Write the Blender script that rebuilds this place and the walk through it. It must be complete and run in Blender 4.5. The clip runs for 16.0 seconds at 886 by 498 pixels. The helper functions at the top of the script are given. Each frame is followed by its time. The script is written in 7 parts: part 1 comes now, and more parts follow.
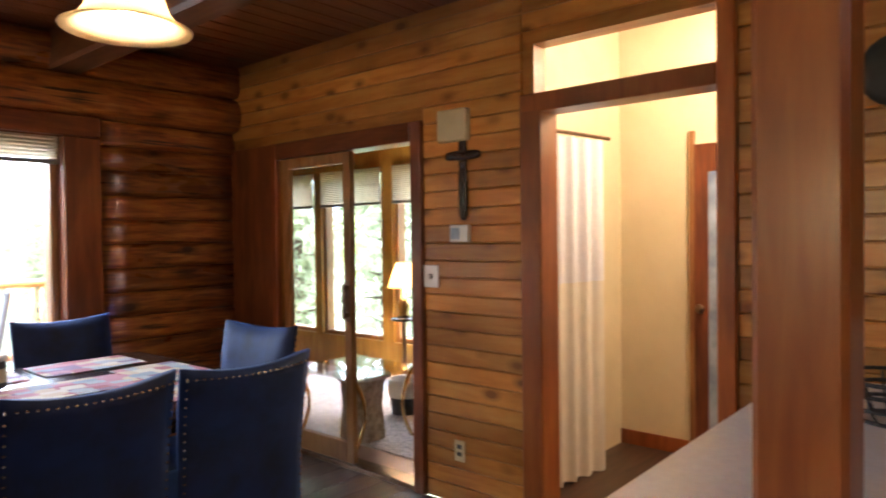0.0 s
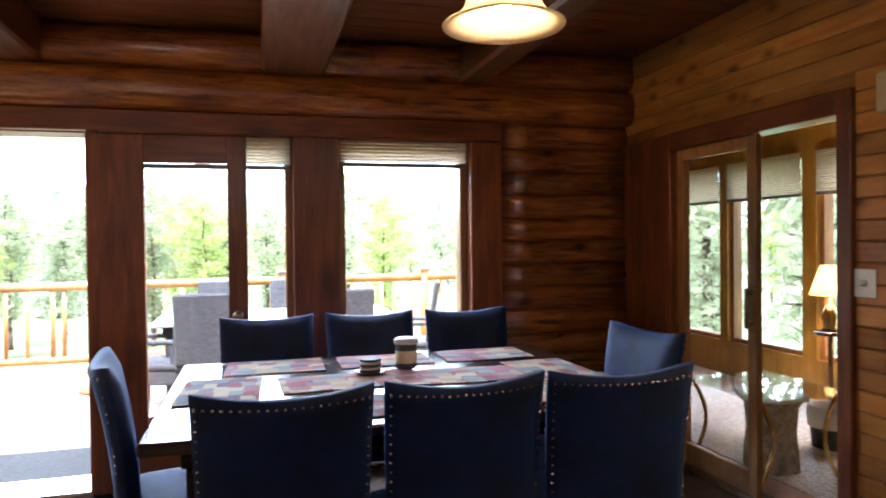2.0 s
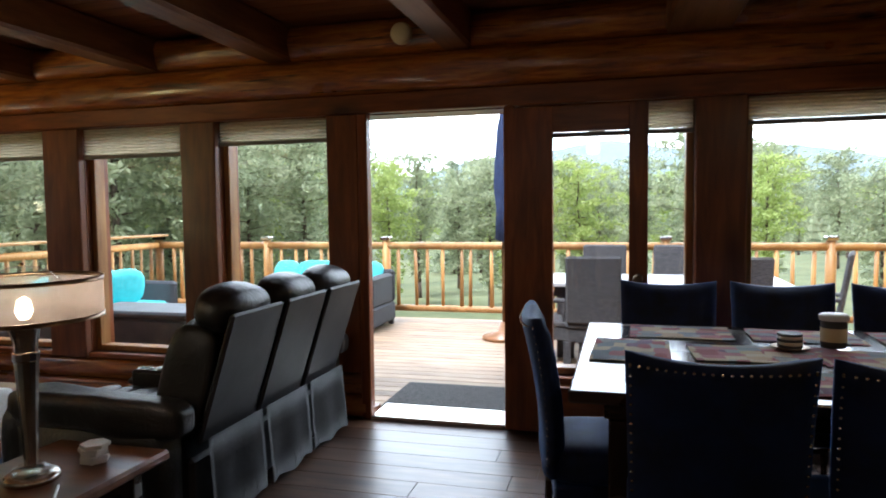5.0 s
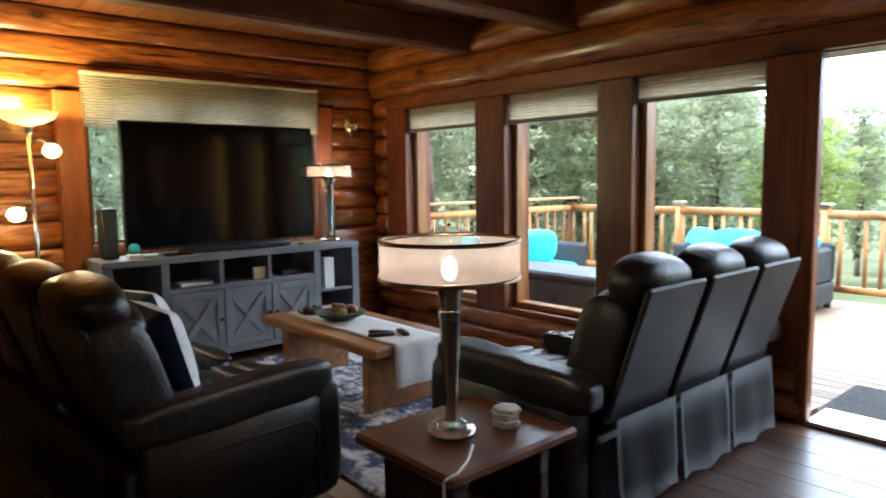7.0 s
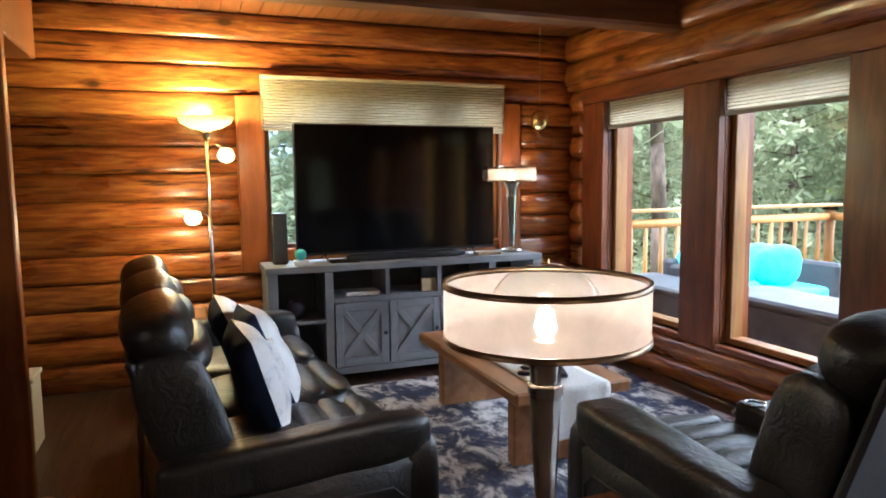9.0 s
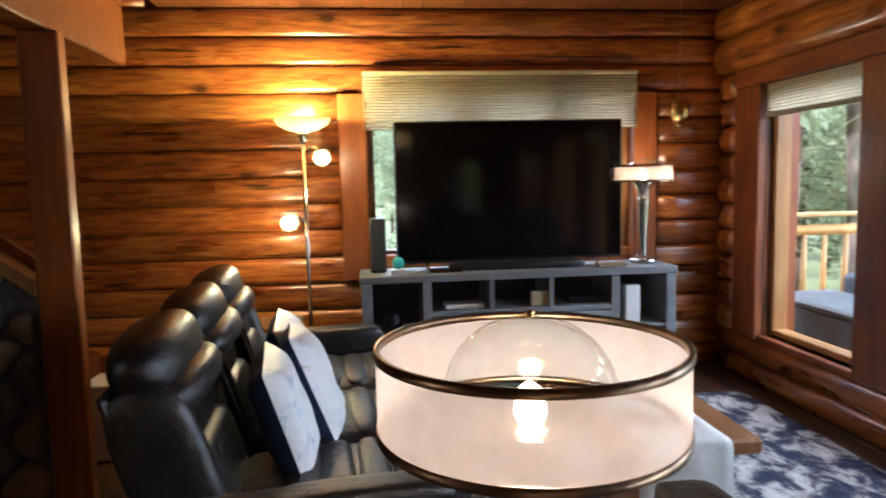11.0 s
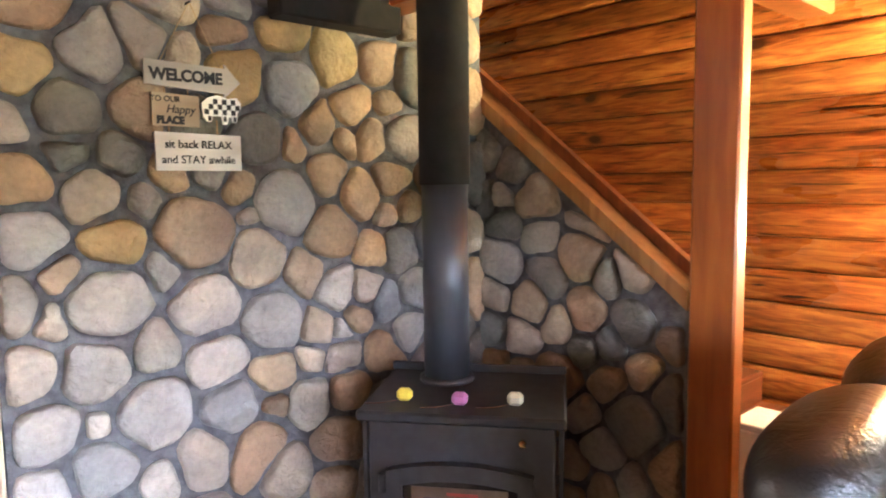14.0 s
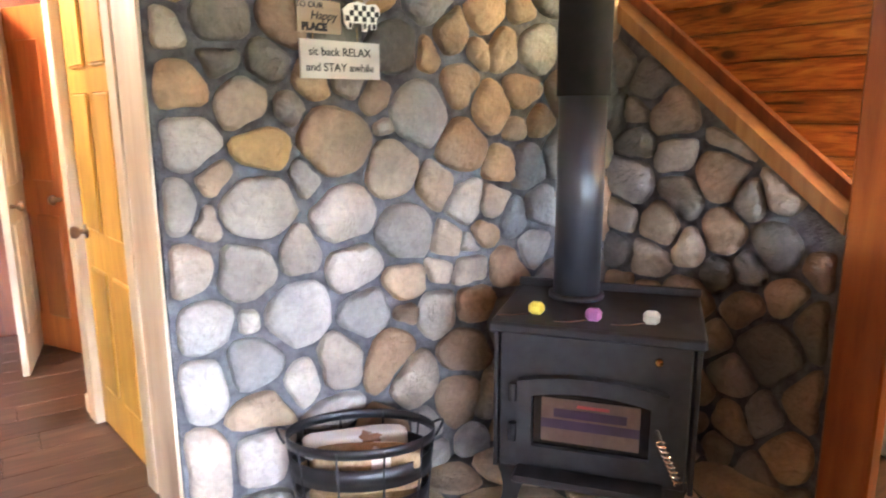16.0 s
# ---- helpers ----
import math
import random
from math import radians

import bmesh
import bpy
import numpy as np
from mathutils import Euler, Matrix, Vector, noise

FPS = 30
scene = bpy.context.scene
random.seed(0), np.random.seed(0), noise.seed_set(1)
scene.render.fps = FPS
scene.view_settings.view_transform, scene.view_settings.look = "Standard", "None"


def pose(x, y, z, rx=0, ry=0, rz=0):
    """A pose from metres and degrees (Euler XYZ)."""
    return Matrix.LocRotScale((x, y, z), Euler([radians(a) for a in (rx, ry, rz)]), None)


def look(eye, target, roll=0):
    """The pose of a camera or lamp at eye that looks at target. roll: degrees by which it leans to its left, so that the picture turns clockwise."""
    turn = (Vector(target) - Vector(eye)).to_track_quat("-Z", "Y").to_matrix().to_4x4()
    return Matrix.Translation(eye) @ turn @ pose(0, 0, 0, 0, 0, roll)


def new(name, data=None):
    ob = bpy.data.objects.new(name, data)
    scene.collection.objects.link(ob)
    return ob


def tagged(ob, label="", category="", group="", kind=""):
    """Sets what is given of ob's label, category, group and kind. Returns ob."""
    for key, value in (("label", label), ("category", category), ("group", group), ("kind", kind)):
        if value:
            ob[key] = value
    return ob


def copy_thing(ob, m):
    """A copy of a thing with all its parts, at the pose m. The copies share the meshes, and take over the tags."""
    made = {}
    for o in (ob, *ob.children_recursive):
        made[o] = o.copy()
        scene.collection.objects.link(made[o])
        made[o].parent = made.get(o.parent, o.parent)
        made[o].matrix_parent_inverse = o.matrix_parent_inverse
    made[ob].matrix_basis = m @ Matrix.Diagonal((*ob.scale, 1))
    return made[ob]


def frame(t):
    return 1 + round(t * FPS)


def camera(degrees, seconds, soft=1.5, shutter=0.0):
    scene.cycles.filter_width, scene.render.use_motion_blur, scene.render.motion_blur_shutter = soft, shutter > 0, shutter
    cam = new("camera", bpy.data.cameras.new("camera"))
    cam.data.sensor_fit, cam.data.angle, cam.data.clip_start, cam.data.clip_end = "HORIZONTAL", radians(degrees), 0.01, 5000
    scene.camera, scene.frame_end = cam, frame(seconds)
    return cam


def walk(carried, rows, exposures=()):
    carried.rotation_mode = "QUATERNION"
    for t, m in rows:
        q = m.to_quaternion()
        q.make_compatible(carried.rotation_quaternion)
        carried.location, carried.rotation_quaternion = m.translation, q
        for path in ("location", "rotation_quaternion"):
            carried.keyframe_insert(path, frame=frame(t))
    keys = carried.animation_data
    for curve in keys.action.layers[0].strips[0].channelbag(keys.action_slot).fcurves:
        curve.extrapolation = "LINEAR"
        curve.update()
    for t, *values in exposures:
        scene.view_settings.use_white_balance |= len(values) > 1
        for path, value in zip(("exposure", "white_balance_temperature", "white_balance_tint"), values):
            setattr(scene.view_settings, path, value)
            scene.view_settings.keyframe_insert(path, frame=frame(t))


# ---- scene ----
cam = camera(66.96, 16.0, 1.8, 0.35)
PATH = [
    (0.0, pose(0.737, 0.557, 1.466, 88.84, 0.72, -49.43)),
    (0.5, pose(0.816, 0.579, 1.470, 88.81, 0.68, -38.41)),
    (1.0, pose(0.888, 0.596, 1.470, 89.00, 0.75, -26.32)),
    (1.5, pose(0.922, 0.649, 1.463, 89.05, 0.74, -19.71)),
    (2.0, pose(0.960, 0.704, 1.455, 89.18, 0.72, -15.53)),
    (2.5, pose(0.999, 0.699, 1.457, 89.26, 0.64, -8.03)),
    (3.0, pose(0.990, 0.686, 1.455, 89.15, 0.61, 0.46)),
    (3.5, pose(0.923, 0.652, 1.459, 89.26, 0.66, 7.69)),
    (6.0, pose(0.660, 0.716, 1.445, 83.64, 0.70, 26.67)),
    (6.5, pose(0.587, 0.832, 1.445, 83.76, 0.66, 38.98)),
    (7.0, pose(0.520, 0.946, 1.444, 83.94, 0.81, 48.77)),
    (7.5, pose(0.403, 1.108, 1.452, 83.99, 0.73, 54.23)),
    (8.0, pose(0.294, 1.281, 1.456, 83.99, 0.75, 58.24)),
    (8.5, pose(0.234, 1.504, 1.466, 84.11, 0.70, 64.75)),
    (11.0, pose(-0.206, 2.280, 1.495, 84.21, 1.31, 83.68)),
    (11.5, pose(-0.341, 2.336, 1.493, 84.56, 1.30, 94.44)),
    (12.0, pose(-0.507, 2.353, 1.486, 84.79, 1.12, 105.27)),
    (12.5, pose(-0.674, 2.300, 1.502, 84.82, 1.04, 114.66)),
    (13.0, pose(-0.816, 2.211, 1.497, 84.60, 0.93, 124.18)),
    (13.5, pose(-0.971, 2.106, 1.498, 84.47, 0.81, 131.78)),
    (14.0, pose(-1.056, 1.999, 1.488, 84.56, 0.78, 138.12)),
    (14.5, pose(-1.070, 1.914, 1.457, 83.89, 0.52, 139.63)),
    (15.0, pose(-1.046, 1.856, 1.440, 82.90, 0.38, 139.66)),
    (15.5, pose(-1.005, 1.850, 1.440, 80.92, 0.28, 141.57)),
    (16.0, pose(-0.950, 1.898, 1.441, 78.37, 0.27, 146.09)),
]
EXPOSURES = [(0.0, 2.45, 5500, 20), (1.5, 2.2, 5500, 19), (2.5, 1.45, 5300, 15), (3.0, 0.98, 5200, 15), (3.7, 0.53, 5350, 14), (6.0, 0.25, 5900, 12), (6.5, 0.35, 5900, 12), (7.0, 0.85, 5500, 12), (7.5, 1.1, 5350, 12), (8.7, 1.35, 5400, 13), (11.0, 1.15, 5350, 14), (12.0, 1.1, 5400, 14), (12.5, 1.4, 5500, 14), (13.0, 2.25, 5700, 16), (13.5, 3.3, 5700, 19), (14.0, 4.0, 5450, 20), (14.5, 4.1, 5300, 19), (16.0, 4.15, 5300, 18)]
walk(cam, PATH, EXPOSURES)

# ---- world, sun, lamps ----
world = bpy.data.worlds.new("sky_world")
scene.world = world
world.use_nodes = True
wn = world.node_tree.nodes
sky = wn.new("ShaderNodeTexSky")
sky.sky_type = 'NISHITA'
sky.sun_disc = False
sky.sun_elevation = radians(60)
sky.sun_rotation = radians(200)
sky.air_density, sky.dust_density, sky.ozone_density = 1.6, 3.0, 1.0
wn["Background"].inputs[1].default_value = 0.15
world.node_tree.links.new(sky.outputs[0], wn["Background"].inputs[0])

sun_data = bpy.data.lights.new("sun", 'SUN')
sun_data.energy, sun_data.angle, sun_data.color = 5.0, radians(11), (1.0, 0.97, 0.93)
sun = new("sun", sun_data)
sun.matrix_world = look((-5, -14, 26), (0, 0, 0))


def lamp(name, x, y, z, watts, colour=(1.0, 0.70, 0.40), radius=0.035):
    d = bpy.data.lights.new(name, 'POINT')
    d.energy, d.color, d.shadow_soft_size = watts, colour, radius
    ob = new(name, d)
    ob.location = (x, y, z)
    return ob


lamp("pendant_bulb", 1.76, 2.8, 2.19, 2.2)
lamp("torchiere_bulb", -4.79, 1.88, 1.96, 46, (1.0, 0.85, 0.34))
lamp("torchiere_side_bulb", -4.70, 1.98, 1.67, 9.0, (1.0, 0.82, 0.38))
lamp("torchiere_low_bulb", -4.80, 1.76, 1.23, 9.0, (1.0, 0.82, 0.38))
lamp("table_lamp_bulb", -1.05, 2.50, 1.20, 3.8, (1.0, 0.78, 0.55), 0.025)
lamp("console_lamp_bulb", -4.83, 4.28, 1.56, 3.6)
lamp("sunroom_lamp_bulb", 5.9, 5.55, 1.25, 16)
lamp("bath_bulb", 4.4, 1.5, 2.5, 16, (1.0, 0.78, 0.48), 0.1)
# unseen source, assumed, to brighten the hall floor and doors
lamp("hall_bulb", -0.55, -1.9, 2.4, 15, (1.0, 0.86, 0.66), 0.1)
# fill light added over the kitchen, where no lamp is known
lamp("kitchen_bulb", 1.4, -0.9, 2.52, 4, (1.0, 0.86, 0.70), 0.15)

# ---- materials ----
def mat(name, rough=0.5, metal=0.0, colour=(0.5, 0.5, 0.5)):
    m = bpy.data.materials.new(name)
    m.use_nodes = True
    b = m.node_tree.nodes["Principled BSDF"]
    b.inputs["Base Color"].default_value = (*colour, 1)
    b.inputs["Roughness"].default_value = rough
    b.inputs["Metallic"].default_value = metal
    return m, m.node_tree.nodes, m.node_tree.links, b


def ramp(n, stops):
    r = n.new("ShaderNodeValToRGB")
    e = r.color_ramp.elements
    while len(e) < len(stops):
        e.new(0.5)
    for el, (p, c) in zip(e, stops):
        el.position, el.color = p, (*c, 1)
    return r


def coords(n, l, scale=(1, 1, 1), jitter=0.0):
    tc, mp = n.new("ShaderNodeTexCoord"), n.new("ShaderNodeMapping")
    mp.inputs["Scale"].default_value = scale
    l.new(tc.outputs["Object"], mp.inputs["Vector"])
    if jitter:
        oi, mul = n.new("ShaderNodeObjectInfo"), n.new("ShaderNodeMath")
        mul.operation = 'MULTIPLY'
        mul.inputs[1].default_value = jitter
        l.new(oi.outputs["Random"], mul.inputs[0])
        l.new(mul.outputs[0], mp.inputs["Location"])
    return mp.outputs[0]


def noisy(n, l, vec, scale, detail=5.0, dist=0.0, rough=0.55):
    t = n.new("ShaderNodeTexNoise")
    t.inputs["Scale"].default_value, t.inputs["Detail"].default_value = scale, detail
    t.inputs["Distortion"].default_value, t.inputs["Roughness"].default_value = dist, rough
    l.new(vec, t.inputs["Vector"])
    return t.outputs[0]


def bump(n, l, b, height, strength=0.3, distance=0.01):
    u = n.new("ShaderNodeBump")
    u.inputs["Strength"].default_value, u.inputs["Distance"].default_value = strength, distance
    l.new(height, u.inputs["Height"])
    l.new(u.outputs[0], b.inputs["Normal"])


def mixc(n, l, fac, a, b, kind='MIX'):
    x = n.new("ShaderNodeMix")
    x.data_type, x.blend_type = 'RGBA', kind
    for sock, v in ((x.inputs[0], fac), (x.inputs[6], a), (x.inputs[7], b)):
        if isinstance(v, (int, float)):
            sock.default_value = v
        elif isinstance(v, tuple):
            sock.default_value = (*v, 1)
        else:
            l.new(v, sock)
    return x.outputs[2]


def wood(name, dark, mid, light, axis='x', rough=0.35, jitter=40.0, grain=1.0, knots=0.0, relief=0.25, coat=0.0, cracks=0.0, knot_size=1.0):
    """Grain stretched along one axis, blotches, and knots where asked for."""
    m, n, l, b = mat(name, rough)
    stretch = {'x': (0.12, 1, 1), 'y': (1, 0.12, 1), 'z': (1, 1, 0.12)}[axis]
    v = coords(n, l, stretch, jitter)
    g = noisy(n, l, v, 26 * grain, 6, 0.6)
    broad = noisy(n, l, coords(n, l, (0.5, 1, 1) if axis == 'x' else (1, 0.5, 1) if axis == 'y' else (1, 1, 0.5), jitter), 2.6, 3, 0.3)
    r = ramp(n, [(0.28, dark), (0.5, mid), (0.74, light)])
    l.new(g, r.inputs[0])
    tone = ramp(n, [(0.3, (0.55, 0.5, 0.45)), (0.7, (1.0, 1.0, 1.0))])
    l.new(broad, tone.inputs[0])
    c = mixc(n, l, 1.0, r.outputs[0], tone.outputs[0], 'MULTIPLY')
    if jitter:
        oi = n.new("ShaderNodeObjectInfo")
        pr = ramp(n, [(0.0, (0.72, 0.70, 0.68)), (0.5, (0.95, 0.95, 0.95)), (1.0, (1.18, 1.12, 1.05))])
        l.new(oi.outputs["Random"], pr.inputs[0])
        c = mixc(n, l, 1.0, c, pr.outputs[0], 'MULTIPLY')
    if cracks:
        ck = noisy(n, l, coords(n, l, {'x': (0.05, 1, 1), 'y': (1, 0.05, 1), 'z': (1, 1, 0.05)}[axis], jitter), cracks, 4, 0.4)
        cr = ramp(n, [(0.32, (1, 1, 1)), (0.36, (0.45, 0.45, 0.45)), (0.40, (0, 0, 0))])
        l.new(ck, cr.inputs[0])
        c = mixc(n, l, cr.outputs[0], c, tuple(0.25 * x for x in dark))
    if knots:
        vo = n.new("ShaderNodeTexVoronoi")
        vo.inputs["Scale"].default_value = knots
        ks = {'x': (0.55, 1, 1), 'y': (1, 0.55, 1), 'z': (1, 1, 0.55)}[axis]
        l.new(coords(n, l, ks, jitter), vo.inputs["Vector"])
        kr = ramp(n, [(0.07 * knot_size, (1, 1, 1)), (0.105 * knot_size, (0.55, 0.55, 0.55)), (0.19 * knot_size, (0, 0, 0))])
        l.new(vo.outputs["Distance"], kr.inputs[0])
        c = mixc(n, l, kr.outputs[0], c, tuple(0.35 * x for x in dark))
    l.new(c, b.inputs["Base Color"])
    rr = n.new("ShaderNodeMapRange")
    rr.inputs["To Min"].default_value, rr.inputs["To Max"].default_value = rough - 0.08, rough + 0.14
    l.new(broad, rr.inputs[0])
    l.new(rr.outputs[0], b.inputs["Roughness"])
    b.inputs["Coat Weight"].default_value = coat
    b.inputs["Coat Roughness"].default_value = 0.18
    bump(n, l, b, g, relief, 0.004)
    return m


def speckle(name, a, b_, scale, rough=0.6, metal=0.0, relief=0.2, dist=0.003, detail=6.0, lo=0.35, hi=0.65, spread=(1, 1, 1), jitter=0.0):
    m, n, l, b = mat(name, rough, metal)
    v = coords(n, l, spread, jitter)
    t = noisy(n, l, v, scale, detail, 0.2)
    r = ramp(n, [(lo, a), (hi, b_)])
    l.new(t, r.inputs[0])
    l.new(r.outputs[0], b.inputs["Base Color"])
    fine = noisy(n, l, v, scale * 6, 4)
    bump(n, l, b, fine, relief, dist)
    return m


M_LOG = wood("log_varnish", (0.13, 0.028, 0.004), (0.40, 0.118, 0.015), (0.62, 0.255, 0.038), 'x', 0.27, 40, 1.3, 3.4, 1.0, 0.6, 30)
M_PLANK = wood("pine_plank", (0.52, 0.19, 0.028), (0.68, 0.30, 0.052), (0.76, 0.40, 0.09), 'y', 0.32, 40, 0.7, 7.0, 0.2, 0.2, 0, 1.6)
M_TRIM = wood("stained_trim", (0.15, 0.034, 0.008), (0.26, 0.070, 0.015), (0.37, 0.115, 0.026), 'z', 0.38, 40, 0.8, 1.6, 0.25, 0.15)
M_TRIM_H = wood("stained_trim_h", (0.15, 0.034, 0.008), (0.26, 0.070, 0.015), (0.37, 0.115, 0.026), 'x', 0.38, 40, 0.8, 1.6, 0.25, 0.15)
M_TRIM_Y = wood("stained_trim_y", (0.15, 0.034, 0.008), (0.26, 0.070, 0.015), (0.37, 0.115, 0.026), 'y', 0.38, 40, 0.8, 1.6, 0.25, 0.15)
M_POST = wood("fir_post", (0.34, 0.088, 0.014), (0.45, 0.130, 0.020), (0.53, 0.18, 0.032), 'z', 0.34, 10, 0.8, 1.0, 0.15, 0.2)
M_SASH = wood("sash_pine", (0.30, 0.13, 0.035), (0.42, 0.2, 0.06), (0.52, 0.28, 0.09), 'z', 0.35, 20, 0.8, 0, 0.15, 0.2)
M_DOORPINE = wood("door_pine", (0.55, 0.30, 0.034), (0.67, 0.395, 0.052), (0.75, 0.48, 0.082), 'z', 0.34, 10, 0.6, 0, 0.12, 0.2)
M_CASE = wood("blond_casing", (0.68, 0.56, 0.37), (0.75, 0.64, 0.46), (0.80, 0.71, 0.55), 'z', 0.4, 10, 0.6, 0, 0.1, 0.1)
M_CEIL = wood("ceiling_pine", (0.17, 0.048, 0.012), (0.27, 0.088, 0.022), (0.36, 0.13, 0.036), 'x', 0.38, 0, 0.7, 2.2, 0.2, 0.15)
M_BEAM = wood("beam_fir", (0.16, 0.06, 0.02), (0.25, 0.10, 0.034), (0.33, 0.15, 0.058), 'y', 0.45, 30, 0.8, 0.9, 0.25)
M_FLOOR = wood("floor_walnut", (0.042, 0.021, 0.012), (0.092, 0.047, 0.027), (0.16, 0.086, 0.05), 'x', 0.34, 60, 0.8, 0, 0.15, 0.15)
M_TABLE = wood("acacia", (0.14, 0.045, 0.018), (0.25, 0.095, 0.038), (0.36, 0.16, 0.07), 'x', 0.30, 5, 0.45, 0, 0.15, 0.2)
M_COFFEE = wood("honey_acacia", (0.26, 0.11, 0.04), (0.40, 0.19, 0.075), (0.52, 0.28, 0.12), 'x', 0.34, 5, 0.45, 0, 0.15, 0.1)
M_DARKWOOD = wood("espresso_wood", (0.02, 0.011, 0.007), (0.04, 0.022, 0.014), (0.06, 0.035, 0.022), 'x', 0.22, 5, 0.8, 0, 0.1, 0.3)
M_DECK = wood("deck_board", (0.27, 0.18, 0.11), (0.37, 0.265, 0.17), (0.46, 0.345, 0.235), 'x', 0.6, 30, 0.8, 0, 0.3)
M_RAIL = wood("peeled_log", (0.50, 0.25, 0.07), (0.62, 0.34, 0.11), (0.72, 0.44, 0.17), 'z', 0.45, 30, 0.6, 0, 0.15)
M_BARK = speckle("bark", (0.05, 0.035, 0.025), (0.16, 0.11, 0.08), 9, 0.9, 0, 0.8, 0.03, spread=(1, 1, 0.3))
M_VELVET = speckle("blue_velvet", (0.0009, 0.0065, 0.032), (0.0022, 0.018, 0.092), 7, 0.7, 0, 0.15, 0.002)
M_VELVET.node_tree.nodes["Principled BSDF"].inputs["Sheen Weight"].default_value = 0.2
M_VELVET.node_tree.nodes["Principled BSDF"].inputs["Sheen Tint"].default_value = (0.08, 0.30, 1.0, 1)


def leather():
    """Black leather, softly creased, with a fine grain."""
    m, n, l, b = mat("black_leather", 0.36)
    v = coords(n, l, (1, 1, 1))
    r = ramp(n, [(0.35, (0.010, 0.0095, 0.009)), (0.65, (0.021, 0.0195, 0.018))])
    crease = noisy(n, l, v, 15, 3, 1.6)
    l.new(noisy(n, l, v, 5, 5), r.inputs[0])
    l.new(r.outputs[0], b.inputs["Base Color"])
    mx = n.new("ShaderNodeMath")
    mx.operation, mx.inputs[1].default_value = 'MULTIPLY_ADD', 4.0
    l.new(crease, mx.inputs[0])
    l.new(noisy(n, l, v, 160, 3), mx.inputs[2])
    bump(n, l, b, mx.outputs[0], 0.28, 0.005)
    return m


M_LEATHER = leather()
M_BACKCLOTH = speckle("charcoal_leatherette", (0.018, 0.0185, 0.021), (0.031, 0.032, 0.035), 6, 0.55, 0, 0.2, 0.003)
M_GREYPAINT = speckle("grey_painted_wood", (0.16, 0.165, 0.17), (0.24, 0.245, 0.25), 5, 0.5, 0, 0.15, 0.002, spread=(1, 0.3, 1))
M_DARKGREY = speckle("dark_interior", (0.03, 0.03, 0.032), (0.05, 0.05, 0.052), 5, 0.6)
M_BLACKPLASTIC = speckle("black_plastic", (0.008, 0.008, 0.009), (0.014, 0.014, 0.015), 20, 0.35, 0, 0.05)
M_SCREEN = mat("tv_glass", 0.09, 0, (0.004, 0.004, 0.005))[0]
M_NICKEL = speckle("brushed_nickel", (0.52, 0.49, 0.44), (0.64, 0.61, 0.56), 30, 0.22, 1.0, 0.04, spread=(1, 1, 0.1))
M_BRONZE = speckle("dark_bronze", (0.16, 0.10, 0.06), (0.26, 0.17, 0.10), 20, 0.3, 1.0, 0.05)
M_BRASS = speckle("brass", (0.55, 0.38, 0.14), (0.68, 0.5, 0.22), 20, 0.25, 1.0, 0.05)
M_IRON = speckle("black_stove_iron", (0.016, 0.017, 0.020), (0.030, 0.031, 0.036), 18, 0.5, 0.0, 0.25, 0.002)
M_PIPE = speckle("stove_pipe_grey", (0.055, 0.058, 0.066), (0.085, 0.088, 0.098), 8, 0.38, 0.4, 0.05, spread=(1, 1, 0.2))
M_WHITE = speckle("white_plastic", (0.72, 0.71, 0.67), (0.80, 0.79, 0.76), 6, 0.45, 0, 0.03)
M_IVORY = speckle("ivory_plastic", (0.58, 0.48, 0.28), (0.66, 0.56, 0.35), 6, 0.5, 0, 0.03)
M_CREAM = speckle("cream_paint", (0.66, 0.56, 0.35), (0.72, 0.62, 0.41), 3, 0.7, 0, 0.1, 0.002)
M_LAMINATE = speckle("white_laminate", (0.78, 0.76, 0.72), (0.84, 0.82, 0.78), 40, 0.32, 0, 0.03)
M_STRAP = speckle("blind_rail", (0.22, 0.19, 0.15), (0.28, 0.24, 0.19), 10, 0.6)
M_CUSH = speckle("turquoise_cloth", (0.08, 0.52, 0.55), (0.12, 0.62, 0.65), 14, 0.85, 0, 0.2, 0.003)
M_WICKER = speckle("dark_wicker", (0.018, 0.02, 0.028), (0.05, 0.053, 0.062), 60, 0.6, 0, 0.9, 0.01, spread=(1, 1, 2))
M_WICKERGREY = speckle("grey_wicker", (0.04, 0.04, 0.044), (0.10, 0.10, 0.105), 70, 0.7, 0, 0.9, 0.01, spread=(0.4, 0.4, 2))
M_NAVY = speckle("navy_canvas", (0.012, 0.024, 0.075), (0.022, 0.04, 0.11), 10, 0.8)
M_MAT = speckle("doormat_fibre", (0.035, 0.034, 0.034), (0.085, 0.08, 0.075), 80, 0.95, 0, 0.8, 0.01, spread=(0.3, 1, 1))
M_CERAMIC = speckle("white_stone_coaster", (0.62, 0.58, 0.52), (0.74, 0.71, 0.66), 20, 0.5)
M_LINEN = speckle("white_linen", (0.60, 0.58, 0.54), (0.72, 0.70, 0.66), 90, 0.9, 0, 0.4, 0.002)
M_CURTAIN = speckle("curtain_cloth", (0.70, 0.65, 0.55), (0.74, 0.69, 0.59), 12, 0.9)
M_LACE = speckle("curtain_lace", (0.71, 0.71, 0.75), (0.76, 0.76, 0.80), 40, 0.9)
M_BLUEGLASS = speckle("blue_frosted_glass", (0.20, 0.26, 0.38), (0.45, 0.52, 0.64), 8, 0.3)
M_MORTAR = speckle("grey_mortar", (0.09, 0.09, 0.098), (0.175, 0.175, 0.185), 22, 0.95, 0, 0.8, 0.01)
M_CORD = speckle("jute_cord", (0.30, 0.2, 0.1), (0.42, 0.3, 0.17), 60, 0.9)
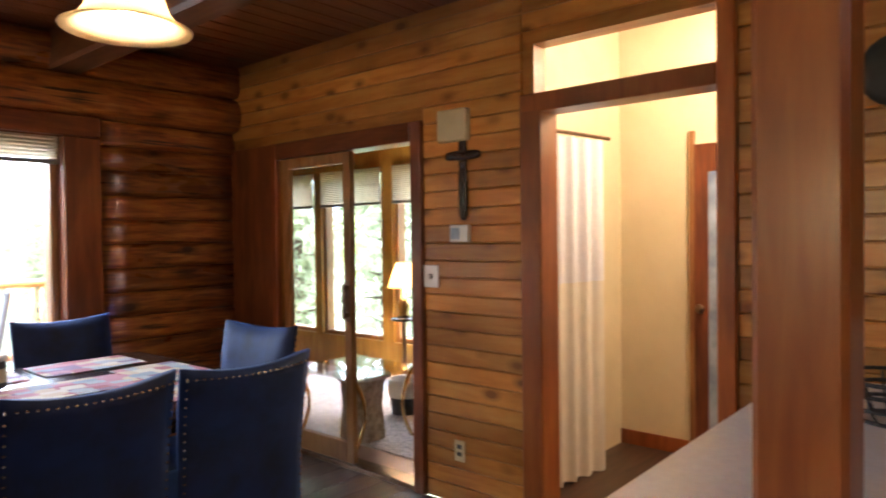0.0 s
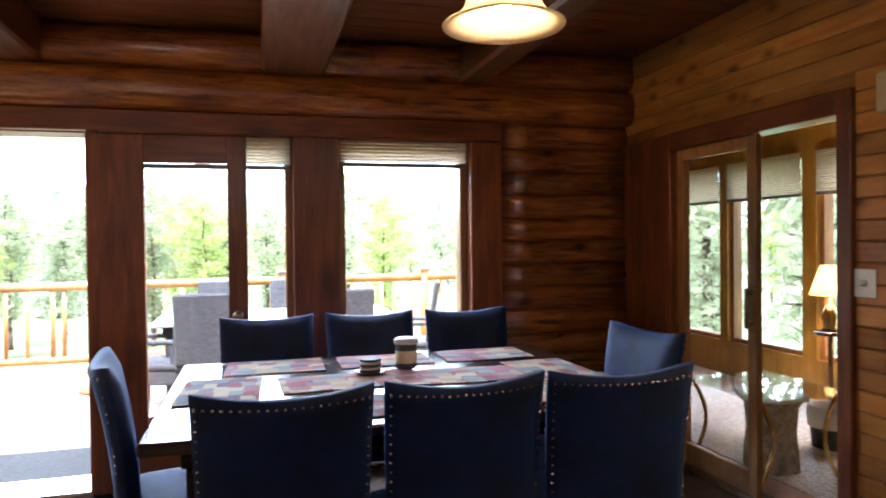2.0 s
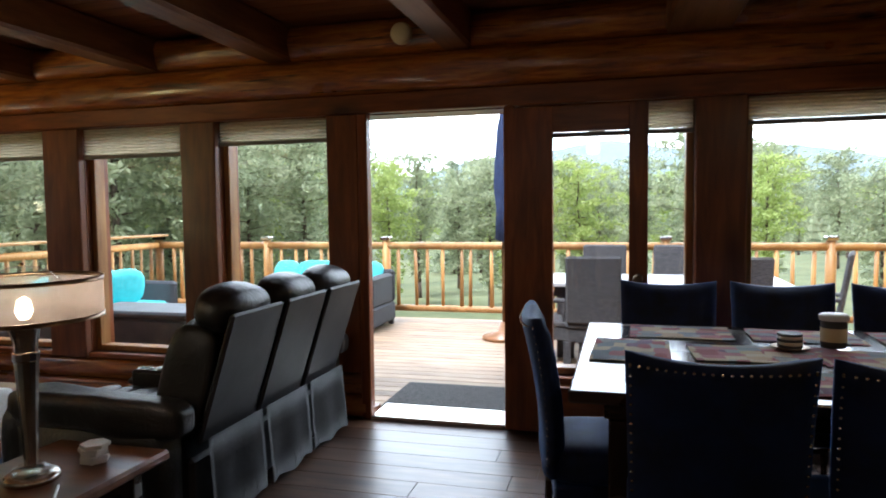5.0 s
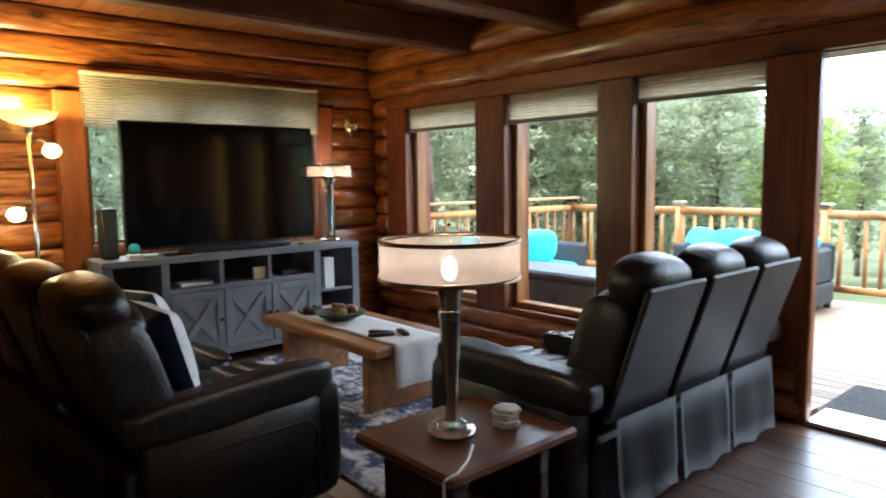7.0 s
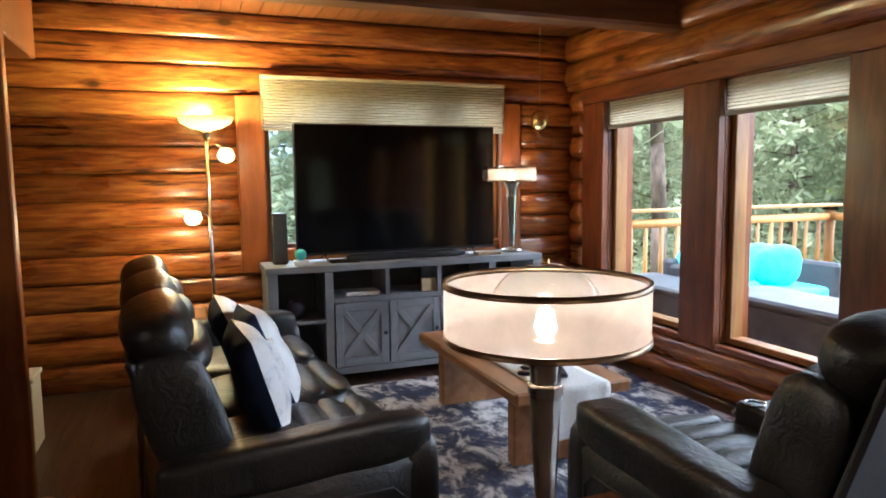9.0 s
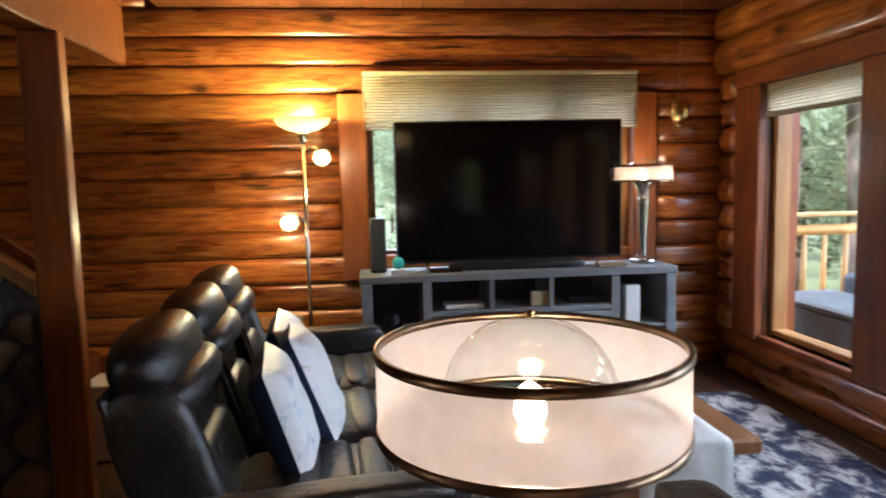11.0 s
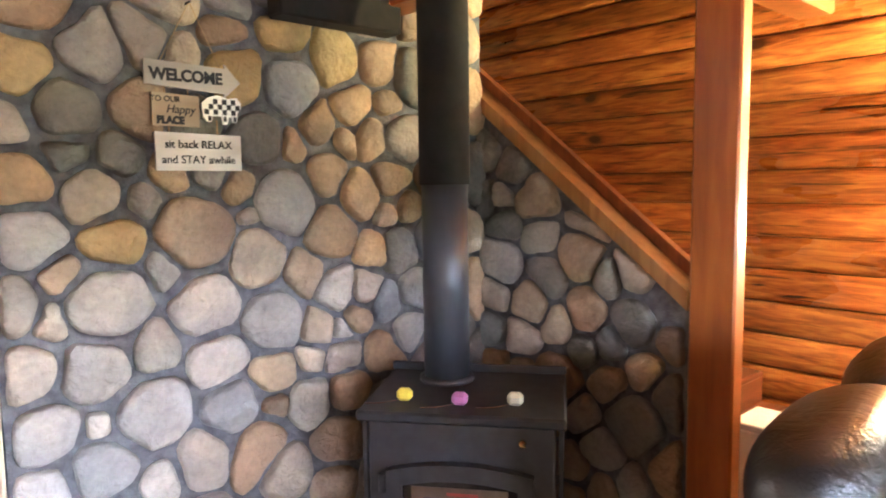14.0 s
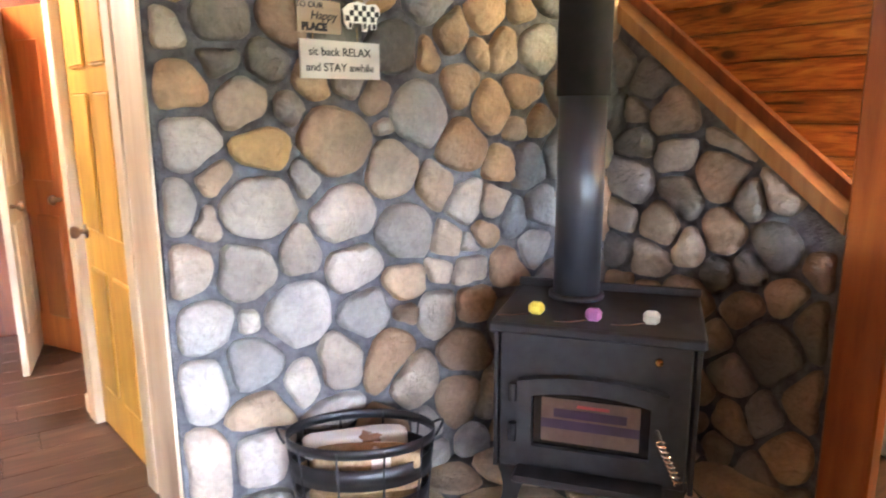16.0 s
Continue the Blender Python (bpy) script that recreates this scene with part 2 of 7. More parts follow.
M_MATTEBLACK = speckle("matte_black", (0.008, 0.007, 0.006), (0.016, 0.013, 0.011), 12, 0.95, 0, 0.3, 0.003)
M_INK = mat("dark_ink", 0.8, 0, (0.03, 0.03, 0.035))[0]
M_SIGN = wood("whitewashed_board", (0.55, 0.52, 0.48), (0.68, 0.65, 0.61), (0.76, 0.74, 0.70), 'x', 0.7, 8, 0.5)
M_SIGNTAN = wood("tan_board", (0.42, 0.33, 0.22), (0.55, 0.45, 0.32), (0.63, 0.53, 0.4), 'x', 0.7, 8, 0.5)
M_RED = speckle("red_print", (0.20, 0.02, 0.02), (0.34, 0.05, 0.03), 12, 0.5)
M_WRAP = speckle("faded_wrapper_paper", (0.07, 0.042, 0.028), (0.12, 0.078, 0.05), 14, 0.6)
M_PRINTBAND = speckle("purple_print", (0.018, 0.008, 0.022), (0.036, 0.016, 0.042), 9, 0.35)
M_GRASS = speckle("dry_meadow", (0.085, 0.105, 0.04), (0.15, 0.16, 0.07), 0.35, 0.95, 0, 0.6, 0.05)
# distance haze on the hills is mixed into this bluish base colour
M_HAZEHILL = speckle("far_hill_haze", (0.095, 0.13, 0.16), (0.13, 0.17, 0.195), 0.02, 1.0, 0, 0.2, 0.1)
M_PATIO = speckle("grey_stone_top", (0.42, 0.42, 0.42), (0.52, 0.52, 0.52), 16, 0.35)
M_TILE = speckle("tile_floor", (0.42, 0.26, 0.19), (0.52, 0.34, 0.25), 5, 0.4)
M_SISAL = speckle("pale_woven_rug", (0.42, 0.39, 0.37), (0.74, 0.69, 0.66), 55, 0.95, 0, 0.5, 0.005, lo=0.42, hi=0.58)
M_FURCARV = speckle("carved_whitewash", (0.32, 0.25, 0.18), (0.62, 0.54, 0.44), 24, 0.7, 0, 0.9, 0.01)
M_SLATEDARK = speckle("dark_slate", (0.05, 0.055, 0.065), (0.10, 0.105, 0.12), 6, 0.5)


def stones(name, stops, rough=0.62):
    m, n, l, b = mat(name, rough)
    oi = n.new("ShaderNodeObjectInfo")
    r = ramp(n, stops)
    r.color_ramp.interpolation = 'CONSTANT'
    l.new(oi.outputs["Random"], r.inputs[0])
    v = coords(n, l, (1, 1, 1), 30)
    big, fine = noisy(n, l, v, 5, 4, 0.5), noisy(n, l, v, 45, 5, 0.3)
    t1 = ramp(n, [(0.3, (0.66, 0.66, 0.68)), (0.7, (1.14, 1.11, 1.05))])
    t2 = ramp(n, [(0.32, (0.86, 0.86, 0.86)), (0.68, (1.08, 1.07, 1.06))])
    l.new(big, t1.inputs[0])
    l.new(fine, t2.inputs[0])
    c = mixc(n, l, 1.0, mixc(n, l, 1.0, r.outputs[0], t1.outputs[0], 'MULTIPLY'), t2.outputs[0], 'MULTIPLY')
    l.new(c, b.inputs["Base Color"])
    mx = n.new("ShaderNodeMath")
    mx.operation, mx.inputs[1].default_value = 'MULTIPLY_ADD', 3.0
    l.new(noisy(n, l, v, 11, 5, 0.8), mx.inputs[0])
    l.new(fine, mx.inputs[2])
    bump(n, l, b, mx.outputs[0], 0.7, 0.012)
    return m


def river_stone(name, c):
    return stones("river_stone_" + name, [(0.0, c), (0.25, tuple(x * 0.84 for x in c)), (0.5, (c[0] * 1.06, c[1] * 0.99, c[2] * 0.90)), (0.75, (c[0] * 0.93, c[1] * 0.98, c[2] * 1.05))])


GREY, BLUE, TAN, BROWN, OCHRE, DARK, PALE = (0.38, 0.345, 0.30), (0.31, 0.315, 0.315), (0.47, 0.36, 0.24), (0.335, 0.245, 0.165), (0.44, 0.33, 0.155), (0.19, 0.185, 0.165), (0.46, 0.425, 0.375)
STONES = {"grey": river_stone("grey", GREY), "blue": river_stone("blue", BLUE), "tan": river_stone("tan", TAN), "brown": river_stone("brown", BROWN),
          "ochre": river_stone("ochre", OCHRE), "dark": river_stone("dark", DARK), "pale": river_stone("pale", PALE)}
M_FLAG = stones("hearth_flagstone", [(0.0, (0.60, 0.49, 0.33)), (0.3, (0.52, 0.44, 0.33)), (0.6, (0.62, 0.53, 0.38)), (0.8, (0.48, 0.38, 0.27))], 0.7)


def rug_material():
    m, n, l, b = mat("abstract_rug", 0.95)
    v = coords(n, l, (1, 1.35, 1))
    a, f = noisy(n, l, v, 4.2, 8, 0.45, 0.72), noisy(n, l, v, 120, 2)
    r = ramp(n, [(0.36, (0.010, 0.013, 0.034)), (0.45, (0.028, 0.036, 0.082)), (0.49, (0.11, 0.10, 0.105)), (0.53, (0.38, 0.355, 0.34)), (0.62, (0.60, 0.57, 0.55))])
    l.new(a, r.inputs[0])
    l.new(r.outputs[0], b.inputs["Base Color"])
    bump(n, l, b, f, 0.6, 0.006)
    return m


def patch_material(name, cell, palette):
    """Woven patchwork of coloured rectangles."""
    m, n, l, b = mat(name, 0.9)
    v = coords(n, l, (cell, cell * 1.5, 0.001), 9)
    vo = n.new("ShaderNodeTexVoronoi")
    vo.distance = 'CHEBYCHEV'
    vo.inputs["Scale"].default_value, vo.inputs["Randomness"].default_value = 1.0, 0.55
    l.new(v, vo.inputs["Vector"])
    sep = n.new("ShaderNodeSeparateColor")
    l.new(vo.outputs["Color"], sep.inputs[0])
    r = ramp(n, [(k / len(palette), c) for k, c in enumerate(palette)])
    r.color_ramp.interpolation = 'CONSTANT'
    l.new(sep.outputs[0], r.inputs[0])
    w = noisy(n, l, coords(n, l, (1, 1, 1)), 160, 2)
    l.new(r.outputs[0], b.inputs["Base Color"])
    bump(n, l, b, w, 0.5, 0.002)
    return m


M_RUG = rug_material()
M_PLACEMAT = patch_material("patchwork_placemat", 11, [(0.30, 0.10, 0.11), (0.45, 0.34, 0.22), (0.22, 0.25, 0.27), (0.38, 0.17, 0.19), (0.50, 0.42, 0.30), (0.19, 0.12, 0.17), (0.30, 0.31, 0.30)])


def pillow_material():
    """White satin with a faded blue and brown print."""
    m, n, l, b = mat("printed_satin", 0.33)
    v = coords(n, l, (1, 1, 1), 20)
    r = ramp(n, [(0.24, (0.16, 0.20, 0.34)), (0.34, (0.52, 0.54, 0.60)), (0.44, (0.78, 0.77, 0.76)), (0.62, (0.80, 0.78, 0.76)), (0.72, (0.58, 0.46, 0.35)), (0.78, (0.70, 0.66, 0.62))])
    l.new(noisy(n, l, v, 11, 7, 0.4, 0.65), r.inputs[0])
    l.new(r.outputs[0], b.inputs["Base Color"])
    bump(n, l, b, noisy(n, l, v, 26, 4, 1.2), 0.6, 0.012)
    return m


M_PILLOW = pillow_material()


def glass(name, tint=(1, 1, 1), rough=0.0):
    """Thin window glass: clear, with a mirror gloss by Fresnel."""
    m = bpy.data.materials.new(name)
    m.use_nodes = True
    n, l = m.node_tree.nodes, m.node_tree.links
    n.remove(n["Principled BSDF"])
    t, g, f, x = n.new("ShaderNodeBsdfTransparent"), n.new("ShaderNodeBsdfGlossy"), n.new("ShaderNodeLayerWeight"), n.new("ShaderNodeMixShader")
    t.inputs[0].default_value = (*tint, 1)
    g.inputs["Roughness"].default_value = rough
    f.inputs[0].default_value = 0.5
    pw, sc = n.new("ShaderNodeMath"), n.new("ShaderNodeMath")
    pw.operation, sc.operation = 'POWER', 'MULTIPLY_ADD'
    pw.inputs[1].default_value, sc.inputs[1].default_value, sc.inputs[2].default_value = 4.0, 0.8, 0.022
    l.new(f.outputs["Facing"], pw.inputs[0])
    l.new(pw.outputs[0], sc.inputs[0])
    l.new(sc.outputs[0], x.inputs[0])
    l.new(t.outputs[0], x.inputs[1])
    l.new(g.outputs[0], x.inputs[2])
    l.new(x.outputs[0], n["Material Output"].inputs[0])
    return m


M_GLASS = glass("window_glass")
M_CLEAR = glass("clear_glass", (0.93, 0.96, 0.95), 0.02)


def shade_material(name, colour, through_amount, clear=0.0):
    """Lamp cloth or frosted glass that lets a bulb shine through it."""
    m = bpy.data.materials.new(name)
    m.use_nodes = True
    n, l = m.node_tree.nodes, m.node_tree.links
    n.remove(n["Principled BSDF"])
    d, t, x = n.new("ShaderNodeBsdfDiffuse"), n.new("ShaderNodeBsdfTranslucent"), n.new("ShaderNodeMixShader")
    w = noisy(n, l, coords(n, l, (1, 1, 1)), 14, 4, 0.8)
    r = ramp(n, [(0.3, tuple(c * 0.86 for c in colour)), (0.7, colour)])
    l.new(w, r.inputs[0])
    l.new(r.outputs[0], d.inputs[0])
    l.new(r.outputs[0], t.inputs[0])
    x.inputs[0].default_value = through_amount
    l.new(d.outputs[0], x.inputs[1])
    l.new(t.outputs[0], x.inputs[2])
    out = x.outputs[0]
    if clear:
        tr, y = n.new("ShaderNodeBsdfTransparent"), n.new("ShaderNodeMixShader")
        y.inputs[0].default_value = clear
        l.new(out, y.inputs[1])
        l.new(tr.outputs[0], y.inputs[2])
        out = y.outputs[0]
    l.new(out, n["Material Output"].inputs[0])
    return m


M_ORGANZA = shade_material("organza_shade", (0.84, 0.74, 0.70), 0.4, 0.66)
M_FROST = shade_material("frosted_lamp_glass", (0.92, 0.80, 0.55), 0.7)
M_BLIND = shade_material("cellular_blind", (0.70, 0.61, 0.44), 0.58)
M_SHADE = shade_material("linen_shade", (0.88, 0.74, 0.46), 0.65)


def glow(name, colour, strength):
    m, n, l, b = mat(name, 0.5, 0, colour)
    b.inputs["Emission Color"].default_value = (*colour, 1)
    b.inputs["Emission Strength"].default_value = strength
    return m


M_SKYGLOW = glow("overcast_sky", (0.90, 0.95, 1.0), 4.0)
M_BULB = glow("lit_bulb", (1.0, 0.72, 0.38), 30)
M_GEM_Y = glow("yellow_crystal", (0.75, 0.68, 0.08), 0.0)
M_GEM_P = glow("purple_crystal", (0.50, 0.22, 0.58), 0.0)
M_GEM_W = glow("pale_crystal", (0.60, 0.66, 0.60), 0.0)


def leaf_material(name, a, b_):
    m, n, l, b = mat(name, 0.7)
    g = n.new("ShaderNodeNewGeometry")
    r = ramp(n, [(0.0, a), (1.0, b_)])
    l.new(g.outputs["Random Per Island"], r.inputs[0])
    l.new(r.outputs[0], b.inputs["Base Color"])
    t, x = n.new("ShaderNodeBsdfTranslucent"), n.new("ShaderNodeMixShader")
    x.inputs[0].default_value = 0.45
    l.new(r.outputs[0], t.inputs[0])
    l.new(b.outputs[0], x.inputs[1])
    l.new(t.outputs[0], x.inputs[2])
    l.new(x.outputs[0], n["Material Output"].inputs[0])
    return m


# needles paler than real foliage: the air's haze is put into their colour
M_NEEDLE = leaf_material("hazed_pine_needles", (0.25, 0.285, 0.165), (0.41, 0.44, 0.27))
M_NEEDLE2 = leaf_material("hazed_fir_needles", (0.22, 0.265, 0.165), (0.36, 0.405, 0.255))
M_ASPEN = leaf_material("aspen_leaves", (0.30, 0.38, 0.10), (0.44, 0.50, 0.17))

# ---- building tools ----
def finish(ob, smooth=False):
    if smooth:
        for p in ob.data.polygons:
            p.use_smooth = True
    return ob


def as_mesh(name, bm, material, smooth=False):
    me = bpy.data.meshes.new(name)
    bm.to_mesh(me)
    bm.free()
    me.materials.append(material)
    if smooth:
        me.polygons.foreach_set("use_smooth", [True] * len(me.polygons))
    return me


def part(name, bm, material, parent, label="", smooth=False):
    ob = new(name, as_mesh(name, bm, material, smooth))
    ob.parent = parent
    if label:
        ob["label"] = label
    return ob


def thing(name, label, category, m=None, group="", kind=""):
    ob = new(name)
    if m is not None:
        ob.matrix_world = m
    return tagged(ob, label, category, group, kind)


def solid(name, bm, material, label, category="", kind="structure", smooth=False, group=""):
    return tagged(new(name, as_mesh(name, bm, material, smooth)), label, category, group, kind)


def bx(bm, x0, y0, z0, x1, y1, z1, bev=0.0):
    """A box between two corners, its edges eased by bev."""
    vs = bmesh.ops.create_cube(bm, size=1.0)["verts"]
    for v in vs:
        v.co = Vector((x0 + (v.co.x + 0.5) * (x1 - x0), y0 + (v.co.y + 0.5) * (y1 - y0), z0 + (v.co.z + 0.5) * (z1 - z0)))
    if bev:
        es = list({e for v in vs for e in v.link_edges})
        bmesh.ops.bevel(bm, geom=es, offset=bev, segments=1, affect='EDGES')
    return bm


def box(*a):
    return bx(bmesh.new(), *a)


def rod(bm, a, b, r0, r1=None, seg=12):
    """A tapered round bar from a to b."""
    a, b = Vector(a), Vector(b)
    r1 = r0 if r1 is None else r1
    q = (b - a).to_track_quat('Z', 'Y').to_matrix().to_4x4()
    m = Matrix.Translation((a + b) / 2) @ q
    bmesh.ops.create_cone(bm, cap_ends=True, segments=seg, radius1=r0, radius2=r1, depth=(b - a).length, matrix=m)
    return bm


def pipe_run(bm, pts, r, seg=8):
    """A bent round bar through the points."""
    rings = []
    pts = [Vector(p) for p in pts]
    for i, p in enumerate(pts):
        d = (pts[min(i + 1, len(pts) - 1)] - pts[max(i - 1, 0)]).normalized()
        q = d.to_track_quat('Z', 'Y')
        rings.append([bm.verts.new(p + q @ Vector((r * math.cos(2 * math.pi * k / seg), r * math.sin(2 * math.pi * k / seg), 0))) for k in range(seg)])
    for a, b in zip(rings, rings[1:]):
        for k in range(seg):
            bm.faces.new((a[k], a[(k + 1) % seg], b[(k + 1) % seg], b[k]))
    bm.faces.new(rings[0][::-1])
    bm.faces.new(rings[-1])
    return bm


def lathe(bm, prof, seg=24, m=Matrix()):
    """Turns a profile of (radius, height) round the z axis."""
    rings = []
    for r, z in prof:
        if r < 1e-5:
            rings.append([bm.verts.new(m @ Vector((0, 0, z)))])
        else:
            rings.append([bm.verts.new(m @ Vector((r * math.cos(2 * math.pi * k / seg), r * math.sin(2 * math.pi * k / seg), z))) for k in range(seg)])
    for a, b in zip(rings, rings[1:]):
        for k in range(seg):
            j = (k + 1) % seg
            f = [a[k % len(a)], a[j % len(a)], b[j % len(b)], b[k % len(b)]]
            f = [v for i, v in enumerate(f) if v not in f[:i]]
            if len(f) > 2:
                bm.faces.new(f)
    return bm


def cushion(bm, c, size, m=Matrix(), p=4.0, n=9, sag=0.0):
    """A stuffed, round-edged block of the given full size about c."""
    c = Vector(c)
    h = [s / 2 for s in size]
    grid = {}
    for axis in range(3):
        for sign in (-1, 1):
            ids = [[None] * (n + 1) for _ in range(n + 1)]
            for i in range(n + 1):
                for j in range(n + 1):
                    d = [0, 0, 0]
                    d[axis], d[(axis + 1) % 3], d[(axis + 2) % 3] = sign, math.tan((i / n * 2 - 1) * math.pi / 4), math.tan((j / n * 2 - 1) * math.pi / 4)
                    k = tuple(round(x, 4) for x in d)
                    if k not in grid:
                        ln = sum(abs(x) ** p for x in d) ** (1 / p)
                        q = [d[a] / ln * h[a] for a in range(3)]
                        if sag:
                            q[2] += sag * noise.noise(Vector((q[0] * 6 + c.x * 3, q[1] * 6 + c.y * 5, q[2] * 6)))
                        grid[k] = bm.verts.new(m @ (c + Vector(q)))
                    ids[i][j] = grid[k]
            for i in range(n):
                for j in range(n):
                    f = (ids[i][j], ids[i + 1][j], ids[i + 1][j + 1], ids[i][j + 1])
                    bm.faces.new(f if sign > 0 else f[::-1])
    return bm


def clip_cell(poly, px, py, qx, qy):
    """The part of a polygon nearer to p than to q."""
    mx, my, nx, ny = (px + qx) / 2, (py + qy) / 2, qx - px, qy - py
    out = []
    for i, (ax, ay) in enumerate(poly):
        bx_, by_ = poly[(i + 1) % len(poly)]
        da, db = (ax - mx) * nx + (ay - my) * ny, (bx_ - mx) * nx + (by_ - my) * ny
        if da <= 0:
            out.append((ax, ay))
        if da * db < 0:
            s = da / (da - db)
            out.append((ax + (bx_ - ax) * s, ay + (by_ - ay) * s))
    return out


def stone_cells(bounds, rnd, big=0.24, small=0.09, tries=2600, inside=lambda x, y: True, laid=()):
    """Irregular outlines that fill a rectangle: round the laid stones (x, y, radius, kind) and smaller ones between them."""
    x0, y0, x1, y1 = bounds
    pts = list(laid)
    for k in range(tries):
        x, y = rnd.uniform(x0, x1), rnd.uniform(y0, y1)
        r = rnd.uniform(big * 0.62, big) if k < tries * 0.45 else rnd.uniform(small, big * 0.62)
        if all((x - a) ** 2 + (y - b) ** 2 > ((r / 2 + c) * 1.02 + 0.012) ** 2 for a, b, c, _ in pts):
            pts.append((x, y, r / 2, rnd.choice(("grey", "tan", "blue", "brown", "dark", "tan", "grey", "ochre"))))
    cells = []
    for x, y, r, kind in pts:
        poly = [(x0, y0), (x1, y0), (x1, y1), (x0, y1)]
        for a, b, c, _ in pts:
            if (a, b) != (x, y) and abs(a - x) < 0.7 and abs(b - y) < 0.7:
                k = min(0.95, max(0.05, 0.5 + 0.5 * (r * r - c * c) / ((a - x) ** 2 + (b - y) ** 2)))
                poly = clip_cell(poly, x, y, x + (a - x) * 2 * k, y + (b - y) * 2 * k)
        if len(poly) > 2 and inside(x, y):
            cells.append((x, y, poly, kind))
    return cells


def stone_mesh(poly, cx, cy, gap, height, rnd, sides=16, flat=False):
    """One rounded stone from an outline, standing out along z from a bed at 0."""
    for rounds in range(2):
        q = []
        for i, (ax, ay) in enumerate(poly):
            b_, c_ = poly[(i + 1) % len(poly)], (0.17, 0.25)[rounds]
            q += [(ax + (b_[0] - ax) * c_, ay + (b_[1] - ay) * c_), (ax + (b_[0] - ax) * (1 - c_), ay + (b_[1] - ay) * (1 - c_))]
        poly = q
    per = [0]
    for i in range(len(poly)):
        a, b_ = poly[i], poly[(i + 1) % len(poly)]
        per.append(per[-1] + math.hypot(b_[0] - a[0], b_[1] - a[1]))
    ring = []
    for k in range(sides):
        s = per[-1] * k / sides
        i = max(j for j in range(len(poly)) if per[j] <= s)
        a, b_ = poly[i], poly[(i + 1) % len(poly)]
        f = (s - per[i]) / max(per[i + 1] - per[i], 1e-6)
        ring.append((a[0] + (b_[0] - a[0]) * f - cx, a[1] + (b_[1] - a[1]) * f - cy))
    bm = bmesh.new()
    p1, p2, p3 = rnd.uniform(0, 6), rnd.uniform(0, 6), rnd.uniform(0, 6)
    gap *= rnd.uniform(0.5, 1.25) if not flat else 1
    levels = [(0.0, -0.02), (0.0, 0.45), (0.05, 0.76), (0.18, 0.96), (0.5, 1.08)] if not flat else [(0.0, -0.3), (0.0, 0.8), (0.05, 1.0)]
    rows = []
    for inset, z in levels:
        row = []
        for x, y in ring:
            d = math.hypot(x, y)
            k = max(0.25, (d - gap) / max(d, 1e-5)) * (1 - inset)
            if not flat:
                a = math.atan2(y, x)
                k *= 0.968 + 0.045 * math.sin(2 * a + p1) + 0.045 * math.sin(3 * a + p2) + 0.02 * math.sin(5 * a + p3)
            row.append(bm.verts.new((x * k, y * k, z * height + (rnd.uniform(-0.12, 0.12) * height if z > 0.5 and not flat else 0))))
        rows.append(row)
    for a, b_ in zip(rows, rows[1:]):
        for k in range(sides):
            j = (k + 1) % sides
            bm.faces.new((a[k], a[j], b_[j], b_[k]))
    top = bm.verts.new((0, 0, height * (1.11 if not flat else 1.0)))
    for k in range(sides):
        bm.faces.new((rows[-1][k], rows[-1][(k + 1) % sides], top))
    return bm

# ---- structure ----
CEIL = 2.72
NORTH, EAST, WEST = 5.0, 3.53, -5.1
WINDOWS = [(-4.60, -3.64, 1.88), (-3.30, -2.39, 1.87), (-2.10, -1.22, 1.93), (0.13, 1.18, 1.90), (1.47, 2.34, 1.93)]
SILL, HEAD = 0.36, 2.10

wall_north = solid("wall_north", bmesh.new(), M_LOG, "varnished log wall with large windows and a deck door", "wall")
bm = bmesh.new()
edges = [-5.4] + [v for w in ((-4.60, -3.64), (-3.30, -2.39), (-2.10, -1.22), (-1.06, 0.10), (0.13, 1.18), (1.47, 2.34)) for v in w] + [3.83]
for a, b in zip(edges[0::2], edges[1::2]):
    bx(bm, a, NORTH + 0.02, 0, b, NORTH + 0.26, CEIL)
for a, b in zip(edges[1:-1:2], edges[2::2]):
    if not (a == -1.06):
        bx(bm, a, NORTH + 0.02, 0, b, NORTH + 0.26, SILL)
    bx(bm, a, NORTH + 0.02, HEAD, b, NORTH + 0.26, CEIL)
part("core", bm, M_TRIM, wall_north)


def log_mesh(length, height, depth, seed):
    """A log face of that length: bulging to -y, grooved above and below."""
    bm = bmesh.new()
    n = max(3, int(length / 0.22))
    rows = []
    for i in range(n + 1):
        x = length * i / n
        row = []
        for k in range(8):
            a = math.pi * k / 7
            w = 0.010 * noise.noise(Vector((x * 1.3, seed * 7.1, k * 0.35))) + 0.006 * noise.noise(Vector((x * 4.1, seed * 3.3, k)))
            row.append(bm.verts.new((x, -(math.sin(a) ** 0.42) * depth * (1 + 5 * w) - w, height / 2 - math.cos(a) * height / 2 * (1 + (w * 1.2 if 0 < k < 7 else 0)))))
        rows.append(row)
    for a, b in zip(rows, rows[1:]):
        for k in range(7):
            bm.faces.new((a[k], a[k + 1], b[k + 1], b[k]))
    bm.faces.new(rows[0][::-1])
    bm.faces.new(rows[-1])
    bmesh.ops.recalc_face_normals(bm, faces=bm.faces)
    return bm


log_seed = [0]


def log(parent, m, length, height, depth=0.05):
    log_seed[0] += 1
    ob = part("log", log_mesh(length, height, depth, log_seed[0]), M_LOG, parent, smooth=True)
    ob.matrix_local = m
    return ob


